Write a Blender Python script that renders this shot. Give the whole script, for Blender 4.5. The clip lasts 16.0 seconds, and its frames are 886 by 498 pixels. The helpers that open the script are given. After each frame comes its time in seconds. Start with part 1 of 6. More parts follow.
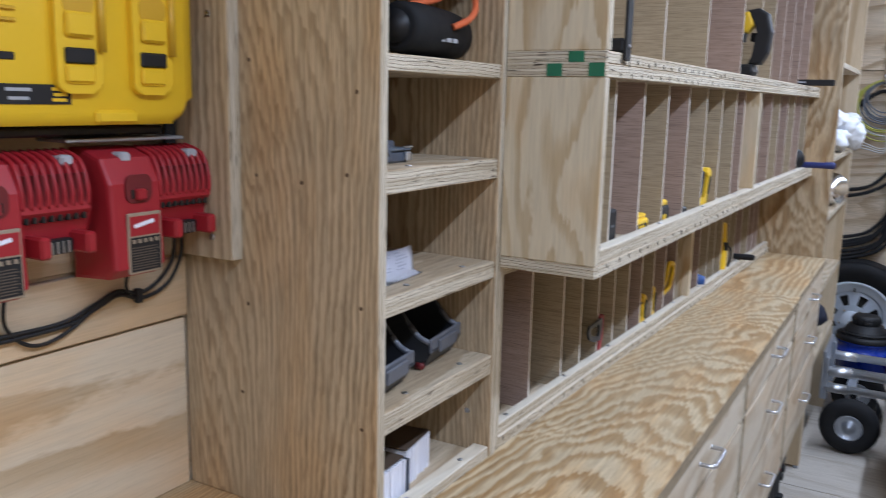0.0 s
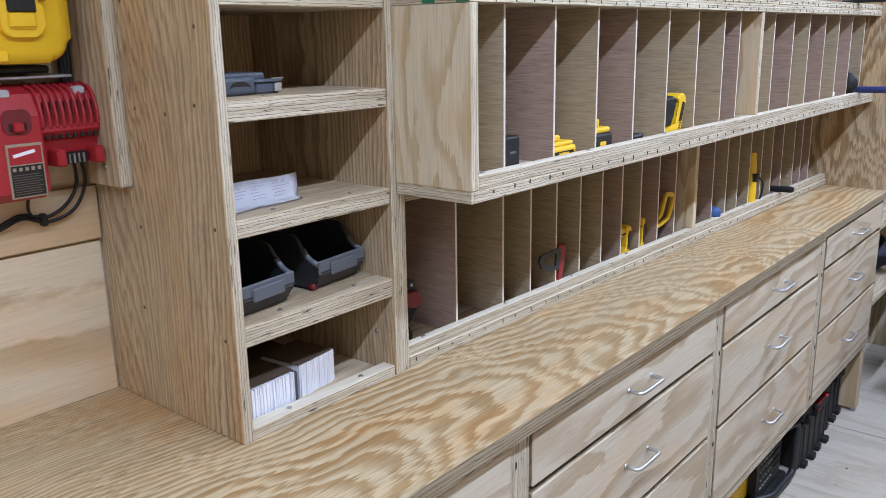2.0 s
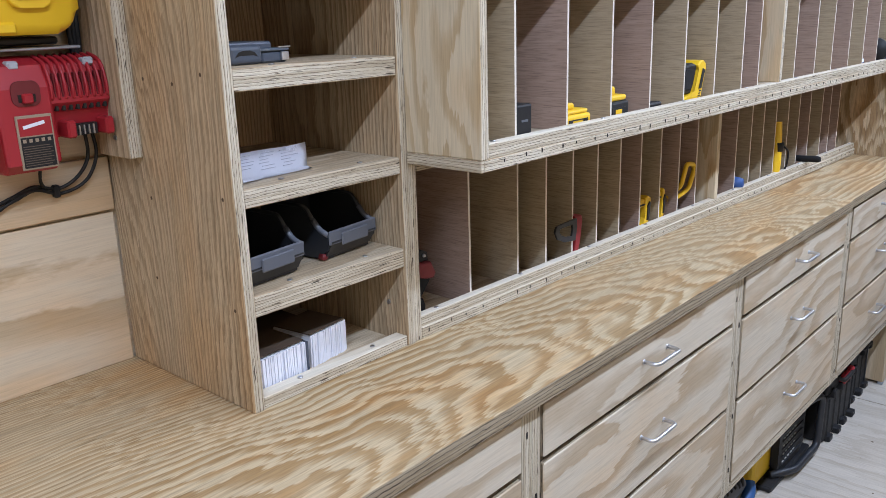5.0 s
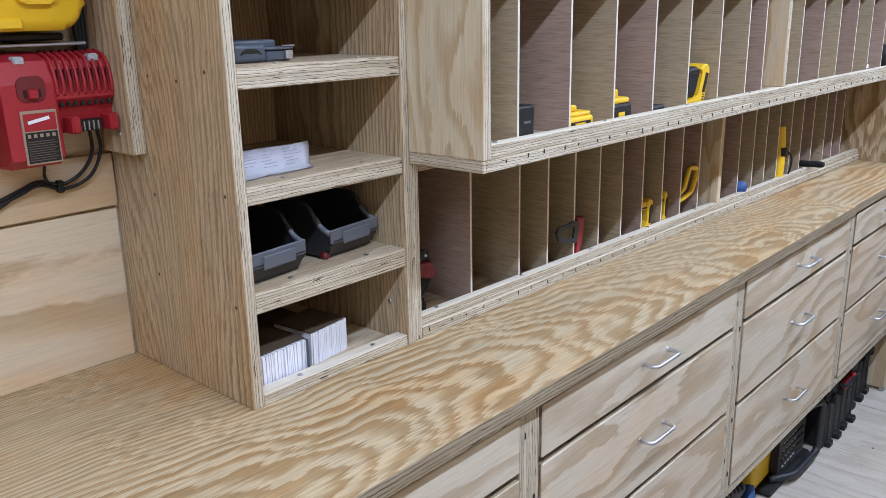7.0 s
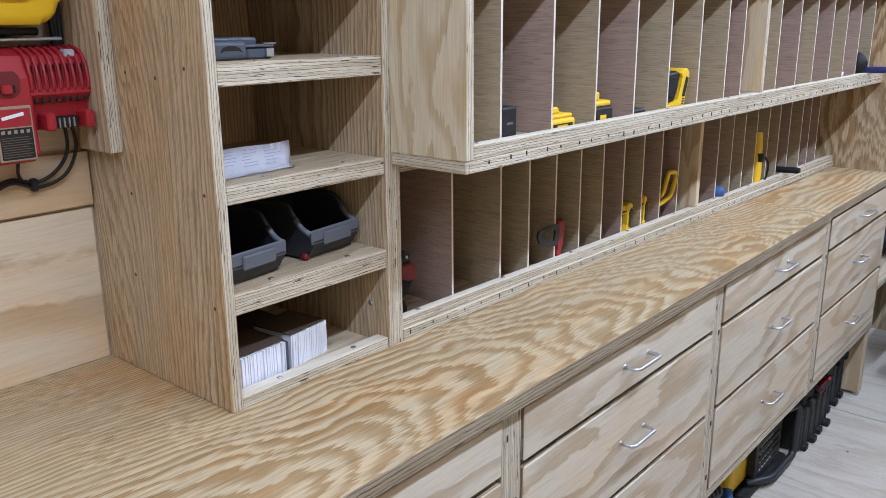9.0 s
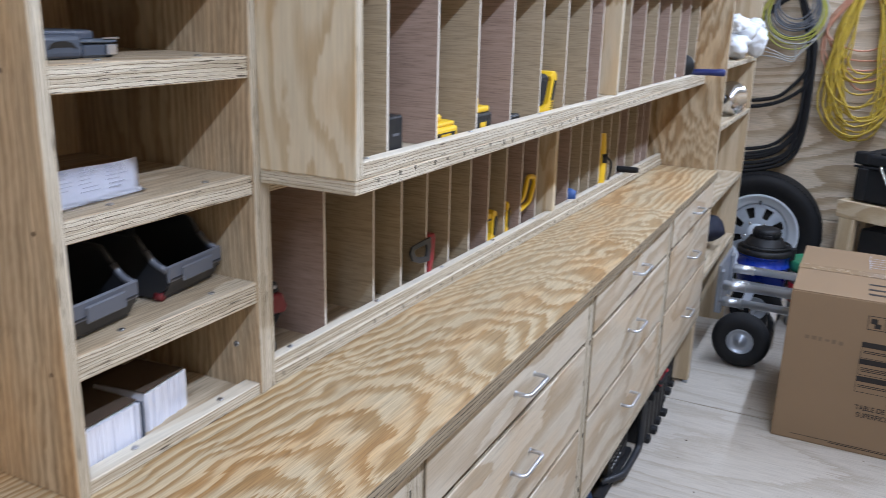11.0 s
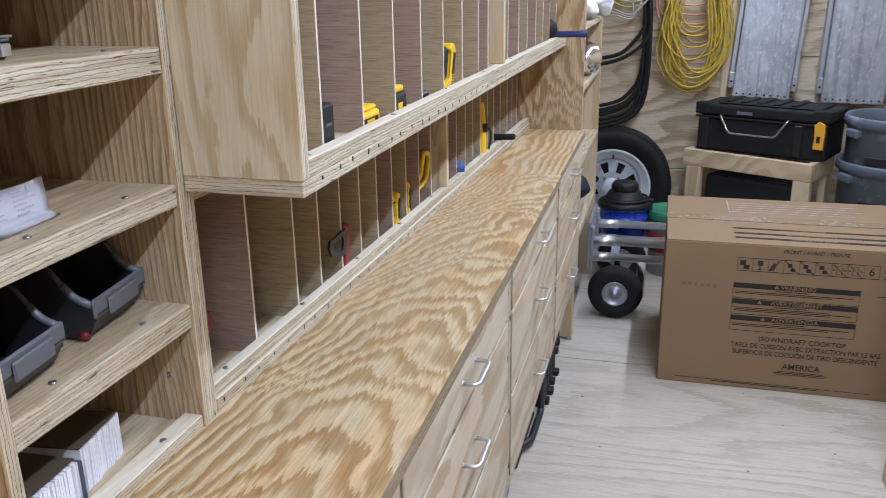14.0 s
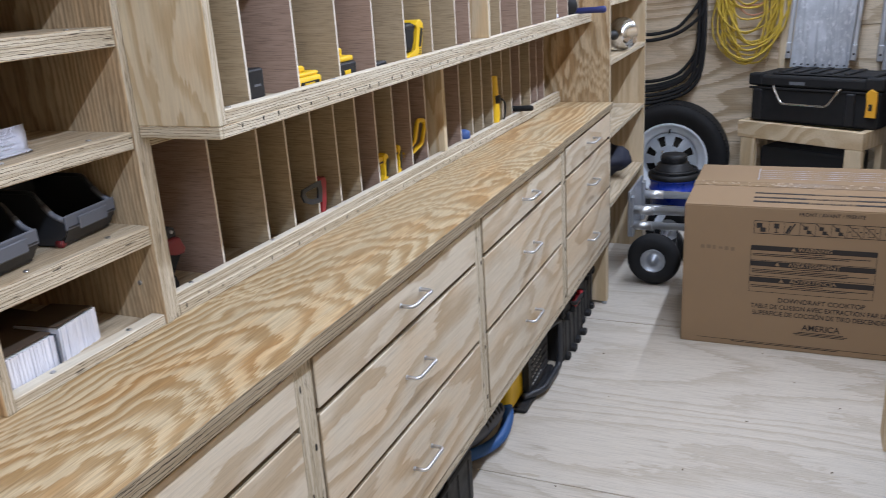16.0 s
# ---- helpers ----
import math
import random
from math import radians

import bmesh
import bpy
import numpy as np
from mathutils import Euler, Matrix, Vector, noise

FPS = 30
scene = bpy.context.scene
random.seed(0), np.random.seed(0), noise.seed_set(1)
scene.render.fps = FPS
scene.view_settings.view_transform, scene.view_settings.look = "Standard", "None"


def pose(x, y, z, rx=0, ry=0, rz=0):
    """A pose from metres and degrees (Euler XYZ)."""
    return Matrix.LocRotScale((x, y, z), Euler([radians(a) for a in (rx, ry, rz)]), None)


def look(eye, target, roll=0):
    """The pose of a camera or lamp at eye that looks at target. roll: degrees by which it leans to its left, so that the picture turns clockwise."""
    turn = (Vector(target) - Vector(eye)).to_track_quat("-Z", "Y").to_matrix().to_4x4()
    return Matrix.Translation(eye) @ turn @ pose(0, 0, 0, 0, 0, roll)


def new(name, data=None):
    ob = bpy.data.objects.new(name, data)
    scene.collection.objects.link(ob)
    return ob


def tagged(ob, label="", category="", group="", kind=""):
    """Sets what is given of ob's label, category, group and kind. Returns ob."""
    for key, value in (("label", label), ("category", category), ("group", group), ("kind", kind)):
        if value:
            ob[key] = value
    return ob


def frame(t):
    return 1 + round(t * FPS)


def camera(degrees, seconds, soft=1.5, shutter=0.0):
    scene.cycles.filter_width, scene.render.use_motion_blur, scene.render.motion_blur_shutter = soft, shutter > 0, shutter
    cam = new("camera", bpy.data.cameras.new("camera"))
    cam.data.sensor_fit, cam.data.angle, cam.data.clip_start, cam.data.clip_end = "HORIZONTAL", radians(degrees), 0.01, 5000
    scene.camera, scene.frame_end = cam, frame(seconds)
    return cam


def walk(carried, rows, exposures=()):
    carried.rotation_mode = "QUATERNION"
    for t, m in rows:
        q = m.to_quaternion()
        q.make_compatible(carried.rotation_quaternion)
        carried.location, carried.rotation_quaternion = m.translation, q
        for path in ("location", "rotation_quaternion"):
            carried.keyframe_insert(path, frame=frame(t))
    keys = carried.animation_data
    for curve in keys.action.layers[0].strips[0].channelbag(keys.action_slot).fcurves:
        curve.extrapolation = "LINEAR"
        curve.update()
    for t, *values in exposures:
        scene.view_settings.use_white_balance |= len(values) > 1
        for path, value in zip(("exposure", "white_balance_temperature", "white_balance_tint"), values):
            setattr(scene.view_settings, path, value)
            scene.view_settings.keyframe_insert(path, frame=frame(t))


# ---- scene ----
cam = camera(56.6, 16.0, 0.6, 0.3)
PATH = [
    (0, (0.014, -0.002, 1.514), (-0.978, 1.697, 1.155), 1.3),
    (0.5, (0.049, 0.072, 1.51), (-0.766, 1.85, 1.094), 1.9),
    (1, (0.204, 0.211, 1.518), (-0.722, 1.929, 1.081), 1.0),
    (1.5, (0.318, 0.263, 1.492), (-0.846, 1.813, 0.999), -1.3),
    (2, (0.372, 0.18, 1.499), (-0.87, 1.667, 1.003), -1.0),
    (2.5, (0.389, 0.159, 1.496), (-0.88, 1.615, 0.978), -0.8),
    (3, (0.4, 0.21, 1.483), (-0.878, 1.651, 0.944), -1.3),
    (3.5, (0.401, 0.222, 1.479), (-0.885, 1.652, 0.931), -1.9),
    (4, (0.391, 0.207, 1.488), (-0.891, 1.64, 0.936), -2.2),
    (6.5, (0.389, 0.202, 1.488), (-0.899, 1.627, 0.934), -0.9),
    (7, (0.396, 0.202, 1.487), (-0.895, 1.627, 0.937), -1.1),
    (7.5, (0.393, 0.202, 1.487), (-0.894, 1.632, 0.942), -1.1),
    (8, (0.394, 0.202, 1.484), (-0.891, 1.636, 0.942), -1.3),
    (10.5, (0.259, 0.204, 1.472), (-0.796, 1.814, 0.928), 2.4),
    (11, (0.183, 0.276, 1.486), (-0.681, 1.992, 0.931), 1.5),
    (11.5, (0.15, 0.41, 1.505), (-0.495, 2.219, 0.947), 0.8),
    (12, (0.137, 0.51, 1.499), (-0.453, 2.333, 0.925), -0.5),
    (12.5, (0.133, 0.556, 1.496), (-0.424, 2.382, 0.901), -1.7),
    (13, (0.094, 0.516, 1.491), (-0.446, 2.341, 0.876), -1.8),
    (13.5, (0.054, 0.41, 1.504), (-0.49, 2.235, 0.892), -2.0),
    (14, (0.002, 0.302, 1.491), (-0.494, 2.137, 0.871), -0.9),
    (14.5, (0.018, 0.252, 1.485), (-0.246, 2.137, 0.872), 3.4),
    (15, (0.143, 0.215, 1.493), (-0.124, 2.101, 0.884), 2.7),
    (15.5, (0.326, 0.177, 1.473), (-0.19, 2.004, 0.843), -0.7),
    (16, (0.415, 0.154, 1.47), (-0.353, 1.888, 0.834), -3.7),
]
walk(cam, [(t, look(eye, target, roll)) for t, eye, target, roll in PATH],
     [(0.0, -0.30, 6150, 10), (0.5, 0.0, 6050, 10), (1.0, -0.06, 6150, 10), (1.5, -0.07, 6200, 10), (3.5, -0.10, 6200, 10), (8.0, -0.09, 6200, 10), (11.5, -0.09, 6300, 10), (13.0, -0.09, 6650, 10), (15.0, -0.05, 6500, 10), (16.0, -0.11, 6650, 10)])

# ---------------------------------------------------------------- light
world = bpy.data.worlds.new("world")
scene.world = world
world.use_nodes = True
world.node_tree.nodes["Background"].inputs[0].default_value = (0.75, 0.85, 1.0, 1)
world.node_tree.nodes["Background"].inputs[1].default_value = 0.05
LAMPS = [(0.44, 0.24, 2.40, 3.18, 0.05, 50.0), (0.44, 3.46, 2.40, 3.18, 0.05, 58.0)]
CEILING = 2.46


# ---------------------------------------------------------------- mesh helpers
def mesh_object(name, bm, mats):
    me = bpy.data.meshes.new(name)
    bm.to_mesh(me)
    bm.free()
    for m in (mats if isinstance(mats, (list, tuple)) else [mats]):
        me.materials.append(m)
    return new(name, me)


def part(name, bm, mats, parent=None, label=""):
    ob = mesh_object(name, bm, mats)
    if parent is not None:
        ob.parent = parent
        ob.matrix_parent_inverse = parent.matrix_basis.inverted()
    if label:
        tagged(ob, label)
    return ob


def thing(name, x, y, z, label, category, group="", rz=0.0):
    ob = new(name)
    ob.empty_display_size = 0.05
    ob.matrix_basis = pose(x, y, z, 0, 0, rz)
    return tagged(ob, label, category, group)


def smooth(bm):
    for f in bm.faces:
        f.smooth = True
    return bm


def box(bm, x0, x1, y0, y1, z0, z1, bev=0.0, seg=1, mi=0):
    vs = [bm.verts.new(p) for p in ((x0, y0, z0), (x1, y0, z0), (x1, y1, z0), (x0, y1, z0),
                                    (x0, y0, z1), (x1, y0, z1), (x1, y1, z1), (x0, y1, z1))]
    fs = [bm.faces.new([vs[i] for i in q]) for q in ((3, 2, 1, 0), (4, 5, 6, 7), (0, 1, 5, 4), (1, 2, 6, 5), (2, 3, 7, 6), (3, 0, 4, 7))]
    for f in fs:
        f.material_index = mi
    if bev > 0:
        es = list({e for f in fs for e in f.edges})
        bmesh.ops.bevel(bm, geom=es, offset=bev, segments=seg, profile=0.5, affect="EDGES", material=-1)
    return vs


def boxed(*a, **k):
    bm = bmesh.new()
    box(bm, *a, **k)
    return bm


def moved(bm, m):
    bmesh.ops.transform(bm, matrix=m, verts=bm.verts)
    return bm


def join(*bms):
    out = bmesh.new()
    for b in bms:
        me = bpy.data.meshes.new("tmp")
        b.to_mesh(me)
        b.free()
        out.from_mesh(me)
        bpy.data.meshes.remove(me)
    return out


def frame_for(d):
    d = d.normalized()
    up = Vector((0, 0, 1)) if abs(d.z) < 0.9 else Vector((1, 0, 0))
    a = d.cross(up).normalized()
    return a, d.cross(a).normalized()


def tube(bm, pts, r, seg=8, caps=True, mi=0, rr=None):
    pts = [Vector(p) for p in pts]
    rings, a = [], None
    for i, p in enumerate(pts):
        d = (pts[min(i + 1, len(pts) - 1)] - pts[max(i - 1, 0)])
        if d.length < 1e-9:
            d = Vector((0, 0, 1))
        d.normalize()
        if a is None:
            a, b = frame_for(d)
        else:
            a = (a - d * a.dot(d)).normalized()
            b = d.cross(a).normalized()
        rad = rr[i] if rr else r
        rings.append([bm.verts.new(p + (a * math.cos(t) + b * math.sin(t)) * rad) for t in [2 * math.pi * k / seg for k in range(seg)]])
    for u, v in zip(rings, rings[1:]):
        for k in range(seg):
            f = bm.faces.new((u[k], u[(k + 1) % seg], v[(k + 1) % seg], v[k]))
            f.smooth, f.material_index = True, mi
    if caps:
        for ring in (rings[0][::-1], rings[-1]):
            bm.faces.new(ring).material_index = mi
    return bm


def tubed(pts, r, seg=8, **k):
    return tube(bmesh.new(), pts, r, seg, **k)


def bend(pts, radius, n=4):
    """Rounds the inner corners of a line of points."""
    pts = [Vector(p) for p in pts]
    out = [pts[0]]
    for a, b, c in zip(pts, pts[1:], pts[2:]):
        u, v = (a - b), (c - b)
        r = min(radius, u.length * 0.49, v.length * 0.49)
        p, q = b + u.normalized() * r, b + v.normalized() * r
        out += [(1 - t) ** 2 * p + 2 * t * (1 - t) * b + t * t * q for t in [k / n for k in range(n + 1)]]
    return out + [pts[-1]]


def spline(pts, n=6):
    pts = [Vector(p) for p in pts]
    out = []
    for i in range(len(pts) - 1):
        p0, p1, p2, p3 = pts[max(i - 1, 0)], pts[i], pts[i + 1], pts[min(i + 2, len(pts) - 1)]
        for k in range(n):
            t = k / n
            out.append(0.5 * (2 * p1 + (p2 - p0) * t + (2 * p0 - 5 * p1 + 4 * p2 - p3) * t * t + (3 * p1 - p0 - 3 * p2 + p3) * t ** 3))
    return out + [pts[-1]]


def lathe(profile, seg=32, mi=None, bm=None):
    """Turns a profile of (radius, height) about z."""
    bm = bm or bmesh.new()
    rings = []
    for r, h in profile:
        rings.append([bm.verts.new((r * math.cos(2 * math.pi * k / seg), r * math.sin(2 * math.pi * k / seg), h)) for k in range(seg)])
    for i, (u, v) in enumerate(zip(rings, rings[1:])):
        for k in range(seg):
            try:
                f = bm.faces.new((u[k], u[(k + 1) % seg], v[(k + 1) % seg], v[k]))
            except ValueError:
                continue
            f.smooth = True
            if mi:
                f.material_index = mi[i]
    closed = profile[0] == profile[-1]
    for ring, r in ((rings[0][::-1], profile[0][0]), (rings[-1], profile[-1][0])):
        if r > 1e-4 and not closed:
            bm.faces.new(ring)
    bmesh.ops.remove_doubles(bm, verts=bm.verts, dist=1e-6)
    return bm


def prism(outline, z0, z1, bev=0.0, bm=None, seg=2):
    """An outline of (x, y) raised from z0 to z1."""
    bm = bm or bmesh.new()
    lo = [bm.verts.new((x, y, z0)) for x, y in outline]
    hi = [bm.verts.new((x, y, z1)) for x, y in outline]
    n = len(outline)
    fs = [bm.faces.new(lo[::-1]), bm.faces.new(hi)] + [bm.faces.new((lo[i], lo[(i + 1) % n], hi[(i + 1) % n], hi[i])) for i in range(n)]
    if bev:
        es = list({e for f in fs[:2] for e in f.edges})
        bmesh.ops.bevel(bm, geom=es, offset=bev, segments=seg, profile=0.5, affect="EDGES")
    return bm


def rounded(w, h, r, n=5):
    """A rounded rectangle about the origin."""
    pts = []
    for cx, cy, a0 in ((w / 2 - r, h / 2 - r, 0), (-w / 2 + r, h / 2 - r, 90), (-w / 2 + r, -h / 2 + r, 180), (w / 2 - r, -h / 2 + r, 270)):
        pts += [(cx + r * math.cos(radians(a0 + 90 * k / n)), cy + r * math.sin(radians(a0 + 90 * k / n))) for k in range(n + 1)]
    return pts


# ---------------------------------------------------------------- materials
def node(nt, kind, **props):
    n = nt.nodes.new(kind)
    for k, v in props.items():
        if k == "operation":
            n.operation = v
        elif k == "blend":
            n.blend_type = v
    return n


def base(name, rough=0.6, metal=0.0, spec=0.5):
    m = bpy.data.materials.new(name)
    m.use_nodes = True
    nt = m.node_tree
    b = nt.nodes["Principled BSDF"]
    b.inputs["Roughness"].default_value = rough
    b.inputs["Metallic"].default_value = metal
    b.inputs["Specular IOR Level"].default_value = spec
    return m, nt, b


def coords(nt, scale, jitter=7.0):
    tc = node(nt, "ShaderNodeTexCoord")
    oi = node(nt, "ShaderNodeObjectInfo")
    mul = node(nt, "ShaderNodeVectorMath", operation="SCALE")
    cmb = node(nt, "ShaderNodeCombineXYZ")
    for i in range(3):
        nt.links.new(oi.outputs["Random"], cmb.inputs[i])
    nt.links.new(cmb.outputs[0], mul.inputs[0])
    mul.inputs["Scale"].default_value = jitter
    add = node(nt, "ShaderNodeVectorMath", operation="ADD")
    nt.links.new(tc.outputs["Object"], add.inputs[0])
    nt.links.new(mul.outputs[0], add.inputs[1])
    return add.outputs[0]


def scaled(nt, vec, s):
    v = node(nt, "ShaderNodeVectorMath", operation="MULTIPLY")
    nt.links.new(vec, v.inputs[0])
    v.inputs[1].default_value = s
    return v.outputs[0]


def noisy(nt, vec, scale=1.0, detail=2.0, rough=0.5, dist=0.0):
    n = node(nt, "ShaderNodeTexNoise")
    n.inputs["Scale"].default_value = scale
    n.inputs["Detail"].default_value = detail
    n.inputs["Roughness"].default_value = rough
    n.inputs["Distortion"].default_value = dist
    nt.links.new(vec, n.inputs["Vector"])
    return n.outputs["Fac"]


def ramp(nt, fac, stops, interp="LINEAR"):
    r = node(nt, "ShaderNodeValToRGB")
    r.color_ramp.interpolation = interp
    els = r.color_ramp.elements
    while len(els) < len(stops):
        els.new(0.5)
    for e, (p, c) in zip(els, stops):
        e.position = p
        e.color = (c, c, c, 1) if isinstance(c, (int, float)) else (*c, 1)
    nt.links.new(fac, r.inputs[0])
    return r.outputs[0]


def mix(nt, fac, a, b, blend="MIX"):
    m = node(nt, "ShaderNodeMixRGB", blend=blend)
    for i, v in ((0, fac), (1, a), (2, b)):
        if hasattr(v, "links"):
            nt.links.new(v, m.inputs[i])
        elif i == 0:
            m.inputs[0].default_value = v
        else:
            m.inputs[i].default_value = (*v, 1)
    return m.outputs[0]


def maths(nt, op, a, b=0.0):
    m = node(nt, "ShaderNodeMath", operation=op)
    for i, v in ((0, a), (1, b)):
        if hasattr(v, "links"):
            nt.links.new(v, m.inputs[i])
        else:
            m.inputs[i].default_value = v
    return m.outputs[0]


def bump(nt, bsdf, height, strength=0.2, dist=0.002):
    b = node(nt, "ShaderNodeBump")
    b.inputs["Strength"].default_value = strength
    b.inputs["Distance"].default_value = dist
    nt.links.new(height, b.inputs["Height"])
    nt.links.new(b.outputs[0], bsdf.inputs["Normal"])


AXIS = {"x": 0, "y": 1, "z": 2}


def stretch(grain, along, across):
    v = [across] * 3
    v[AXIS[grain]] = along
    return tuple(v)


def plywood(name, grain, light, mid, dark, bands=9.0, along=0.55, across=3.0, strength=1.0, rough=0.62, patch=0.25, fringe=0.05, wobble=0.02, slope=1.2, wide=0.0, amber=0.0, fibre=1.0, flame=None):
    """Rotary-cut softwood veneer: growth rings as contour lines of a sloping field drawn out along the grain, with jagged fringes, fibres and blotches."""
    m, nt, b = base(name, rough, spec=0.35)
    co = coords(nt, 1.0, 0.0 if flame else 7.0)
    k = AXIS[grain]
    fr = noisy(nt, scaled(nt, co, stretch(grain, 7.0, 190) if flame else stretch(grain, 5.0, 105)), 1.0, 3, 0.65)
    off = node(nt, "ShaderNodeCombineXYZ")
    nt.links.new(maths(nt, "MULTIPLY", maths(nt, "SUBTRACT", fr, 0.5), fringe * 4), off.inputs[k])
    add = node(nt, "ShaderNodeVectorMath", operation="ADD")
    nt.links.new(co, add.inputs[0])
    nt.links.new(off.outputs[0], add.inputs[1])
    sep = node(nt, "ShaderNodeSeparateXYZ")
    nt.links.new(co, sep.inputs[0])
    cross = maths(nt, "ADD", sep.outputs[(k + 1) % 3], sep.outputs[(k + 2) % 3])
    wob = noisy(nt, scaled(nt, co, stretch(grain, 14, 42)), 1.0, 3, 0.62)
    field = noisy(nt, scaled(nt, add.outputs[0], stretch(grain, along, across)), 1.0, 1.6, 0.4, 0.15)
    field = maths(nt, "ADD", field, maths(nt, "MULTIPLY", wob, wobble))
    field = maths(nt, "ADD", field, maths(nt, "MULTIPLY", cross, slope))
    if flame:
        side, centre, curve, run, drift = flame
        jag = node(nt, "ShaderNodeSeparateXYZ")
        nt.links.new(add.outputs[0], jag.inputs[0])
        sway = maths(nt, "MULTIPLY", maths(nt, "SUBTRACT", noisy(nt, scaled(nt, add.outputs[0], stretch(grain, 1.1, 0.7)), 1.0, 1.0, 0.4), 0.5), 0.30)
        d = maths(nt, "ADD", maths(nt, "SUBTRACT", sep.outputs[AXIS[side]], centre), sway)
        hill = maths(nt, "ADD", maths(nt, "MULTIPLY", maths(nt, "MULTIPLY", d, d), curve), maths(nt, "MULTIPLY", jag.outputs[k], run))
        waves = noisy(nt, scaled(nt, add.outputs[0], stretch(grain, 4.2, 6.5)), 1.0, 2.0, 0.5)
        field = maths(nt, "ADD", maths(nt, "ADD", hill, maths(nt, "MULTIPLY", waves, drift)), maths(nt, "MULTIPLY", wob, 0.35))
        bands = 1.0
    saw = maths(nt, "FRACT", maths(nt, "MULTIPLY", field, bands))
    if flame:
        swell = noisy(nt, scaled(nt, add.outputs[0], stretch(grain, 5.0, 13.0)), 1.0, 2.5, 0.55)
        saw = maths(nt, "MINIMUM", maths(nt, "ADD", saw, maths(nt, "MULTIPLY", maths(nt, "SUBTRACT", swell, 0.5), maths(nt, "MULTIPLY", maths(nt, "SUBTRACT", 1.0, saw), 1.35))), 0.999)
    ring = ramp(nt, saw, [(0.0, 0.0), (0.34 - wide, 0.03), (0.46 - wide, 0.45), (0.64 - wide, 0.90), (0.93, 1.0), (0.985, 0.02)])
    fib = noisy(nt, scaled(nt, co, stretch(grain, 10, 520)), 1.0, 3, 0.65)
    fib2 = noisy(nt, scaled(nt, co, stretch(grain, 2.2, 90)), 1.0, 3, 0.6)
    fib3 = noisy(nt, scaled(nt, co, stretch(grain, 9.0, 170)), 1.0, 3, 0.6)
    blot = noisy(nt, scaled(nt, co, stretch(grain, 1.3, 3.2)), 1.0, 3, 0.55)
    tint = noisy(nt, scaled(nt, co, stretch(grain, 2.1, 7.0)), 1.0, 3, 0.6)
    pores = ramp(nt, noisy(nt, scaled(nt, co, stretch(grain, 22, 330)), 1.0, 2, 0.5), [(0.60, 0.0), (0.70, 1.0)])
    fac = maths(nt, "MULTIPLY", maths(nt, "MULTIPLY", ring, ramp(nt, blot, [(0.30, 0.55 if flame else 0.6), (0.60, 1.0)])), strength)
    col = mix(nt, fac, light, dark)
    col = mix(nt, maths(nt, "MULTIPLY", ramp(nt, fib2, [(0.35, 0.0), (0.7, 1.0)]), 0.3), col, mid)
    if amber:
        col = mix(nt, maths(nt, "MULTIPLY", ramp(nt, tint, [(0.46, 0.0), (0.62, 1.0)]), amber), col, (1.06, 0.80, 0.52), "MULTIPLY")
    col = mix(nt, patch, col, mix(nt, blot, (0.50, 0.46, 0.42), (1.0, 0.97, 0.92)), "MULTIPLY")
    col = mix(nt, 0.72 * fibre, col, ramp(nt, fib, [(0.28, 0.40), (0.56, 1.0)]), "MULTIPLY")
    col = mix(nt, 0.5 * fibre, col, ramp(nt, fib3, [(0.32, 0.55), (0.55, 1.06)]), "MULTIPLY")
    col = mix(nt, maths(nt, "MULTIPLY", pores, 0.42 * fibre), col, tuple(c * 0.5 for c in dark))
    pitch = ramp(nt, noisy(nt, scaled(nt, co, stretch(grain, 3.2, 22)), 1.0, 3, 0.55), [(0.70, 0.0), (0.76, 1.0)])
    col = mix(nt, maths(nt, "MULTIPLY", pitch, 0.5), col, tuple(c * 0.72 for c in dark))
    nt.links.new(col, b.inputs["Base Color"])
    nt.links.new(ramp(nt, fib2, [(0.3, rough - 0.1), (0.7, rough + 0.12)]), b.inputs["Roughness"])
    bump(nt, b, maths(nt, "ADD", maths(nt, "MULTIPLY", fib, 0.6), maths(nt, "MULTIPLY", ring, 0.35)), 0.25, 0.0012)
    return m


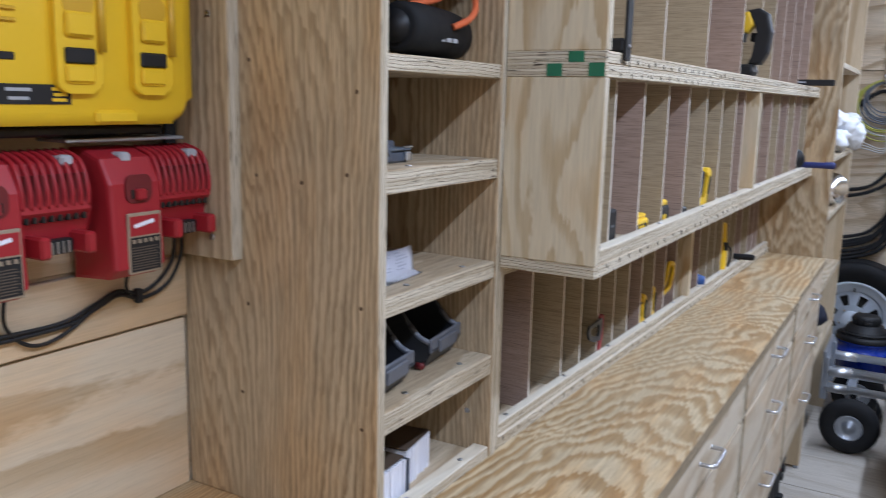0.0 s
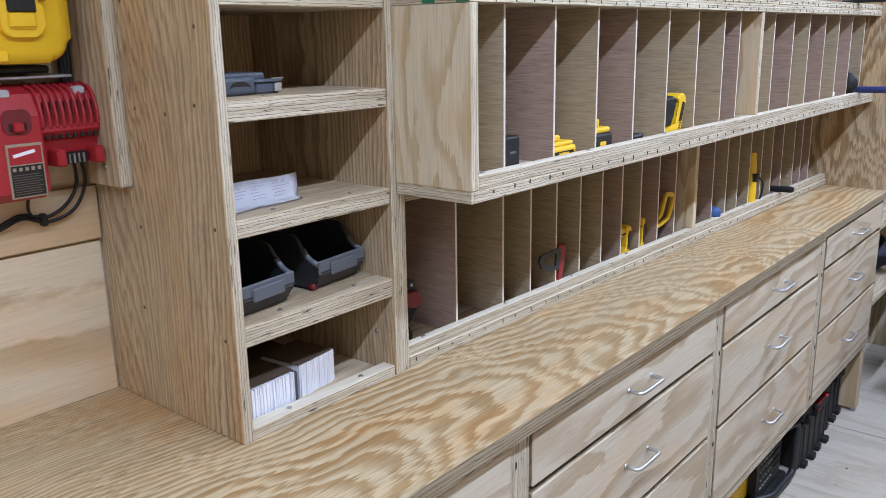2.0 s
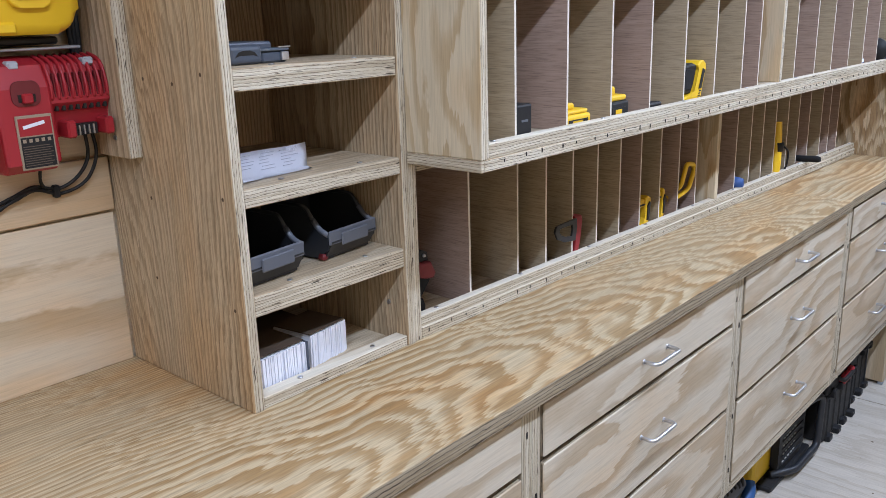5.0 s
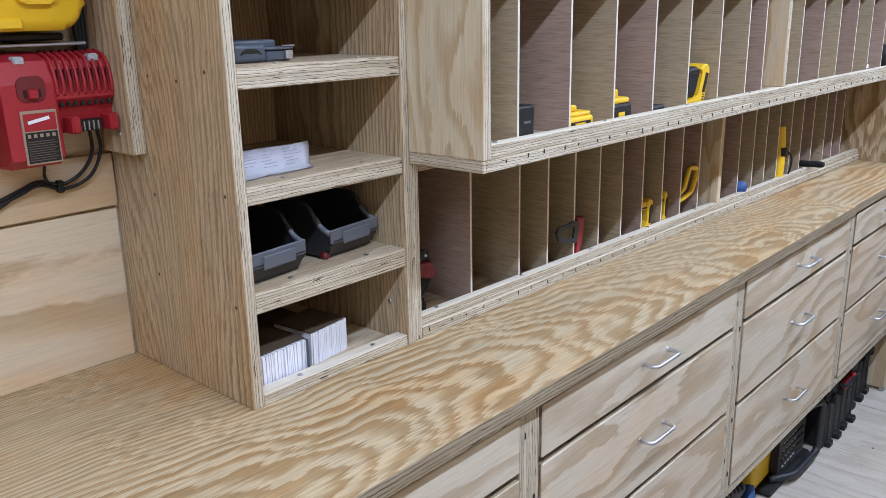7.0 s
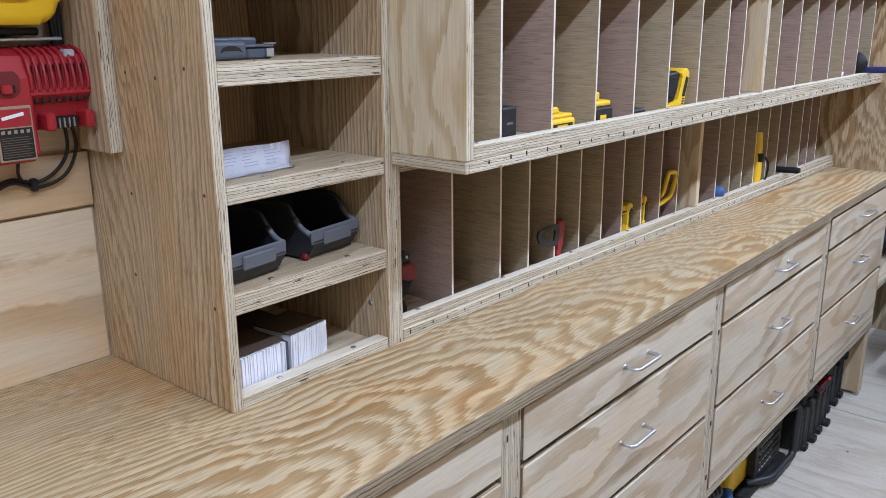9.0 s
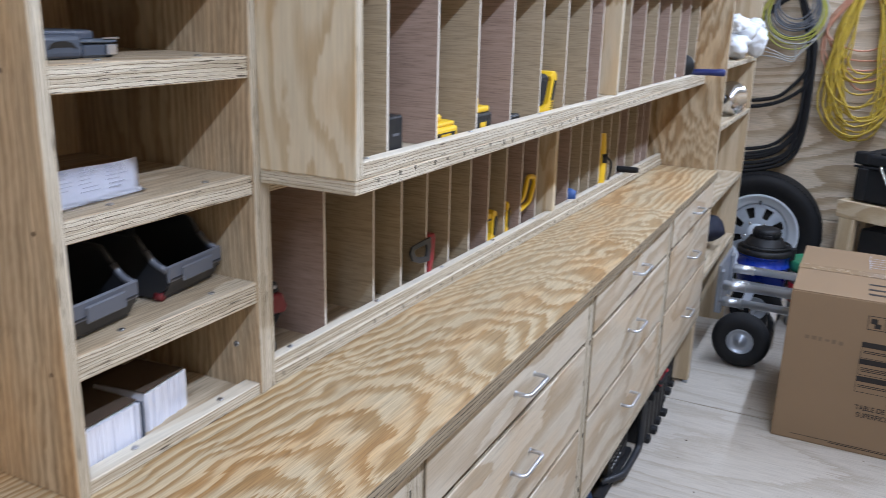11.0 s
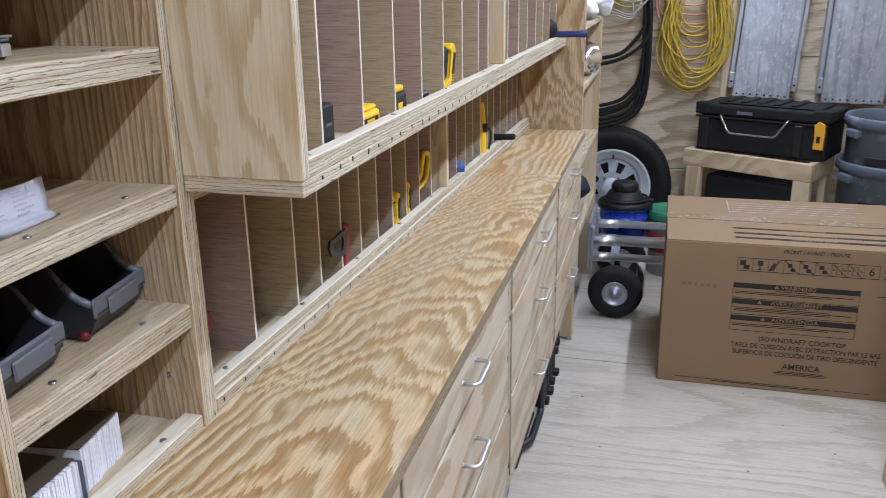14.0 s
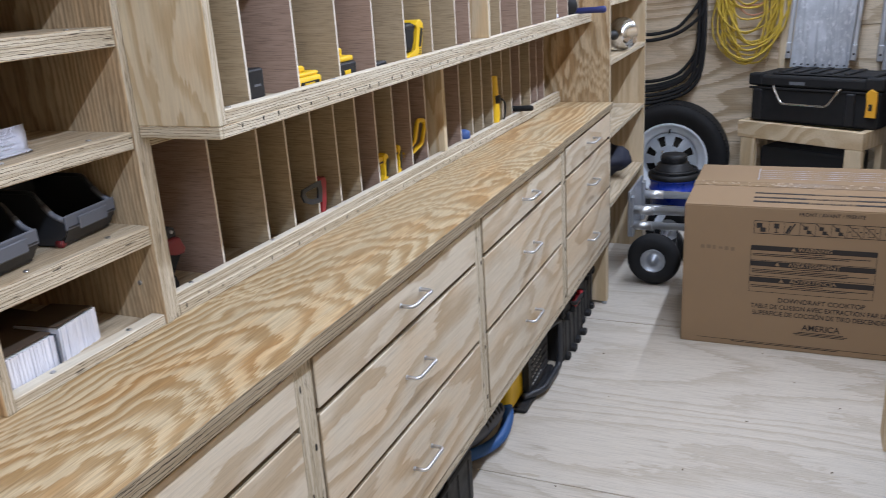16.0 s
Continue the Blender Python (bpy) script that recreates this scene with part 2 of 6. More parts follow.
def ply_edge(name, normal, pale=(0.70, 0.63, 0.50), brown=(0.13, 0.088, 0.052), layer=0.0046):
    """The cut edge of a board: thin layers across the thickness, with dark glue lines, torn fibres and short voids."""
    m, nt, b = base(name, 0.75, spec=0.25)
    co = coords(nt, 1.0, 0.9)
    k = AXIS[normal]

    def along(a, c):
        v = [a] * 3
        v[k] = c
        return tuple(v)

    wob = noisy(nt, scaled(nt, co, along(7.0, 26.0)), 1.0, 3, 0.55)
    torn = noisy(nt, scaled(nt, co, along(70.0, 150.0)), 1.0, 3, 0.65)
    sep = node(nt, "ShaderNodeSeparateXYZ")
    nt.links.new(co, sep.inputs[0])
    v = maths(nt, "ADD", maths(nt, "MULTIPLY", sep.outputs[k], 1 / layer), maths(nt, "ADD", maths(nt, "MULTIPLY", wob, 2.0), maths(nt, "MULTIPLY", torn, 0.60)))
    saw = maths(nt, "FRACT", v)
    line = ramp(nt, saw, [(0.0, 0.0), (0.44, 0.0), (0.49, 1.0), (0.57, 1.0), (0.63, 0.0)])
    patchy = ramp(nt, noisy(nt, scaled(nt, co, along(9.0, 130.0)), 1.0, 3, 0.6), [(0.34, 0.42), (0.50, 1.0)])
    tone = ramp(nt, noisy(nt, scaled(nt, co, along(4.0, 210.0)), 1.0, 2, 0.5), [(0.42, 0.0), (0.58, 1.0)])
    fib = noisy(nt, scaled(nt, co, along(40.0, 900.0)), 1.0, 3, 0.65)
    void = ramp(nt, noisy(nt, scaled(nt, co, along(22.0, 330.0)), 1.0, 2, 0.5), [(0.66, 0.0), (0.69, 1.0)])
    col = mix(nt, maths(nt, "MULTIPLY", tone, 0.7), pale, tuple(c * f for c, f in zip(pale, (0.66, 0.60, 0.52))))
    col = mix(nt, maths(nt, "MULTIPLY", line, patchy), col, brown)
    col = mix(nt, 0.6, col, ramp(nt, fib, [(0.3, 0.55), (0.6, 1.0)]), "MULTIPLY")
    col = mix(nt, maths(nt, "MULTIPLY", void, 0.9), col, (0.04, 0.025, 0.015))
    nt.links.new(col, b.inputs["Base Color"])
    bump(nt, b, maths(nt, "SUBTRACT", maths(nt, "SUBTRACT", fib, void), maths(nt, "MULTIPLY", line, 0.5)), 0.45, 0.0015)
    return m


def veneer(name, light, dark, spread):
    """Thin hardwood divider with fine level pores."""
    m, nt, b = base(name, 0.7, spec=0.25)
    co = coords(nt, 1.0)
    pore = noisy(nt, scaled(nt, co, (26, 40, 620)), 1.0, 3, 0.6)
    streak = noisy(nt, scaled(nt, co, (5.0, 6, 210)), 1.0, 3, 0.6)
    blot = noisy(nt, scaled(nt, co, (2, 2, 4)), 1.0, 2, 0.5)
    oi = node(nt, "ShaderNodeObjectInfo")
    tint = ramp(nt, oi.outputs["Random"], [(0.0, spread[0]), (1.0, spread[1])])
    col = mix(nt, ramp(nt, streak, [(0.25, 0.1), (0.75, 0.9)]), dark, light)
    col = mix(nt, ramp(nt, pore, [(0.48, 0.0), (0.68, 0.55)]), col, tuple(c * 0.42 for c in dark))
    col = mix(nt, 0.3, col, mix(nt, blot, (0.6, 0.6, 0.6), (1, 1, 1)), "MULTIPLY")
    col = mix(nt, 1.0, col, tint, "MULTIPLY")
    nt.links.new(col, b.inputs["Base Color"])
    bump(nt, b, pore, 0.2, 0.0008)
    return m


def solid(name, color, rough=0.5, metal=0.0, var=0.15, scale=25.0, relief=0.06, spec=0.5, wear=None):
    m, nt, b = base(name, rough, metal, spec)
    co = coords(nt, 1.0)
    n1 = noisy(nt, co, scale, 4, 0.6)
    n2 = noisy(nt, co, scale * 14, 2, 0.5)
    col = mix(nt, var, color, mix(nt, n1, tuple(c * 0.35 for c in color), tuple(min(1.0, c * 1.35) for c in color)))
    if wear:
        col = mix(nt, ramp(nt, noisy(nt, co, scale * 0.8, 5, 0.7), [(0.56, 0.0), (0.68, 0.8)]), col, wear)
    nt.links.new(col, b.inputs["Base Color"])
    nt.links.new(ramp(nt, n1, [(0.25, max(0.03, rough - 0.1)), (0.75, min(1.0, rough + 0.12))]), b.inputs["Roughness"])
    if relief:
        bump(nt, b, n2, relief, 0.001)
    return m


EDGE = {a: ply_edge("plywood_edge_" + a, a) for a in "xyz"}
EDGE_OLD = {a: ply_edge("counter_edge_" + a, a, (0.43, 0.355, 0.25), (0.024, 0.016, 0.011), 0.0066) for a in "xyz"}
COUNTER_TONES = ((0.63, 0.505, 0.325), (0.54, 0.40, 0.225), (0.350, 0.205, 0.076))
COUNTER = plywood("counter_plywood", "y", *COUNTER_TONES, fringe=0.024, amber=0.6, fibre=0.8, flame=("x", -0.33, 125.0, 11.0, 5.2))
COUNTER_END = plywood("counter_end_plywood", "y", *COUNTER_TONES, fringe=0.022, amber=0.5, fibre=0.8, flame=("x", -0.58, 110.0, -2.0, 2.2))
TOWER = plywood("tower_plywood", "z", (0.635, 0.51, 0.345), (0.56, 0.43, 0.275), (0.27, 0.175, 0.095), bands=46, along=0.6, across=3.0, fringe=0.028, wobble=0.028, slope=1.6, strength=0.85, wide=-0.12, amber=0.4, fibre=0.9)
PALE_Z = plywood("pale_plywood_upright", "z", (0.74, 0.645, 0.475), (0.68, 0.565, 0.385), (0.47, 0.315, 0.145), bands=6.0, along=2.6, across=12.0, strength=0.9, fringe=0.024, wobble=0.07, slope=2.0, wide=-0.10, amber=0.5, fibre=0.35)
LIP = plywood("lip_plywood", "y", (0.76, 0.70, 0.58), (0.72, 0.64, 0.51), (0.56, 0.46, 0.33), bands=8, along=0.8, across=5.0, strength=0.5, fringe=0.018, slope=1.3, fibre=0.35)
SHELF = plywood("shelf_plywood", "y", (0.68, 0.58, 0.43), (0.60, 0.485, 0.34), (0.41, 0.295, 0.175), bands=14, along=0.9, across=4.0, strength=0.85, fringe=0.018, slope=1.5, amber=0.15)
DRAWER = plywood("drawer_plywood", "y", (0.715, 0.645, 0.530), (0.65, 0.555, 0.425), (0.445, 0.325, 0.195), bands=6.5, along=1.5, across=5.5, strength=0.80, fringe=0.026, wobble=0.065, slope=1.2, wide=-0.10, amber=0.3, fibre=0.34)
FLOOR = plywood("floor_plywood", "x", (0.575, 0.525, 0.455), (0.525, 0.465, 0.39), (0.35, 0.285, 0.21), bands=11, along=0.5, across=2.8, strength=0.55, fringe=0.03, wobble=0.06, slope=0.7, wide=-0.20, fibre=0.45)
WALL = plywood("wall_plywood_side", "y", (0.77, 0.66, 0.50), (0.70, 0.575, 0.41), (0.49, 0.345, 0.19), bands=4.5, along=0.6, across=4.5, strength=0.8, fringe=0.03, wobble=0.05, slope=1.2, wide=-0.12, amber=0.5, fibre=0.25)
WALL_X = plywood("wall_plywood_end", "x", (0.71, 0.605, 0.465), (0.63, 0.52, 0.38), (0.38, 0.275, 0.165), bands=7.5, along=1.2, across=3.6, strength=0.95, fringe=0.022, wobble=0.035, slope=1.1, wide=-0.08, amber=0.15, fibre=0.6)
WALL_DK = plywood("end_panel_plywood", "z", (0.65, 0.515, 0.34), (0.56, 0.425, 0.265), (0.34, 0.215, 0.10), bands=13, along=2.2, across=4.6, fringe=0.032, wobble=0.045, slope=1.4, amber=0.4)
LUMBER = plywood("pine_lumber", "z", (0.68, 0.555, 0.385), (0.61, 0.475, 0.305), (0.45, 0.31, 0.165), bands=8, along=0.25, across=5.0, strength=0.75, fringe=0.010, slope=2.4, fibre=0.4)
LUMBER_X = plywood("pine_lumber_level", "x", (0.66, 0.54, 0.375), (0.59, 0.46, 0.295), (0.44, 0.30, 0.165), bands=6, along=0.4, across=5.0, strength=0.75, fringe=0.010, slope=1.6, fibre=0.35)
LUAN_TAN = veneer("tan_divider_veneer", (0.535, 0.432, 0.295), (0.415, 0.325, 0.210), (0.95, 1.05))
LUAN_ROSE = veneer("rose_divider_veneer", (0.505, 0.372, 0.300), (0.375, 0.258, 0.205), (0.92, 1.04))
LUAN_EDGE = solid("divider_edge", (0.726, 0.662, 0.574), 0.7, var=0.25, scale=60)
CARD = solid("cardboard", (0.275, 0.186, 0.112), 0.85, var=0.12, scale=9, relief=0.1, spec=0.15)
CARD_IN = solid("cardboard_edge", (0.19, 0.13, 0.08), 0.9, var=0.2)
KRAFT = solid("brown_kraft_card", (0.085, 0.06, 0.042), 0.85, var=0.2, spec=0.2)
INK = solid("printing_ink", (0.035, 0.03, 0.028), 0.7, var=0.1, spec=0.2)
TAPE_CLEAR = solid("packing_tape", (0.31, 0.215, 0.135), 0.22, var=0.1, scale=40, spec=0.6)
STEEL = solid("steel_wire", (0.66, 0.67, 0.70), 0.40, 1.0, var=0.15, scale=60, relief=0.02)
CHROME = solid("polished_chrome", (0.80, 0.81, 0.83), 0.12, 1.0, var=0.1, scale=20, relief=0.0)
ALU = solid("worn_aluminium", (0.44, 0.47, 0.52), 0.45, 0.7, var=0.35, scale=18, relief=0.1, wear=(0.34, 0.36, 0.39))


def worn_deck(name):
    """Weathered tread plate: blotches, run marks and bright scuffs."""
    m, nt, b = base(name, 0.5, 0.55)
    co = coords(nt, 1.0)
    blot = noisy(nt, co, 9.0, 5, 0.65)
    runs = noisy(nt, scaled(nt, co, (38, 38, 2.2)), 1.0, 4, 0.6)
    spots = noisy(nt, scaled(nt, co, (75, 75, 30)), 1.0, 4, 0.7)
    col = mix(nt, ramp(nt, blot, [(0.32, 0.0), (0.66, 1.0)]), (0.30, 0.33, 0.38), (0.50, 0.54, 0.60))
    col = mix(nt, ramp(nt, runs, [(0.50, 0.0), (0.66, 0.7)]), col, (0.24, 0.26, 0.30))
    col = mix(nt, ramp(nt, spots, [(0.55, 0.0), (0.64, 0.75)]), col, (0.62, 0.65, 0.70))
    nt.links.new(col, b.inputs["Base Color"])
    nt.links.new(ramp(nt, blot, [(0.3, 0.40), (0.7, 0.66)]), b.inputs["Roughness"])
    bump(nt, b, spots, 0.2, 0.001)
    return m


DECK = worn_deck("weathered_ramp_aluminium")
ALU_RAIL = solid("aluminium_rail", (0.80, 0.83, 0.87), 0.40, 0.9, var=0.15, scale=30, relief=0.03)
SCREW = solid("zinc_screw", (0.55, 0.56, 0.60), 0.3, 1.0, var=0.2)
PLUG = solid("wood_plug", (0.11, 0.07, 0.04), 0.8, var=0.3)
# near-black for staples; also stands in for shade in holes, slots and gaps
DARK = solid("dark_staple_and_hole_shade", (0.02, 0.016, 0.012), 0.9, var=0.1)
YELLOW = solid("yellow_plastic", (0.83, 0.52, 0.02), 0.42, var=0.08, scale=30, relief=0.05)
# darker copy of YELLOW: shade of the charger's hollows put into the colour
YELLOW_D = solid("yellow_plastic_shaded", (0.62, 0.36, 0.02), 0.5, var=0.1)
RED_SAW = solid("worn_red_plastic", (0.26, 0.018, 0.024), 0.5, var=0.15)
# dark red of cap and drill; also shaded copy of RED for charger recesses
RED_D = solid("dark_red_plastic_and_recess_shade", (0.15, 0.014, 0.017), 0.5, var=0.15)
RED = solid("red_plastic", (0.36, 0.017, 0.026), 0.45, var=0.10, scale=30, relief=0.05)
BLACK = solid("black_plastic", (0.013, 0.013, 0.0145), 0.52, spec=0.4, var=0.2, scale=30, relief=0.08)
BLACK_S = solid("black_rubber", (0.012, 0.012, 0.013), 0.74, var=0.3, scale=20, relief=0.2, spec=0.3)
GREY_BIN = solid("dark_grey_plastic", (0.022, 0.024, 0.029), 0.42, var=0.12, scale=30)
# slate for clasps and hose cuff; on the bins a lit copy of GREY_BIN
GREY_LIP = solid("slate_plastic_and_lit_rims", (0.115, 0.125, 0.15), 0.4, var=0.12, scale=30)
CASE_BLUE = solid("blue_grey_plastic", (0.075, 0.09, 0.12), 0.38, var=0.12)
CAN = solid("scuffed_blue_grey_plastic", (0.105, 0.13, 0.165), 0.45, var=0.25, scale=12, wear=(0.30, 0.32, 0.35))
PAPER = solid("white_paper", (0.84, 0.85, 0.93), 0.8, var=0.06, scale=40, relief=0.03)
PRINT = solid("printed_grey", (0.48, 0.49, 0.57), 0.8, var=0.1)
BLUE = solid("blue_plastic", (0.015, 0.05, 0.42), 0.3, var=0.12, scale=20)
BLUE_D = solid("navy_rubber", (0.02, 0.03, 0.14), 0.5, var=0.15)
GREEN = solid("green_plastic", (0.03, 0.20, 0.10), 0.45, var=0.15)
GREEN_TAPE = solid("green_tape", (0.02, 0.16, 0.08), 0.6, var=0.25, scale=60)
ORANGE = solid("orange_webbing", (0.72, 0.15, 0.05), 0.7, var=0.2, scale=80)
ORANGE_Y = solid("amber_plastic", (0.72, 0.36, 0.03), 0.45, var=0.1)
WHITE_P = solid("white_painted_steel", (0.66, 0.72, 0.80), 0.3, var=0.1, scale=15)
RAG = solid("white_cotton", (0.75, 0.77, 0.80), 0.9, var=0.15, scale=30, relief=0.3)
CORD_Y = solid("yellow_cord", (0.55, 0.385, 0.045), 0.55, var=0.6, scale=60, wear=(0.20, 0.15, 0.04))
CORD_P = solid("faded_red_cord", (0.55, 0.27, 0.17), 0.55, var=0.2, scale=40)
CORD_G = solid("grey_cable", (0.13, 0.14, 0.16), 0.5, var=0.2, scale=40)
CORD_YG = solid("yellow_green_cable", (0.42, 0.42, 0.08), 0.5, var=0.2, scale=40)
CORD_W = solid("pale_cable", (0.42, 0.42, 0.40), 0.5, var=0.2, scale=40)
GREY_TXT = solid("pale_lettering", (0.42, 0.43, 0.46), 0.6, var=0.1)
LAMP_M = solid("lamp_housing", (0.8, 0.8, 0.8), 0.5, var=0.05)
CEIL_M = solid("white_ceiling_panel", (0.84, 0.86, 0.88), 0.6, var=0.06, scale=4)
GLOW, _nt, _b = base("lamp_diffuser", 0.5)
_b.inputs["Base Color"].default_value = (0.9, 0.9, 0.9, 1)
_b.inputs["Emission Color"].default_value = (0.9, 0.95, 1.0, 1)
_b.inputs["Emission Strength"].default_value = 6.0


# ---------------------------------------------------------------- boards
def board(name, x0, x1, y0, y1, z0, z1, normal, face, parent=None, label="", edge=None, bev=0.0012):
    """A plywood board: veneer on the two faces along its normal, layered edges elsewhere."""
    bm = boxed(x0, x1, y0, y1, z0, z1, bev=bev)
    k = AXIS[normal]
    for f in bm.faces:
        f.normal_update()
        f.material_index = 0 if abs(f.normal[k]) > 0.6 else 1
    return part(name, bm, [face, (edge or EDGE)[normal]], parent, label)


def screw_mesh():
    bm = lathe([(0.0, 0.0012), (0.0016, 0.0012), (0.0022, 0.0018), (0.0042, 0.0016), (0.0046, 0.0)], 10)
    me = bpy.data.meshes.new("screw")
    bm.to_mesh(me)
    bm.free()
    me.materials.append(SCREW)
    return me


SCREW_ME = screw_mesh()


def screw(parent, x, y, z, axis):
    rot = {"z": (0, 0, 0), "x": (0, 90, 0), "-y": (90, 0, 0), "-x": (0, -90, 0)}[axis]
    ob = new("screw", SCREW_ME)
    ob.parent = parent
    ob.matrix_parent_inverse = parent.matrix_basis.inverted()
    ob.matrix_basis = pose(x, y, z, *rot)
    return ob


# ---------------------------------------------------------------- the room
FLOOR_Z, X_L, X_R, Y_0, Y_1 = 0.0, -0.935, 1.42, -1.5, 5.25
floor = tagged(part("floor", boxed(X_L - 0.1, X_R + 0.1, Y_0 - 0.1, Y_1 + 0.1, -0.08, -0.012), FLOOR), "pale sanded plywood trailer floor with narrow seams", "floor", kind="structure")
for y0, y1 in ((Y_0 - 0.1, -0.0), (0.0, 1.215), (1.218, 2.2), (2.203, 3.421), (3.427, 4.64), (4.643, Y_1 + 0.1)):
    board("floor_sheet", X_L - 0.1, X_R + 0.1, y0, y1, -0.0125, 0.0, "z", FLOOR, floor)
def floor_litter():
    """Wood chips and crumbs left on the floor."""
    bm = bmesh.new()
    r = random.Random(21)
    for i in range(34):
        x, y, k = r.uniform(-0.28, 0.62), r.uniform(0.9, 3.6), r.uniform(0.001, 0.0038)
        b = boxed(-k, k, -k * 0.5, k * 0.5, 0.0, k * 0.5)
        moved(b, pose(x, y, 0.0003, r.uniform(-4, 4), r.uniform(-4, 4), r.uniform(0, 180)))
        me = bpy.data.meshes.new("tmp")
        b.to_mesh(me)
        b.free()
        bm.from_mesh(me)
        bpy.data.meshes.remove(me)
    return bm


tagged(part("floor_litter", floor_litter(), PLUG), "brown wood crumbs scattered over the plywood floor", "wood chips", kind="stuff")
wall_left = tagged(part("wall_left", boxed(X_L - 0.12, X_L, Y_0, Y_1, 0, CEILING), WALL), "plywood lined trailer side wall behind the bench", "wall", kind="structure")
board("wall_sheet", X_L, X_L + 0.006, Y_0, 0.842, 0.915, 1.182, "x", WALL, wall_left)
board("cleat", X_L, X_L + 0.014, Y_0, 0.842, 1.187, 1.276, "x", WALL, wall_left, "pine cleat board across the wall")
board("wall_sheet", X_L, X_L + 0.004, Y_0, 0.842, 1.280, CEILING, "x", WALL, wall_left)
wall_back = tagged(part("wall_back", boxed(X_L - 0.12, X_R + 0.12, Y_1 + 0.014, Y_1 + 0.12, 0, CEILING), WALL_X), "plywood end wall with level seams", "wall", kind="structure")
for z0, z1 in ((0.0, 0.415), (0.418, 1.065), (1.069, 1.72), (1.724, CEILING)):
    for x0, x1 in ((X_L - 0.1, 0.235), (0.238, X_R + 0.1)):
        board("wall_sheet", x0, x1, Y_1, Y_1 + 0.013, z0, z1, "y", WALL_X, wall_back)
wall_right = tagged(part("wall_right", boxed(X_R, X_R + 0.12, Y_0, Y_1, 0, CEILING), WALL), "plywood lined trailer side wall", "wall", kind="structure")
wall_front = tagged(part("wall_front", boxed(X_L - 0.12, X_R + 0.12, Y_0 - 0.12, Y_0, 0, CEILING), WALL_X), "plywood front wall", "wall", kind="structure")
ceiling = tagged(part("ceiling", boxed(X_L - 0.12, X_R + 0.12, Y_0 - 0.12, Y_1 + 0.12, CEILING, CEILING + 0.1), CEIL_M), "white ceiling panels", "ceiling", kind="structure")
trim = tagged(board("trim", 0.30, 0.395, Y_1 - 0.022, Y_1 - 0.001, 0.0, CEILING, "y", LUMBER), "vertical pine batten on the end wall", "trim", kind="structure")

for lx, ly, lz, ll, lw, power in LAMPS:
    lamp = thing("ceiling_light", lx, ly, CEILING, "long white LED strip light on the ceiling", "ceiling light", "strip lights in a row")
    part("housing", boxed(lx - 0.04, lx + 0.04, ly - ll / 2, ly + ll / 2, lz + 0.012, CEILING, bev=0.004), LAMP_M, lamp)
    part("diffuser", boxed(lx - 0.025, lx + 0.025, ly - ll / 2 + 0.01, ly + ll / 2 - 0.01, lz + 0.004, lz + 0.0115, bev=0.002), GLOW, lamp)
    data = bpy.data.lights.new("strip", "AREA")
    data.shape, data.size, data.size_y, data.energy, data.color = "RECTANGLE", lw, ll, power, (0.775, 0.90, 1.16)
    ob = new("strip", data)
    ob.matrix_basis = pose(lx, ly, lz, 0, 0, 0)

# ---------------------------------------------------------------- workbench
TOP = 0.915
X_FRONT, X_FACE = -0.290, -0.305
countertop = thing("countertop", -0.6, 1.5, TOP, "varnished fir plywood worktop with bold flame grain", "countertop")
board("worktop_sheet", X_L + 0.002, X_FRONT, Y_0 + 0.01, 2.792, TOP - 0.030, TOP, "z", COUNTER, countertop, edge=EDGE_OLD)
board("worktop_sheet", X_L + 0.002, X_FRONT - 0.006, 2.796, 3.612, TOP - 0.030, TOP - 0.0022, "z", COUNTER_END, countertop, edge=EDGE_OLD)


def pull_mesh():
    """A bent wire pull, its feet 96 mm apart along y, standing out along x."""
    pts = bend([(0, -0.048, 0), (0.030, -0.048, 0), (0.030, 0.048, 0), (0, 0.048, 0)], 0.013, 5)
    bm = tubed(pts, 0.0042, 10)
    for y in (-0.048, 0.048):
        join_bm = lathe([(0.0056, 0.0), (0.0056, 0.002), (0.0043, 0.003)], 12)
        moved(join_bm, pose(0, y, 0, 0, 90, 0))
        bm = join(bm, join_bm)
    me = bpy.data.meshes.new("handle")
    bm.to_mesh(me)
    bm.free()
    me.materials.append(STEEL)
    return me


PULL = pull_mesh()


def drawer(cab, xf, y0, y1, z0, z1, sign=1, rolled=0.0):
    """One drawer: a plywood front with its wire pull; sign is the way it faces along x."""
    xa, xb = sorted((xf, xf - sign * 0.019))
    ob = board("drawer", xa, xb, y0, y1, z0, z1, "x", DRAWER, cab, edge=EDGE_OLD, bev=0.0018)
    h = new("handle", PULL)
    h.parent = ob
    h.matrix_basis = pose(xf - sign * 0.0005, (y0 + y1) / 2 + rolled, (z0 + z1) / 2 + 0.006, 0, 0, 0 if sign > 0 else 180)
    tagged(h, "bent steel wire pull")
    return ob


def stile(cab, x0, x1, y0, y1, z0, z1):
    """Two board edges side by side with a hairline between, and small nail holes."""
    mid = (y0 + y1) / 2
    part("stile", boxed(x0, x1, y0, mid - 0.0009, z0, z1, bev=0.001), EDGE["y"], cab)
    part("stile", boxed(x0, x1 - 0.0012, mid + 0.0009, y1, z0, z1, bev=0.001), EDGE["y"], cab)
    r = random.Random(int(y0 * 1000))
    for i in range(6):
        z = z0 + (z1 - z0) * (i + 0.2 + 0.6 * r.random()) / 6
        y = (y0 + mid) / 2 if i % 2 else (mid + y1) / 2
        part("nail_hole", boxed(x1 - 0.002, x1 + 0.0004, y - 0.002, y + 0.002, z - 0.006, z + 0.006), DARK, cab)


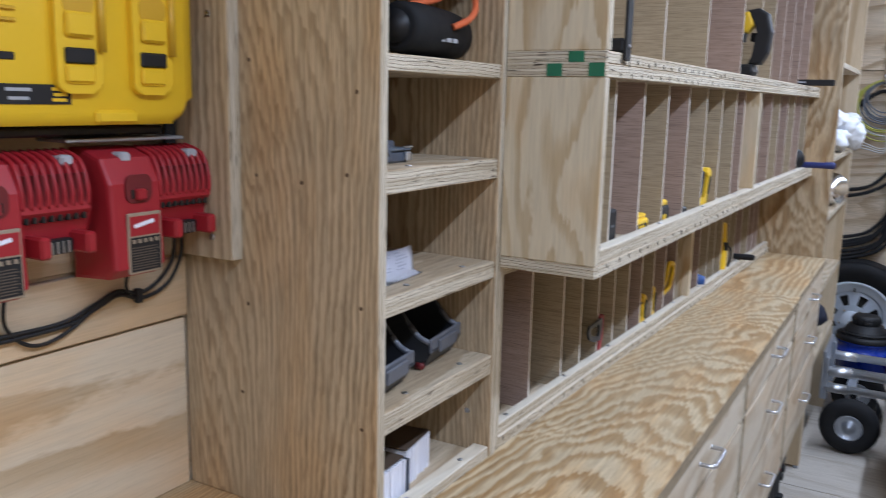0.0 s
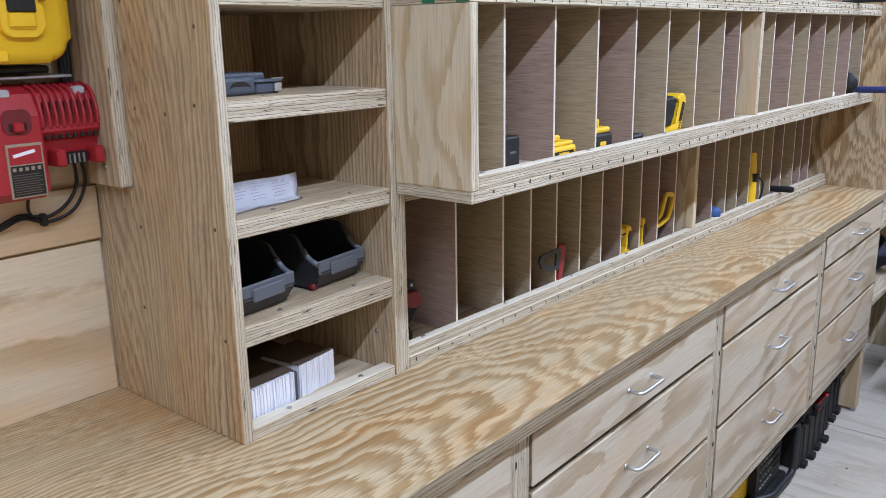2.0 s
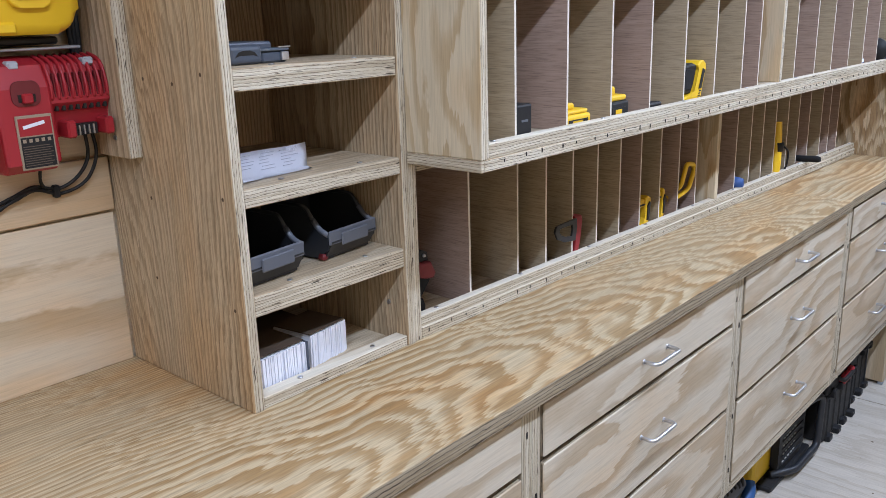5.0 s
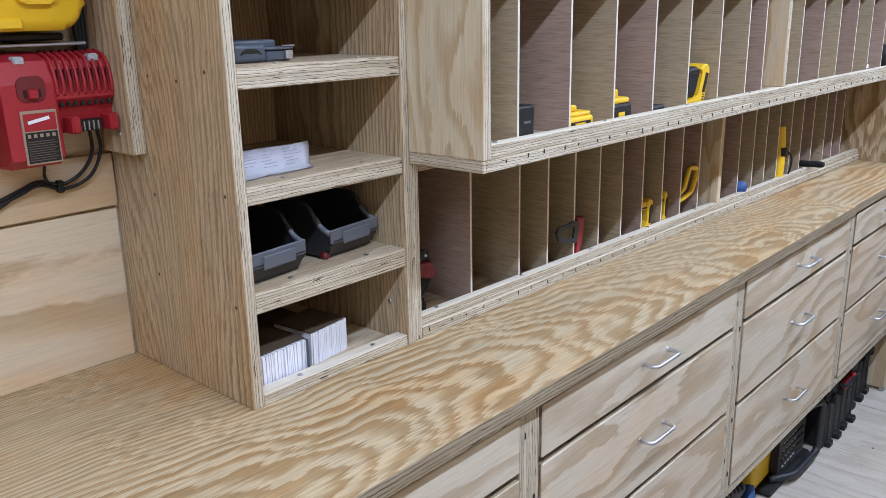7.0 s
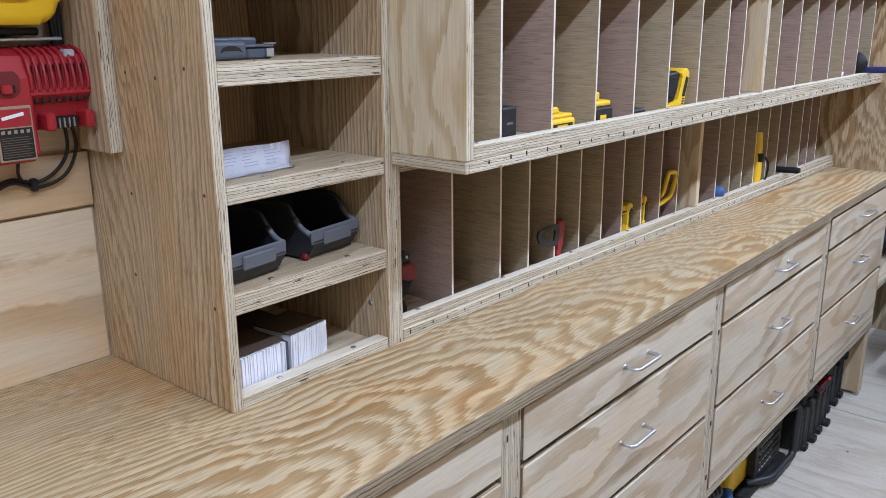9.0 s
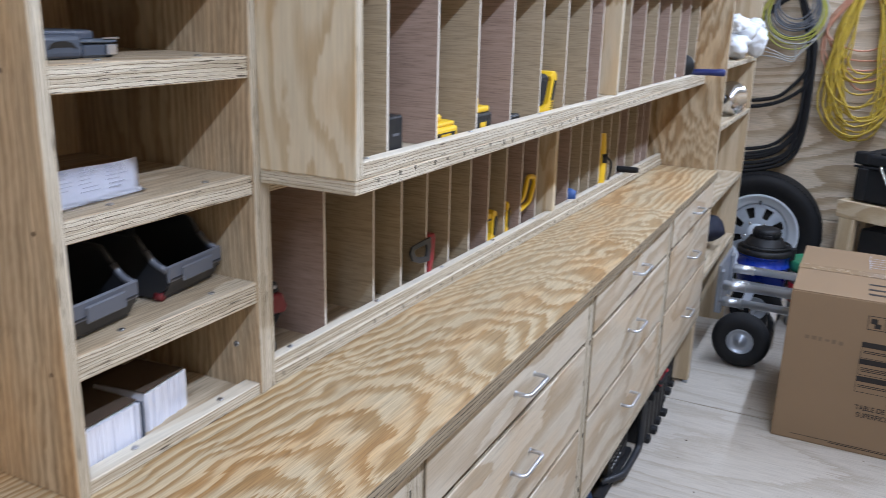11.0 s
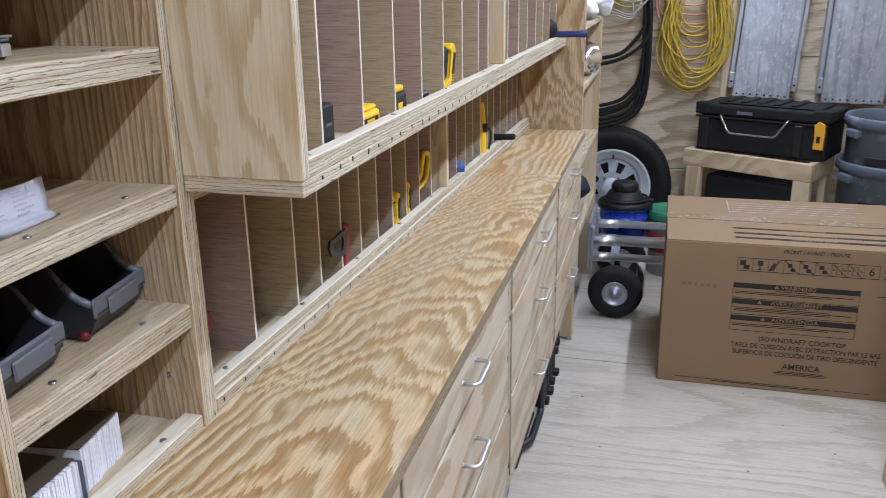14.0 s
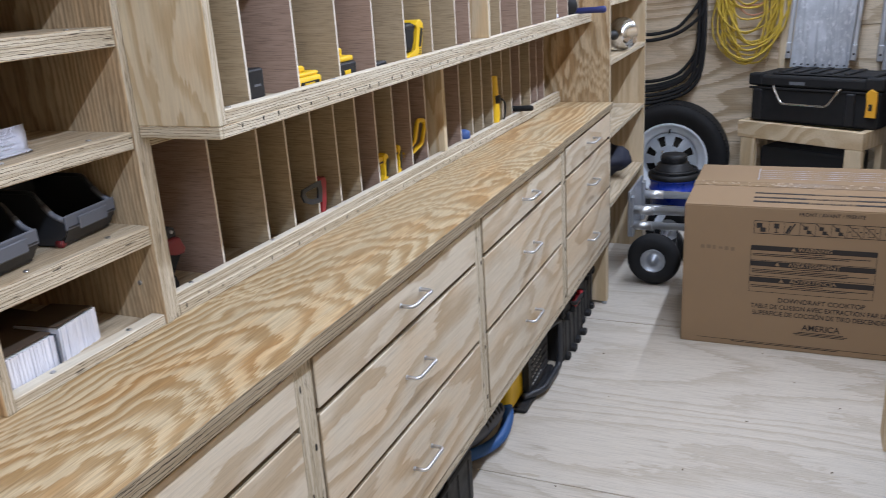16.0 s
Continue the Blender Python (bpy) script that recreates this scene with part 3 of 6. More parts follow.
def bench_unit(y0, y1, right_stile, levels, label):
    cab = thing("drawer_cabinet", -0.6, (y0 + y1) / 2, 0.3, label, "drawer cabinet", "drawer cabinets under the worktop")
    body = bmesh.new()
    box(body, X_L + 0.004, X_FACE - 0.11, y0 - 0.004, y0 + 0.014, 0.302, 0.884)
    box(body, X_L + 0.004, X_FACE - 0.11, y1 - 0.014, y1 + 0.004, 0.302, 0.884)
    box(body, X_L + 0.004, X_L + 0.016, y0 + 0.0142, y1 - 0.0142, 0.302, 0.884)
    box(body, X_L + 0.0165, X_FACE - 0.11, y0 + 0.0142, y1 - 0.0142, 0.302, 0.318)
    part("body", body, TOWER, cab)
    stile(cab, X_FACE - 0.022, X_FACE, y1, right_stile, 0.300, 0.8845)
    part("bottom_rail", boxed(X_FACE - 0.022, X_FACE - 0.001, y0, y1, 0.300, 0.324, bev=0.001), EDGE["z"], cab)
    for z0, z1 in levels:
        drawer(cab, X_FACE + 0.003, y0 + 0.004, y1 - 0.004, z0, z1)
    return cab


LEVELS = ((0.776, 0.873), (0.560, 0.764), (0.330, 0.548))
bench_unit(-0.50, 0.320, 0.372, LEVELS, "plywood drawer cabinet under the worktop with wire pulls")
bench_unit(0.372, 1.150, 1.203, LEVELS, "plywood drawer cabinet under the worktop with wire pulls")
bench_unit(1.203, 1.976, 2.030, LEVELS, "plywood drawer cabinet under the worktop with three drawers")
bench_unit(2.030, 2.802, 2.862, LEVELS, "plywood drawer cabinet under the worktop with three drawers")
bench_unit(2.862, 3.586, 3.612, LEVELS, "plywood drawer cabinet at the end of the bench")
post = thing("bench_leg", -0.34, 3.6, 0, "short pine post holding up the bench end", "leg")
part("post", boxed(-0.385, -0.318, 3.60, 3.64, 0.012, 0.2995, bev=0.003), LUMBER, post)
part("foot", boxed(-0.34, -0.320, 3.602, 3.622, 0.0, 0.0118, bev=0.002), ALU, post, "small metal foot")

# ---------------------------------------------------------------- shelf tower
TX = -0.575
tower = thing("shelf_tower", -0.75, 1.02, TOP, "open plywood shelf tower standing on the worktop", "shelf unit")
board("side_panel", X_L + 0.007, TX, 0.845, 0.863, TOP + 0.0005, 2.25, "y", TOWER, tower)
board("side_panel", X_L + 0.007, TX, 1.178, 1.197, TOP + 0.0005, 2.25, "y", TOWER, tower)
board("back_panel", X_L + 0.007, X_L + 0.013, 0.8632, 1.1778, TOP + 0.0005, 2.25, "x", TOWER, tower)
for z0, z1 in ((1.391, 1.4225), (1.2275, 1.2555), (1.0635, 1.0965), (1.547, 1.569), (1.72, 1.75), (1.90, 1.93)):
    board("shelf", X_L + 0.0135, TX - 0.002, 0.8634, 1.1776, z0, z1, "z", SHELF, tower)
    for y in (0.945, 1.105):
        screw(tower, TX - 0.022, y, z1 + 0.0002, "z")
board("bottom_board", X_L + 0.0135, TX - 0.030, 0.8634, 1.1776, TOP + 0.0005, TOP + 0.007, "z", SHELF, tower)
board("shelf_lip", TX - 0.030, TX - 0.002, 0.8634, 1.1776, TOP + 0.0005, TOP + 0.0195, "z", LIP, tower)
for y in (0.945, 1.105):
    screw(tower, TX - 0.016, y, TOP + 0.0197, "z")
for z in (0.99,):
    screw(tower, -0.62, 1.1776, z, "-y")
for x, z in ((-0.625, 1.415), (-0.70, 1.40), (-0.602, 1.242), (-0.60, 1.075), (-0.80, 1.22), (-0.815, 1.085), (-0.78, 1.405), (-0.61, 1.52), (-0.79, 1.56)):
    h = lathe([(0.0, -0.0002), (0.0024, 0.0002), (0.0030, 0.0004)], 10)
    part("plugged_hole", moved(h, pose(x, 0.8448, z, 90, 0, 0)), PLUG, tower)
brace = thing("mounting_board", -0.87, 0.834, 1.284, "upright plywood strip screwed to the tower side", "board")
board("strip", X_L + 0.0145, -0.808, 0.8225, 0.8445, 1.284, 2.25, "y", TOWER, brace)
for x, z in ((-0.845, 1.315), (-0.842, 1.62)):
    screw(brace, x, 0.8222, z, "-y")

# ---------------------------------------------------------------- lower pigeonholes
PX, PTOP = -0.578, 1.243
rack = thing("pigeonhole_rack", -0.75, 2.4, TOP, "low row of pigeonholes with thin veneer dividers along the worktop", "pigeonhole rack")
board("base_board", X_L + 0.007, PX - 0.023, 1.218, 2.05, TOP + 0.0005, TOP + 0.016, "z", SHELF, rack)
board("base_board", X_L + 0.007, PX - 0.023, 2.055, 3.611, TOP + 0.0005, TOP + 0.016, "z", SHELF, rack)
board("lip", PX - 0.0225, PX, 1.218, 3.611, TOP + 0.0005, TOP + 0.0215, "z", LIP, rack)
board("lip", PX - 0.0225, PX - 0.004, 1.218, 3.611, TOP + 0.0217, TOP + 0.043, "z", LIP, rack)
board("top_rail", PX - 0.040, PX - 0.001, 1.2185, 3.611, PTOP - 0.018, PTOP - 0.0005, "z", SHELF, rack)
part("frame_post", boxed(PX - 0.022, PX, 1.1985, 1.2165, TOP + 0.0005, PTOP - 0.0005, bev=0.001), EDGE["y"], rack)
part("frame_post", join(boxed(X_L + 0.007, PX - 0.0235, 2.404, 2.424, TOP + 0.0165, PTOP - 0.0185), boxed(PX - 0.0233, PX - 0.003, 2.404, 2.424, TOP + 0.0435, PTOP - 0.0185, bev=0.001)), [PALE_Z], rack)
board("back_panel", X_L + 0.0005, X_L + 0.0065, 1.198, 3.611, TOP + 0.0005, PTOP - 0.0005, "x", TOWER, rack)


def divider(parent, y, x0, x1, z0, z1, veneer_m, t=0.005):
    bm = boxed(x0, x1, y - t / 2, y + t / 2, z0, z1)
    for f in bm.faces:
        f.normal_update()
        f.material_index = 0 if abs(f.normal.y) > 0.6 else 1
    return part("divider", bm, [veneer_m, LUAN_EDGE], parent)


for y, veneer_m in zip((1.379, 1.530, 1.629, 1.729, 1.829, 1.928, 2.025, 2.124, 2.224, 2.325, 2.577, 2.678, 2.768, 2.864, 2.965, 3.059, 3.158, 3.277, 3.361, 3.453), (LUAN_ROSE, LUAN_TAN, LUAN_TAN, LUAN_TAN, LUAN_TAN, LUAN_TAN, LUAN_ROSE, LUAN_TAN, LUAN_ROSE, LUAN_ROSE) * 2):
    divider(rack, y, X_L + 0.007, PX - 0.023, TOP + 0.0165, PTOP - 0.019, veneer_m)


def staples(parent, x, y0, y1, z, n, jitter):
    bm = bmesh.new()
    r = random.Random(int(z * 1000))
    for i in range(n):
        y = y0 + (y1 - y0) * (i + 0.3 * r.random()) / n
        zz = z + r.uniform(-jitter, jitter)
        hgt = r.uniform(0.0020, 0.0042)
        box(bm, x - 0.0005, x + 0.0006, y - 0.0012, y + 0.0012, zz - hgt, zz + hgt)
    return tagged(part("staples", bm, DARK, parent), "row of small dark staple ends", kind="stuff")


staples(rack, PX, 1.23, 3.60, TOP + 0.013, 46, 0.002)
for i in range(10):
    screw(rack, PX - 0.014, 1.27 + i * 0.257, TOP + 0.0432, "z")

# ---------------------------------------------------------------- upper pigeonholes
UX = -0.411
upper = thing("overhead_pigeonhole_cabinet", -0.65, 2.4, PTOP, "deep overhead plywood cabinet of tall narrow pigeonholes", "pigeonhole cabinet")
board("bottom_slab", X_L + 0.001, UX, 1.1985, 3.611, PTOP, PTOP + 0.020, "z", SHELF, upper)
board("bottom_slab_end", TX + 0.001, UX, 1.190, 1.1983, PTOP, PTOP + 0.020, "z", SHELF, upper)
board("lip", UX - 0.022, UX - 0.0005, 1.2095, 3.611, PTOP + 0.0202, PTOP + 0.044, "z", LIP, upper)
board("floor_board", X_L + 0.001, UX - 0.0225, 1.2095, 3.611, PTOP + 0.0202, PTOP + 0.032, "z", SHELF, upper)
board("side_panel", TX + 0.001, UX + 0.001, 1.190, 1.209, PTOP + 0.0203, 1.5505, "y", PALE_Z, upper)
board("side_panel", TX + 0.001, UX + 0.001, 1.190, 1.209, 1.5905, 2.25, "y", PALE_Z, upper)
board("top_slab", X_L + 0.001, UX + 0.001, 1.1985, 3.611, 1.551, 1.571, "z", SHELF, upper)
board("top_slab_end", TX + 0.001, UX + 0.001, 1.190, 1.1983, 1.551, 1.5905, "z", SHELF, upper)
board("top_slab", X_L + 0.001, UX + 0.0005, 1.1985, 3.611, 1.5712, 1.590, "z", SHELF, upper)
board("back_panel", X_L + 0.001, X_L + 0.006, 1.21, 3.611, PTOP + 0.0325, 2.25, "x", TOWER, upper)
board("centre_post", X_L + 0.007, UX - 0.001, 2.405, 2.424, PTOP + 0.0445, 1.5505, "y", PALE_Z, upper)
for y, veneer_m in zip((1.310, 1.462, 1.612, 1.764, 1.915, 2.067, 2.220, 2.321, 2.571, 2.730, 2.874, 3.031, 3.180, 3.331, 3.493), (LUAN_TAN, LUAN_ROSE, LUAN_TAN, LUAN_ROSE, LUAN_TAN, LUAN_TAN, LUAN_TAN, LUAN_ROSE, LUAN_TAN, LUAN_ROSE, LUAN_TAN, LUAN_ROSE, LUAN_TAN, LUAN_ROSE, LUAN_TAN)):
    divider(upper, y, X_L + 0.007, UX - 0.0235, PTOP + 0.0325, 1.5505, veneer_m)
for y in (1.555, 1.875, 2.225, 2.45, 2.65, 2.82, 3.00, 3.18, 3.40):
    divider(upper, y, X_L + 0.007, UX - 0.0235, 1.5905, 2.20, LUAN_TAN if int(y * 100) % 2 else LUAN_ROSE)
staples(upper, UX + 0.0005, 1.24, 3.60, PTOP + 0.014, 44, 0.002)
staples(upper, UX + 0.0012, 1.24, 3.60, 1.577, 50, 0.004)
staples(upper, UX + 0.0012, 1.24, 3.60, 1.558, 44, 0.002)
for i in range(8):
    screw(upper, UX - 0.012, 1.235 + i * 0.33, PTOP + 0.0442, "z")
for x0, x1, z0, z1 in ((-0.505, -0.480, 1.552, 1.571), (-0.437, -0.412, 1.552, 1.572), (-0.470, -0.445, 1.573, 1.589)):
    part("tape_mark", boxed(x0, x1, 1.1889, 1.1899, z0, z1), GREEN_TAPE, upper, "patch of green paint tape")

# ---------------------------------------------------------------- shelves past the bench
EX, EY = -0.310, 3.613
bay = thing("end_shelf_bay", -0.6, 4.0, 0, "plywood shelf bay past the end of the bench", "shelf unit")
board("end_panel", X_L + 0.001, EX, EY, EY + 0.019, 0.30, 2.25, "y", WALL_DK, bay)
board("upright", X_L + 0.001, EX, 4.462, 4.481, 0.0, 2.25, "y", LUMBER, bay)
for z in (0.462, 0.772, 1.080, 1.690):
    board("shelf", X_L + 0.001, EX - 0.001, EY + 0.0195, 4.4615, z - 0.020, z, "z", SHELF, bay)

# ---------------------------------------------------------------- tall drawer chest across the aisle
RX = 0.731
chest = thing("tall_drawer_chest", 1.0, 2.3, 0, "tall plywood drawer chest with wire pulls across the aisle", "drawer chest")
part("stile", boxed(RX, RX + 0.020, 2.660, 2.777, 0.0, 2.25, bev=0.002), LUMBER, chest)
board("side_panel", RX + 0.0205, X_R - 0.002, 2.758, 2.777, 0.31, 2.25, "y", PALE_Z, chest)
board("leg", RX + 0.0205, RX + 0.095, 2.655, 2.757, 0.0, 0.31, "x", LUMBER, chest)
part("stile", boxed(RX, RX + 0.020, 1.815, 1.868, 0.0, 0.955, bev=0.001), EDGE["y"], chest)
part("stile", boxed(RX, RX + 0.020, 1.848, 1.868, 0.9855, 2.25, bev=0.001), EDGE["y"], chest)
board("side_panel", RX + 0.0205, X_R - 0.002, 1.849, 1.867, 0.31, 2.25, "y", PALE_Z, chest)
board("rail", RX, X_R - 0.002, 1.8685, 2.659, 0.957, 0.985, "z", SHELF, chest)
board("bottom_board", RX + 0.0205, X_R - 0.002, 1.8685, 2.754, 0.295, 0.312, "z", SHELF, chest)
# added near-black sheet: paints the shade in the gaps between drawers
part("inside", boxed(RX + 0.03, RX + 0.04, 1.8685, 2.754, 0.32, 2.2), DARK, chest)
for z0, z1 in ((1.425, 1.60), (1.320, 1.4165), (1.2095, 1.311), (1.103, 1.2015), (0.989, 1.095), (0.753, 0.953), (0.541, 0.745), (0.314, 0.533), (1.61, 1.75), (1.76, 1.95)):
    drawer(chest, RX - 0.003, 1.873, 2.655, z0, z1, -1)
low = thing("low_drawer_cabinet", 1.0, 1.2, 0, "low plywood drawer cabinet with a worktop across the aisle", "drawer cabinet")
board("worktop", RX - 0.004, X_R - 0.002, 0.75, 1.8145, 0.850, 0.885, "z", DRAWER, low)
part("stile", boxed(RX, RX + 0.020, 0.75, 0.80, 0.0, 0.849, bev=0.001), EDGE["y"], low)
board("bottom_board", RX, X_R - 0.002, 0.801, 1.8145, 0.295, 0.312, "z", SHELF, low)
# same dark backing here, so the drawer gaps look shaded
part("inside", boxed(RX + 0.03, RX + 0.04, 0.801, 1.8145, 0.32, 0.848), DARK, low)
for z0, z1 in ((0.635, 0.842), (0.43, 0.627), (0.318, 0.422)):
    drawer(low, RX - 0.003, 0.806, 1.809, z0, z1, -1)


# ---------------------------------------------------------------- writing
def words(text, size, m, mat, parent, name="lettering", spacing=1.0, stretch_x=1.0, depth=0.0004):
    cu = bpy.data.curves.new("words", "FONT")
    cu.body, cu.size, cu.align_x, cu.align_y, cu.extrude, cu.space_character = text, size, "CENTER", "CENTER", depth, spacing
    cu.offset = size * 0.012
    tmp = bpy.data.objects.new("words", cu)
    scene.collection.objects.link(tmp)
    me = bpy.data.meshes.new_from_object(tmp.evaluated_get(bpy.context.evaluated_depsgraph_get()))
    bpy.data.objects.remove(tmp)
    me.transform(m @ Matrix.Diagonal((stretch_x, 1, 1, 1)))
    me.materials.clear()
    me.materials.append(mat)
    ob = new(name, me)
    ob.parent = parent
    ob.matrix_parent_inverse = parent.matrix_basis.inverted()
    return ob


# ---------------------------------------------------------------- chargers on the wall
WX = X_L + 0.0145


TAN_P = solid("tan_print", (0.36, 0.28, 0.20), 0.6, var=0.1)
BROWN_P = solid("brown_print", (0.13, 0.10, 0.075), 0.6, var=0.2)


def red_charger(y0, z0, label):
    c = thing("battery_charger", WX, y0 + 0.09, z0, label, "battery charger", "red chargers on the wall")
    side = [(0.0, 0.0), (0.048, 0.004), (0.062, 0.018), (0.058, 0.125), (0.046, 0.156), (0.02, 0.168), (0.0, 0.168)]
    b1 = moved(prism([(x, z) for x, z in side], 0.0, 0.086, 0.005), Matrix(((1, 0, 0, WX), (0, 0, 1, y0), (0, 1, 0, z0), (0, 0, 0, 1))))
    side2 = [(0.0, 0.048), (0.040, 0.048), (0.046, 0.085), (0.056, 0.10), (0.054, 0.125), (0.044, 0.155), (0.02, 0.166), (0.0, 0.166)]
    b2 = moved(prism([(x, z) for x, z in side2], 0.078, 0.186, 0.005), Matrix(((1, 0, 0, WX), (0, 0, 1, y0), (0, 1, 0, z0), (0, 0, 0, 1))))
    bmesh.ops.recalc_face_normals(b1, faces=b1.faces)
    bmesh.ops.recalc_face_normals(b2, faces=b2.faces)
    part("housing", join(b1, b2), RED, c)
    for i in range(8):
        y = y0 + 0.092 + i * 0.0115
        part("vent_slot", boxed(WX + 0.050, WX + 0.0565, y + 0.0008, y + 0.0030, z0 + 0.108, z0 + 0.143, bev=0.0006), RED_D, c)
        part("vent_slot", boxed(WX + 0.047, WX + 0.0545, y, y + 0.0048, z0 + 0.088, z0 + 0.0955, bev=0.0006), DARK, c)
    for i in range(9):
        y = y0 + 0.088 + i * 0.0115
        part("rib", tubed(spline([(WX + 0.054, y, z0 + 0.105), (WX + 0.0545, y, z0 + 0.126), (WX + 0.045, y, z0 + 0.156), (WX + 0.02, y, z0 + 0.167)], 4), 0.0032, 6), RED, c)
    # no real hollow: the socket's shade is painted as a darker red piece
    hole = moved(prism(rounded(0.044, 0.036, 0.012), 0, 0.0016), Matrix(((0, 0, 1, WX + 0.0585), (1, 0, 0, y0 + 0.046), (0, 1, 0, z0 + 0.118), (0, 0, 0, 1))))
    part("battery_socket", hole, RED_D, c)
    part("socket_slot", boxed(WX + 0.0595, WX + 0.0608, y0 + 0.033, y0 + 0.060, z0 + 0.106, z0 + 0.117, bev=0.0005), DARK, c)
    part("socket_post", boxed(WX + 0.055, WX + 0.066, y0 + 0.038, y0 + 0.054, z0 + 0.104, z0 + 0.118, bev=0.002), RED, c)
    for y in (0.098, 0.162):
        part("prong", boxed(WX + 0.038, WX + 0.068, y0 + y, y0 + y + 0.015, z0 + 0.048, z0 + 0.074, bev=0.003), RED, c)
    part("contact_block", boxed(WX + 0.038, WX + 0.052, y0 + 0.119, y0 + 0.158, z0 + 0.0485, z0 + 0.066, bev=0.001), BLACK, c)
    for i in range(4):
        part("contact_blade", boxed(WX + 0.051, WX + 0.054, y0 + 0.125 + i * 0.008, y0 + 0.127 + i * 0.008, z0 + 0.050, z0 + 0.064), STEEL, c)
    plate = part("label_plate", boxed(WX + 0.060, WX + 0.0628, y0 + 0.022, y0 + 0.078, z0 + 0.010, z0 + 0.088, bev=0.001), TAN_P, c, "tan printed rating plate")
    part("red_field", boxed(WX + 0.0628, WX + 0.0632, y0 + 0.025, y0 + 0.075, z0 + 0.059, z0 + 0.084), RED, plate)
    part("dark_field", boxed(WX + 0.0628, WX + 0.0632, y0 + 0.025, y0 + 0.075, z0 + 0.013, z0 + 0.057), BLACK, plate)
    part("mark", moved(boxed(-0.017, 0.017, -0.0024, 0.0024, 0, 0.0005), Matrix.Translation((WX + 0.0633, y0 + 0.048, z0 + 0.074)) @ pose(0, 0, 0, 90, 0, 90) @ pose(0, 0, 0, 0, 0, 10)), PAPER, plate)
    for i in range(9):
        part("text_bar", boxed(WX + 0.0632, WX + 0.0635, y0 + 0.027, y0 + 0.068 + 0.004 * (i % 2), z0 + 0.0160 + i * 0.0034, z0 + 0.0171 + i * 0.0034), BROWN_P, plate)
    for i in range(5):
        part("symbol", boxed(WX + 0.0632, WX + 0.0635, y0 + 0.028 + i * 0.0095, y0 + 0.033 + i * 0.0095, z0 + 0.0495, z0 + 0.0545), TAN_P, plate)
    for y in (0.032, 0.152):
        part("status_light", boxed(WX + 0.032, WX + 0.0485, y0 + y, y0 + y + 0.018, z0 + 0.150, z0 + 0.163, bev=0.003), GREY_TXT, c, "clear status light window")
    c.matrix_basis = c.matrix_basis @ Matrix.Diagonal((1.34, 0.92, 1.0, 1.0))
    return c


red_charger(0.647, 1.276, "red dual-bay battery charger screwed to the wall with its cord hanging")
red_charger(0.455, 1.276, "red dual-bay battery charger beside another one")
yc = thing("battery_charger", WX, 0.6, 1.49, "large yellow multi-port battery charger above the red ones", "battery charger")
yb = moved(prism(rounded(0.46, 0.30, 0.035, 6), 0.0, 0.074, 0.014, seg=3), Matrix(((0, 0, 1, X_L + 0.004), (1, 0, 0, 0.563), (0, 1, 0, 1.624), (0, 0, 0, 1))))
part("housing", smooth(yb), YELLOW, yc)
for y in (0.408, 0.619, 0.723):
    bay_p = part("charging_bay", moved(prism(rounded(0.060, 0.135, 0.014), 0, 0.010, 0.003), Matrix(((0, 0, 1, X_L + 0.076), (1, 0, 0, y), (0, 1, 0, 1.5780), (0, 0, 0, 1)))), YELLOW, yc)
    part("recess", moved(prism(rounded(0.040, 0.030, 0.012), 0, 0.003), Matrix(((0, 0, 1, X_L + 0.0838), (1, 0, 0, y), (0, 1, 0, 1.6140), (0, 0, 0, 1)))), YELLOW_D, bay_p)
    part("tongue", boxed(X_L + 0.085, X_L + 0.092, y - 0.019, y + 0.017, 1.5740, 1.6020, bev=0.003), YELLOW, bay_p)
    part("contact_strip", boxed(X_L + 0.085, X_L + 0.0895, y - 0.021, y + 0.019, 1.5440, 1.5620, bev=0.002), BLACK, bay_p)
    part("foot_block", boxed(X_L + 0.085, X_L + 0.090, y - 0.021, y + 0.017, 1.5220, 1.5435, bev=0.003), YELLOW, bay_p)
    part("rail", tubed([(X_L + 0.087, y + 0.028, 1.5590), (X_L + 0.087, y + 0.028, 1.6440)], 0.005, 8), YELLOW_D, bay_p)
lab = part("label_plate", boxed(X_L + 0.0775, X_L + 0.079, 0.456, 0.610, 1.4980, 1.5200), BLACK, yc, "black printed label")
for i, (a, b) in enumerate(((0.531, 0.561), (0.534, 0.558), (0.586, 0.606), (0.588, 0.605), (0.586, 0.604))):
    z = (1.5140, 1.5045, 1.5150, 1.5090, 1.5030)[i]
    part("text_bar", boxed(X_L + 0.079, X_L + 0.0794, a, b, z - 0.0018, z + 0.0018), GREY_TXT if i < 2 else YELLOW, lab)
part("ledge", boxed(X_L + 0.07, X_L + 0.084, 0.640, 0.700, 1.4745, 1.4920, bev=0.004), YELLOW, yc)
for i in range(14):
    part("vent_slot", boxed(X_L + 0.03, X_L + 0.06, 0.7928, 0.7938, 1.5140 + i * 0.011, 1.5190 + i * 0.011), DARK, yc)
for i in range(5):
    part("rib", boxed(X_L + 0.0775, X_L + 0.081, 0.500, 0.548, 1.585 + i * 0.012, 1.5895 + i * 0.012, bev=0.001), YELLOW_D, yc)
part("badge", boxed(X_L + 0.0775, X_L + 0.0792, 0.515, 0.545, 1.545, 1.5535, bev=0.001), BLACK, yc)
part("button", moved(lathe([(0.0, 0.003), (0.0045, 0.003), (0.005, 0.0)], 12), pose(X_L + 0.0775, 0.535, 1.665, 0, 90, 0)), BLACK, yc)
sh = thing("charger_shelf", WX, 0.6, 1.47, "thin dark shelf strip under the yellow charger", "shelf")
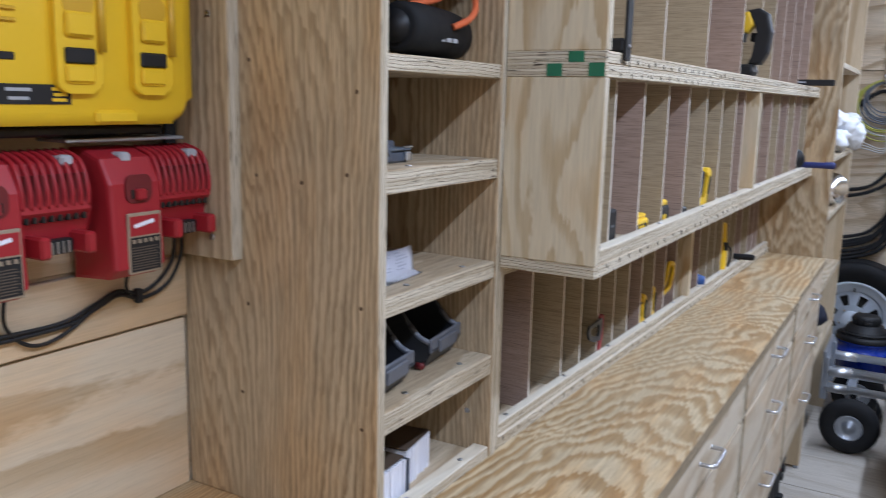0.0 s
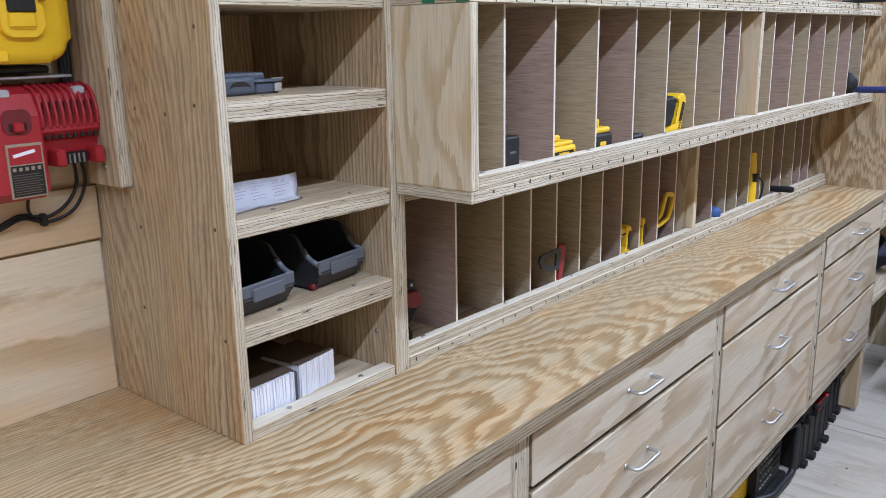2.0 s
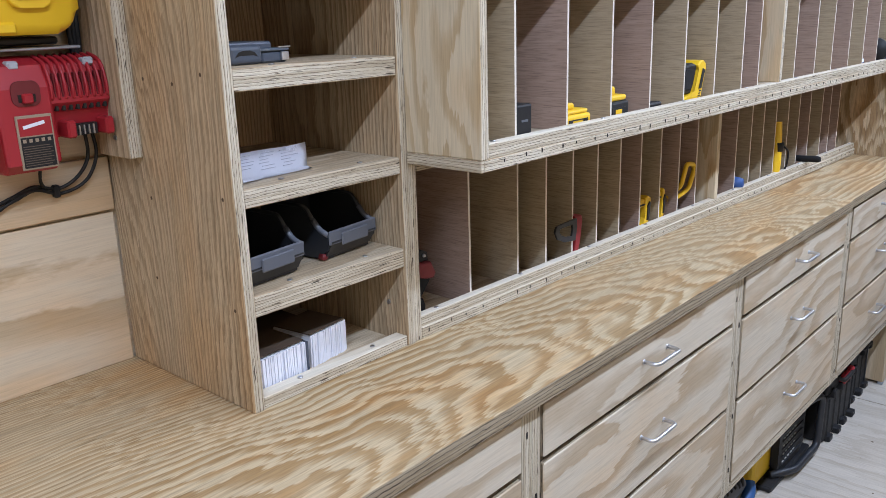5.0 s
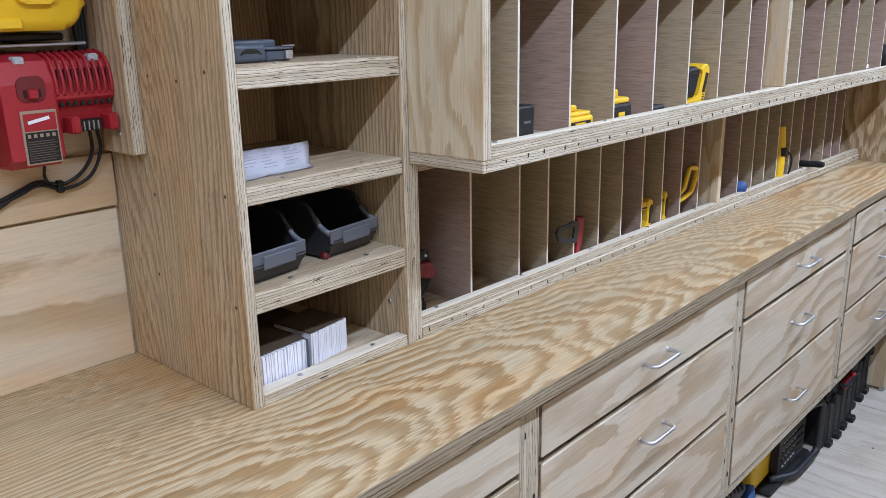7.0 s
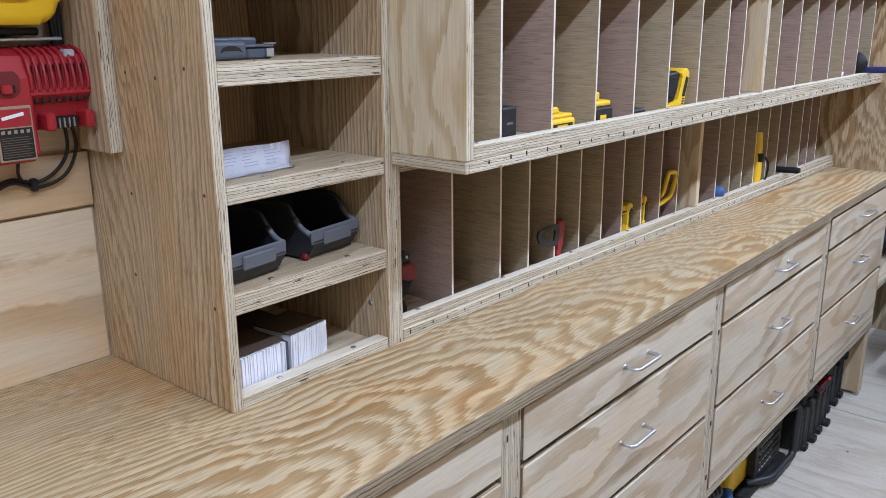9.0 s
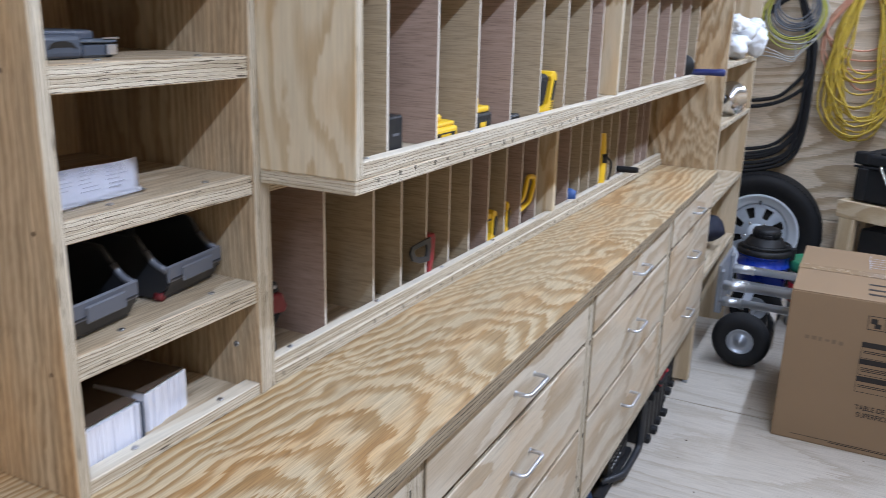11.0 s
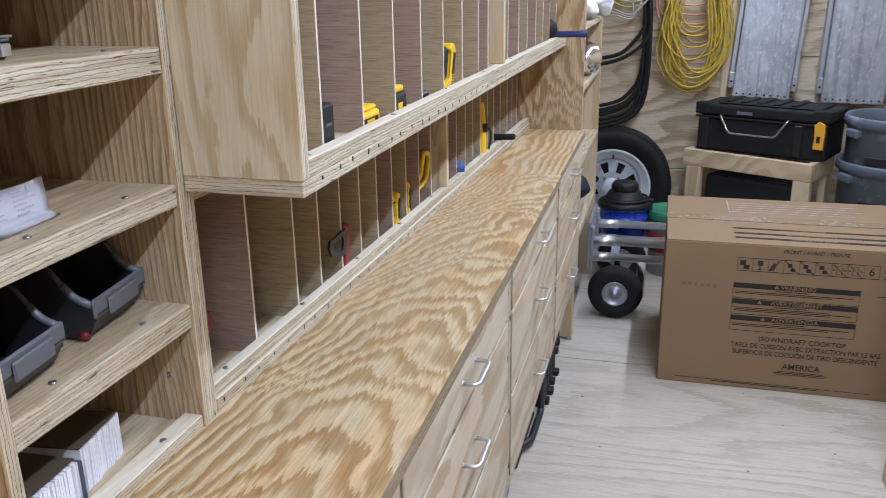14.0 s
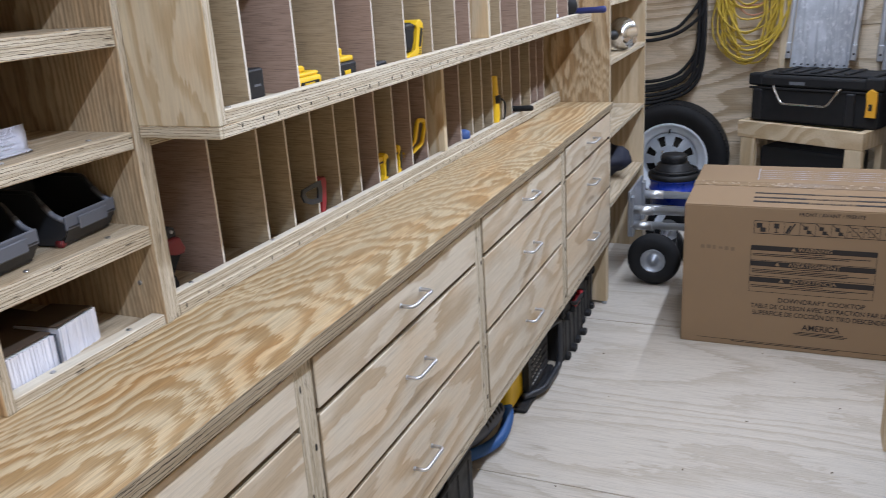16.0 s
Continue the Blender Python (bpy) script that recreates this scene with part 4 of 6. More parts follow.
part("strip", boxed(WX + 0.001, X_L + 0.06, 0.36, 0.770, 1.4595, 1.4705, bev=0.003), BLACK, sh)
part("bracket", boxed(WX - 0.009, WX + 0.05, 0.62, 0.80, 1.452, 1.4565, bev=0.001), ALU, sh)

yc.matrix_basis = yc.matrix_basis @ Matrix.Diagonal((1.2, 1.0, 1.0, 1.0))
cord = thing("cord_bundle", WX, 0.7, 1.2, "black charger cords looped and tied below the red chargers", "power cord")
part("cord", tubed(spline([(WX + 0.03, 0.795, 1.33), (WX + 0.02, 0.800, 1.285), (WX + 0.012, 0.783, 1.254), (WX + 0.006, 0.752, 1.238), (WX + 0.006, 0.715, 1.247), (WX + 0.006, 0.68, 1.236), (WX + 0.006, 0.63, 1.222), (WX + 0.006, 0.55, 1.222), (WX + 0.006, 0.40, 1.225)]), 0.0029, 8), BLACK, cord)
part("cord", tubed(spline([(WX + 0.03, 0.806, 1.33), (WX + 0.02, 0.814, 1.285), (WX + 0.012, 0.795, 1.245), (WX + 0.006, 0.755, 1.230), (WX + 0.008, 0.715, 1.242), (WX + 0.006, 0.68, 1.230), (WX + 0.006, 0.62, 1.216), (WX + 0.006, 0.40, 1.219)]), 0.0028, 8), BLACK, cord)
part("cord", tubed(spline([(WX + 0.02, 0.55, 1.285), (WX + 0.008, 0.553, 1.235), (WX + 0.006, 0.585, 1.203), (WX + 0.006, 0.63, 1.206), (WX + 0.006, 0.69, 1.236), (WX + 0.008, 0.722, 1.246)]), 0.0026, 8), BLACK, cord)
part("cord", tubed(spline([(WX + 0.02, 0.724, 1.28), (WX + 0.012, 0.724, 1.256), (WX + 0.008, 0.730, 1.243)]), 0.0026, 8), BLACK, cord)
part("cable_tie", boxed(WX + 0.001, WX + 0.013, 0.742, 0.752, 1.225, 1.245, bev=0.002), BLACK, cord)
lead = thing("power_lead", WX, 0.81, 1.4, "black cables running up beside the mounting board", "power cord")
for k in range(3):
    part("cable", tubed(spline([(WX + 0.012 + 0.004 * k, 0.797 + 0.006 * k, 1.33), (WX + 0.010, 0.805 + 0.005 * k, 1.42), (WX + 0.012, 0.804 + 0.006 * k, 1.52), (WX + 0.014, 0.812, 1.70), (WX + 0.014, 0.812, 1.9)]), 0.0045, 8), BLACK, lead)

# ---------------------------------------------------------------- things in the shelf tower
spk = thing("portable_speaker", -0.68, 1.07, 1.569, "black cylindrical portable speaker with an orange carrying strap", "speaker")
prof = [(0.0, -0.120), (0.022, -0.120), (0.026, -0.112), (0.034, -0.118), (0.043, -0.108), (0.047, -0.06), (0.048, 0.0), (0.047, 0.06), (0.043, 0.108), (0.034, 0.118), (0.026, 0.112), (0.022, 0.12), (0.0, 0.12)]
part("body", moved(lathe([(r * 0.80, h * 0.93) for r, h in prof], 28), pose(-0.650, 1.075, 1.611, 90, 0, 8)), BLACK_S, spk)
part("end_cap", moved(lathe([(0.0, 0.0), (0.027, 0.0), (0.029, 0.003), (0.0, 0.006)], 24), pose(-0.6345, 0.9645, 1.611, 90, 0, 8) @ Matrix.Scale(0.8, 4)), BLACK, spk)
part("strap", tubed(spline([(-0.612, 1.085, 1.618), (-0.598, 1.11, 1.632), (-0.605, 1.14, 1.655), (-0.63, 1.16, 1.685), (-0.655, 1.10, 1.660), (-0.66, 1.04, 1.648)]), 0.005, 8), ORANGE, spk, "orange webbing strap")
for k in range(3):
    part("emblem_bar", boxed(-0.6135, -0.6115, 1.05 + 0.018 * k, 1.063 + 0.018 * k, 1.596, 1.602), GREY_TXT, spk)
part("base_pad", boxed(-0.69, -0.62, 0.98, 1.13, 1.5693, 1.5735, bev=0.001), BLACK, spk)

case = thing("parts_case", -0.66, 0.93, 1.4225, "small blue-grey plastic parts case lying on a shelf", "case")
part("body", boxed(-0.76, -0.640, 0.885, 1.006, 1.4228, 1.441, bev=0.004, seg=2), CASE_BLUE, case)
part("front_block", boxed(-0.66, -0.628, 0.896, 0.955, 1.4229, 1.451, bev=0.007, seg=3), CASE_BLUE, case)
part("lid", boxed(-0.75, -0.645, 0.880, 0.985, 1.4412, 1.4545, bev=0.004, seg=2), CASE_BLUE, case)
arch = [(-0.020, 0.0), (-0.014, 0.007), (-0.006, 0.0095), (0.006, 0.0095), (0.014, 0.007), (0.020, 0.0), (0.012, 0.0025), (-0.012, 0.0025)]
part("handle_slot", moved(prism(arch, 0, 0.0008), Matrix(((0, 0, 1, -0.6283), (1, 0, 0, 0.926), (0, 1, 0, 1.4335), (0, 0, 0, 1)))), DARK, case)
part("side_block", boxed(-0.66, -0.634, 0.957, 1.004, 1.4230, 1.4400, bev=0.003), CASE_BLUE, case)
part("rim", boxed(-0.662, -0.631, 0.952, 1.006, 1.4402, 1.4440, bev=0.001), CAN, case)
part("latch", boxed(-0.634, -0.628, 0.990, 1.003, 1.426, 1.4385, bev=0.001), STEEL, case)
part("latch_bar", boxed(-0.633, -0.629, 0.985, 1.008, 1.4442, 1.4465, bev=0.0008), STEEL, case)
for k in range(2):
    part("clasp", boxed(-0.70 + 0.03 * k, -0.685 + 0.03 * k, 0.8785, 0.8798, 1.43, 1.449), GREY_LIP, case)

inv = thing("folded_paper", -0.65, 0.95, 1.2555, "folded white printed paper lying on a shelf", "paper")
bm = bmesh.new()
N_P = 12
front = [(-0.606, 0.0), (-0.620, 0.0004), (-0.628, 0.002), (-0.633, 0.019), (-0.639, 0.036)]
rows_p = []
for i in range(N_P + 1):
    u = i / N_P
    curl = 0.0025 * math.sin(u * 6.0)
    rows_p.append([bm.verts.new((x - 0.012 * u - curl * (j > 2), 0.8645 + (0.158 + 0.004 * j) * u, 1.2587 + z + 0.0006 * math.sin(9 * u + j) * (j > 0))) for j, (x, z) in enumerate(front)])
for u_, v_ in zip(rows_p, rows_p[1:]):
    for j in range(4):
        bm.faces.new((u_[j], v_[j], v_[j + 1], u_[j + 1])).smooth = True
bmesh.ops.solidify(bm, geom=bm.faces[:], thickness=0.0008)
part("sheet", bm, PAPER, inv)
part("back_sheet", moved(boxed(-0.0004, 0.0004, 0.866, 1.03, 0.0, 0.034), pose(-0.652, 0.0, 1.2562, 0, -12, 0.0)), PAPER, inv)
rp = random.Random(8)
for i in range(6):
    z = 0.008 + i * 0.0046
    for j in range(3):
        ya = 0.895 + 0.042 * j + 0.008 * rp.random()
        yb_ = min(ya + 0.014 + 0.020 * rp.random(), 1.02)
        u = ((ya + yb_) / 2 - 0.8645) / 0.172
        xx = -0.628 - 0.012 * u - 0.0025 * math.sin(u * 6.0) - (z - 0.002) * 0.30
        part("text_bar", moved(boxed(0.0005, 0.0011, (ya - yb_) / 2, (yb_ - ya) / 2, -0.0005, 0.0005), pose(xx, (ya + yb_) / 2, 1.2587 + z, 0, -17, 4)), PRINT, inv)


def parts_bin(y, x, z, rz, label):
    """An open-fronted stacking bin, about 0.11 wide and 0.19 deep, its opening toward +x."""
    t = thing("stacking_bin", x, y, z, label, "storage bin", "open bins on the shelf", rz)
    m = pose(x, y, z, 0, 0, rz)
    w = 0.058
    prof = [(-0.15, 0.004), (-0.02, 0.004), (0.0, 0.022), (0.0, 0.040), (-0.022, 0.052), (-0.050, 0.088), (-0.15, 0.088)]
    for sgn in (-1, 1):
        b = prism([(px, pz) for px, pz in prof], 0, 0.003)
        moved(b, Matrix(((1, 0, 0, 0), (0, 0, 1, sgn * w - 0.0015), (0, 1, 0, 0), (0, 0, 0, 1))))
        bmesh.ops.recalc_face_normals(b, faces=b.faces)
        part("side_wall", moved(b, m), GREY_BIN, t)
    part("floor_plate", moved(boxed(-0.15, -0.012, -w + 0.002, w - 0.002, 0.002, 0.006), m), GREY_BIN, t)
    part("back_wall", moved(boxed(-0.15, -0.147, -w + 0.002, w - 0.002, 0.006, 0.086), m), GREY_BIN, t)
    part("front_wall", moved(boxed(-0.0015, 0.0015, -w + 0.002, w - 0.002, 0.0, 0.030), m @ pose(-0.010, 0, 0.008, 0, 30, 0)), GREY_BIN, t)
    # front lip and front rims are paler: light on them is in the colour
    lip = moved(boxed(0.0, 0.005, -w - 0.002, w + 0.002, 0.028, 0.052, bev=0.002), pose(0, 0, 0, 0, 0, 0))
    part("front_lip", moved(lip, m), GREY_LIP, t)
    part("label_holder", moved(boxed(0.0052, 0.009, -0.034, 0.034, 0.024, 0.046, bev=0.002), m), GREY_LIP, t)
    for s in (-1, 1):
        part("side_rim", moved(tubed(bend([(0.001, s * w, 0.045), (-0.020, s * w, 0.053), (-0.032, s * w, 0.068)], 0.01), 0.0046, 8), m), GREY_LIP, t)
        part("top_rim", moved(tubed(bend([(-0.0325, s * w, 0.0685), (-0.048, s * w, 0.088), (-0.06, s * w, 0.0895), (-0.15, s * w, 0.0895)], 0.01), 0.0036, 8), m), GREY_BIN, t)
    part("foot_rail", moved(boxed(-0.145, -0.03, -w + 0.006, w - 0.006, 0.0, 0.0019), m), BLACK, t)
    return t


parts_bin(1.104, -0.626, 1.0968, 7, "dark grey open-fronted stacking bin on a shelf")
parts_bin(0.928, -0.606, 1.0968, 7, "dark grey open-fronted stacking bin beside another one")
nut = thing("red_cap", -0.648, 1.045, 1.0968, "small red plastic cap beside a bin", "cap")
part("cap", moved(lathe([(0.0, 0.0), (0.0065, 0.0), (0.0065, 0.010), (0.005, 0.012), (0.0, 0.012)], 14), pose(-0.64, 1.045, 1.1034, 0, 90, 10)), RED_D, nut)


def card_stack(y0, y1, x, tilt, label):
    t = thing("card_stack", x - 0.04, (y0 + y1) / 2, TOP + 0.007, label, "cards", "stacks of cards in the tower", tilt)
    n = int((y1 - y0) / 0.0034)
    me = bpy.data.meshes.new("card")
    b = boxed(-0.085, 0.0, -0.0014, 0.0014, 0.0, 0.056)
    b.to_mesh(me)
    b.free()
    me.materials.append(PAPER)
    r = random.Random(int(y0 * 999))
    for i in range(n):
        o = new("card", me)
        o.parent = t
        o.matrix_basis = pose(0.04 + r.uniform(-0.002, 0.002), (i - n / 2) * 0.0034, 0, r.uniform(-2.5, 1.0), 0, r.uniform(-1.2, 1.2))
    # brown lid added over the cards; the shelf's shadow is in its dark colour
    part("box_lid", moved(boxed(-0.088, -0.006, -(y1 - y0) + 0.002, -0.002, 0.0592, 0.0608), pose(x, y1, TOP + 0.0075, 0, 0, tilt)), KRAFT, t, "dark brown card lid carrying the shelf shadow in its colour")
    if tilt < 5:
        part("box_flap", moved(boxed(-0.09, 0.003, -0.0006, 0.0006, 0.0, 0.058), pose(x, y1 - 0.0008, TOP + 0.0075, 0, 0, tilt)), CASE_BLUE, t)
    return t


card_stack(0.880, 0.980, -0.612, 3, "stack of white index cards standing on edge in a tray")
card_stack(0.994, 1.086, -0.632, 8, "stack of white index cards standing on edge beside another")
kb = thing("dark_tray", -0.75, 1.0, TOP + 0.007, "flat dark brown tray behind the cards", "tray")
part("tray", boxed(-0.88, -0.73, 0.88, 1.10, TOP + 0.0073, TOP + 0.035, bev=0.003), KRAFT, kb)


# ---------------------------------------------------------------- tools in the pigeonholes
def slide_pack(x, y, z, rz, body, label, w=0.075, h=0.045):
    t = thing("battery_pack", x, y, z, label, "battery pack", "battery packs in the pigeonholes", rz)
    m = pose(x, y, z, 0, 0, rz)
    part("body", moved(boxed(-0.06, 0.0, 0.0, w, 0.0, h * 0.62, bev=0.005, seg=2), m), body, t)
    part("top_shell", moved(boxed(-0.058, -0.004, 0.004, w - 0.004, h * 0.62, h * 0.82, bev=0.004, seg=2), m), YELLOW, t)
    part("rail_block", moved(boxed(-0.056, -0.012, 0.008, w * 0.55, h * 0.82, h * 1.12, bev=0.003), m), YELLOW, t)
    part("panel", moved(boxed(0.0, 0.0012, 0.010, w - 0.012, h * 0.06, h * 0.40), m), BLACK, t)
    part("mark", moved(boxed(0.0012, 0.0018, 0.022, w - 0.03, h * 0.12, h * 0.34), m), YELLOW, t)
    return t


UF = PTOP + 0.032
blk = thing("battery_pack", -0.45, 1.34, UF, "small black battery pack standing in a pigeonhole", "battery pack", "battery packs in the pigeonholes")
part("body", boxed(-0.50, -0.438, 1.315, 1.361, UF, UF + 0.060, bev=0.004, seg=2), BLACK, blk)
part("mark", boxed(-0.4385, -0.4378, 1.331, 1.349, UF + 0.030, UF + 0.034), CORD_G, blk)
packs = []
packs.append(slide_pack(-0.440, 1.466, UF, 0, YELLOW, "yellow battery adapter lying in a pigeonhole", 0.085, 0.040))
packs.append(slide_pack(-0.440, 1.616, UF, 0, BLACK, "black and yellow battery pack in a pigeonhole", 0.075, 0.056))
flat = thing("black_pad", -0.45, 1.83, UF, "flat black pad lying in a pigeonhole", "pad")
part("pad", boxed(-0.50, -0.44, 1.769, 1.830, UF, UF + 0.018, bev=0.004), BLACK, flat)


def hand_tool(name, x, y, z, h, w, shell, label, loop=False, category="power tool"):
    """A cordless tool standing on end: a dark body with a coloured shell or looped grip."""
    t = thing(name, x, y, z, label, category)
    m = pose(x, y, z)
    part("body", moved(boxed(-0.085, -0.012, 0.002, w * 0.55, h * 0.10, h * 0.90, bev=0.008, seg=2), m), BLACK, t)
    if loop:
        part("grip", moved(tubed(bend([(-0.02, -0.006, h * 0.40), (0.002, 0.030, h * 0.62), (0.004, 0.052, h * 1.02), (0.004, 0.092, h * 0.98), (0.004, 0.098, h * 0.86), (0.004, 0.070, h * 0.52), (0.0, 0.020, h * 0.42), (-0.02, -0.004, h * 0.34)], 0.010), 0.0065, 8), m), shell, t)
    else:
        grip = moved(prism([(w * 0.30, 0.0), (w * 0.72, h * 0.03), (w * 0.80, h * 0.30), (w * 1.0, h * 0.80), (w * 0.98, h * 0.93), (w * 0.74, h * 1.0), (w * 0.55, h * 0.94), (w * 0.52, h * 0.80), (w * 0.55, h * 0.40), (w * 0.28, h * 0.22)], -0.045, 0.0, 0.004), Matrix(((0, 0, 1, 0), (1, 0, 0, 0), (0, 1, 0, 0), (0, 0, 0, 1))))
        bmesh.ops.recalc_face_normals(grip, faces=grip.faces)
        part("shell", moved(grip, m), shell, t)
        part("head", moved(boxed(-0.05, -0.004, 0.0, w * 0.58, h * 0.70, h * 0.93, bev=0.005, seg=2), m), shell, t)
        part("vent", moved(boxed(-0.0042, -0.002, w * 0.10, w * 0.50, h * 0.76, h * 0.80), m), BLACK, t)
        part("grip_pad", moved(prism([(w * 0.63, h * 0.34), (w * 0.72, h * 0.34), (w * 0.90, h * 0.78), (w * 0.80, h * 0.84), (w * 0.66, h * 0.74)], 0.0, 0.003), m @ Matrix(((0, 0, 1, 0), (1, 0, 0, 0), (0, 1, 0, 0), (0, 0, 0, 1)))), BLACK, t)
    part("base", moved(boxed(-0.07, -0.004, w * 0.04, w * 0.6, 0.0, h * 0.11, bev=0.004), m), shell if not loop else BLACK, t)
    return t


YZ = Matrix(((0, 0, 1, 0), (1, 0, 0, 0), (0, 1, 0, 0), (0, 0, 0, 1)))


def slab(name, outline_yz, x0, x1, mat, parent, bev=0.003):
    """A moulded part: an outline of (y, z) raised along x."""
    bm = prism(outline_yz, x0, x1, bev)
    moved(bm, YZ)
    bmesh.ops.recalc_face_normals(bm, faces=bm.faces)
    return part(name, bm, mat, parent)


def at_yz(y, z, pts):
    return [(y + a, z + b) for a, b in pts]


ny = thing("cordless_tool", -0.46, 2.02, UF, "yellow and black cordless tool standing in a pigeonhole", "power tool")
slab("body", at_yz(1.919, UF, [(0.004, 0.024), (0.052, 0.020), (0.066, 0.040), (0.080, 0.082), (0.060, 0.088), (0.012, 0.084), (0.003, 0.07)]), -0.52, -0.445, BLACK, ny, 0.006)
slab("ridge", at_yz(1.919, UF, [(0.012, 0.034), (0.046, 0.030), (0.060, 0.072), (0.020, 0.076)]), -0.4448, -0.442, BLACK_S, ny, 0.0008)
slab("grip", at_yz(1.919, UF, [(0.0, 0.001), (0.086, 0.0), (0.094, 0.012), (0.114, 0.074), (0.112, 0.084), (0.100, 0.092), (0.084, 0.091), (0.072, 0.082), (0.080, 0.072), (0.062, 0.024), (0.036, 0.018), (0.0, 0.012)]), -0.500, -0.440, YELLOW, ny)
slab("grip_pad", at_yz(1.919, UF, [(0.078, 0.030), (0.090, 0.030), (0.104, 0.070), (0.094, 0.074)]), -0.4398, -0.4375, BLACK, ny, 0.0008)
for k in range(4):
    part("mark", boxed(-0.4398, -0.4388, 1.994 + 0.0022 * k, 2.003 + 0.0022 * k, UF + 0.008 + 0.0052 * k, UF + 0.0105 + 0.0052 * k), BLACK, ny)
LF = TOP + 0.016
rd = thing("compact_drill", -0.63, 1.25, LF, "red and black compact drill standing in a pigeonhole", "power tool")
slab("battery", at_yz(1.250, LF, [(0.0, 0.0), (0.030, 0.0), (0.032, 0.022), (0.026, 0.036), (0.0, 0.036)]), -0.66, -0.612, BLACK, rd)
slab("grip", at_yz(1.250, LF, [(0.006, 0.036), (0.026, 0.036), (0.052, 0.066), (0.056, 0.082), (0.030, 0.080), (0.010, 0.066)]), -0.66, -0.618, BLACK_S, rd)
slab("shell", at_yz(1.250, LF, [(0.012, 0.088), (0.036, 0.072), (0.056, 0.070), (0.062, 0.080), (0.050, 0.104), (0.018, 0.106), (0.0, 0.072), (0.004, 0.064)]), -0.668, -0.610, RED_D, rd, 0.005)
slab("chuck", at_yz(1.250, LF, [(0.020, 0.1065), (0.050, 0.1045), (0.048, 0.122), (0.032, 0.130), (0.022, 0.124)]), -0.655, -0.618, BLACK, rd, 0.004)
part("bolt", moved(lathe([(0.0, 0.003), (0.003, 0.003), (0.0036, 0.0)], 8), pose(-0.6178, 1.286, LF + 0.118, 0, 90, 0)), STEEL, rd)
saw = thing("cordless_saw", -0.62, 1.78, LF, "red cordless saw with a black shoe sticking out of a pigeonhole", "power tool")
slab("body", at_yz(1.7330, LF, [(0.001, 0.016), (0.014, 0.010), (0.024, 0.050), (0.034, 0.094), (0.030, 0.106), (0.002, 0.108), (0.001, 0.092), (0.012, 0.086), (0.006, 0.050)]), -0.640, -0.598, RED_SAW, saw, 0.004)
slab("motor", at_yz(1.7330, LF, [(0.012, 0.0), (0.045, 0.0), (0.048, 0.070), (0.044, 0.100), (0.028, 0.098), (0.020, 0.040)]), -0.70, -0.6405, BLACK, saw, 0.005)
shoe = bmesh.new()
out = [(-0.078, 0.034), (-0.068, 0.016), (-0.040, 0.004), (0.0, 0.0), (0.006, 0.030), (0.004, 0.050), (-0.040, 0.048), (-0.072, 0.046)]
inn = [(-0.062, 0.033), (-0.056, 0.024), (-0.038, 0.016), (-0.014, 0.012), (-0.010, 0.028), (-0.012, 0.039), (-0.037, 0.039), (-0.059, 0.038)]
vo = [[shoe.verts.new((z, a, b)) for a, b in out] for z in (0.0, 0.005)]
vi = [[shoe.verts.new((z, a, b)) for a, b in inn] for z in (0.0, 0.005)]
for k in range(8):
    n = (k + 1) % 8
    shoe.faces.new((vo[1][k], vo[1][n], vi[1][n], vi[1][k]))
    shoe.faces.new((vo[0][n], vo[0][k], vi[0][k], vi[0][n]))
    shoe.faces.new((vo[0][k], vo[0][n], vo[1][n], vo[1][k]))
    shoe.faces.new((vi[0][n], vi[0][k], vi[1][k], vi[1][n]))
bmesh.ops.recalc_face_normals(shoe, faces=shoe.faces)
part("shoe", moved(shoe, pose(-0.5965, 1.7285, LF + 0.055, 0, 0, 0)), GREY_BIN, saw)
looped = [
    hand_tool("cordless_tool", -0.603, 2.029, LF, 0.094, 0.058, YELLOW, "yellow and black cordless tool in a pigeonhole"),
    hand_tool("cordless_tool", -0.603, 2.127, LF, 0.100, 0.034, YELLOW, "narrow yellow cordless tool in a pigeonhole"),
    hand_tool("cordless_tool", -0.612, 2.229, LF, 0.140, 0.095, YELLOW, "yellow cordless tool with a long looped grip", True),
]
bt = thing("air_tool", -0.62, 2.620, LF, "blue air tool with a chrome neck lying in a pigeonhole", "tool")
part("body", tubed([(-0.70, 2.592, LF + 0.036), (-0.60, 2.604, LF + 0.036), (-0.585, 2.608, LF + 0.036)], 0.020, 16, rr=[0.018, 0.020, 0.014]), solid("dull_blue_plastic", (0.03, 0.085, 0.27), 0.5), bt)
part("neck", tubed(bend([(-0.66, 2.642, LF + 0.014), (-0.592, 2.646, LF + 0.014), (-0.590, 2.604, LF + 0.014), (-0.66, 2.600, LF + 0.014)], 0.018), 0.010, 10), CHROME, bt)
level = thing("spirit_level", -0.62, 2.45, LF, "slim grey spirit level standing in a pigeonhole", "spirit level")
part("level", boxed(-0.63, -0.605, 2.440, 2.458, LF, LF + 0.20, bev=0.002), ALU, level)
ct = thing("oscillating_tool", -0.63, 2.892, LF, "long yellow corded tool standing in a pigeonhole with its black cord", "power tool")
part("body", tubed(spline([(-0.622, 2.882, LF), (-0.620, 2.886, LF + 0.06), (-0.624, 2.890, LF + 0.13), (-0.63, 2.896, LF + 0.185)]), 0.018, 12, rr=None), YELLOW, ct)
part("collar", tubed([(-0.62, 2.892, LF + 0.092), (-0.62, 2.893, LF + 0.120)], 0.0205, 12), BLACK, ct)
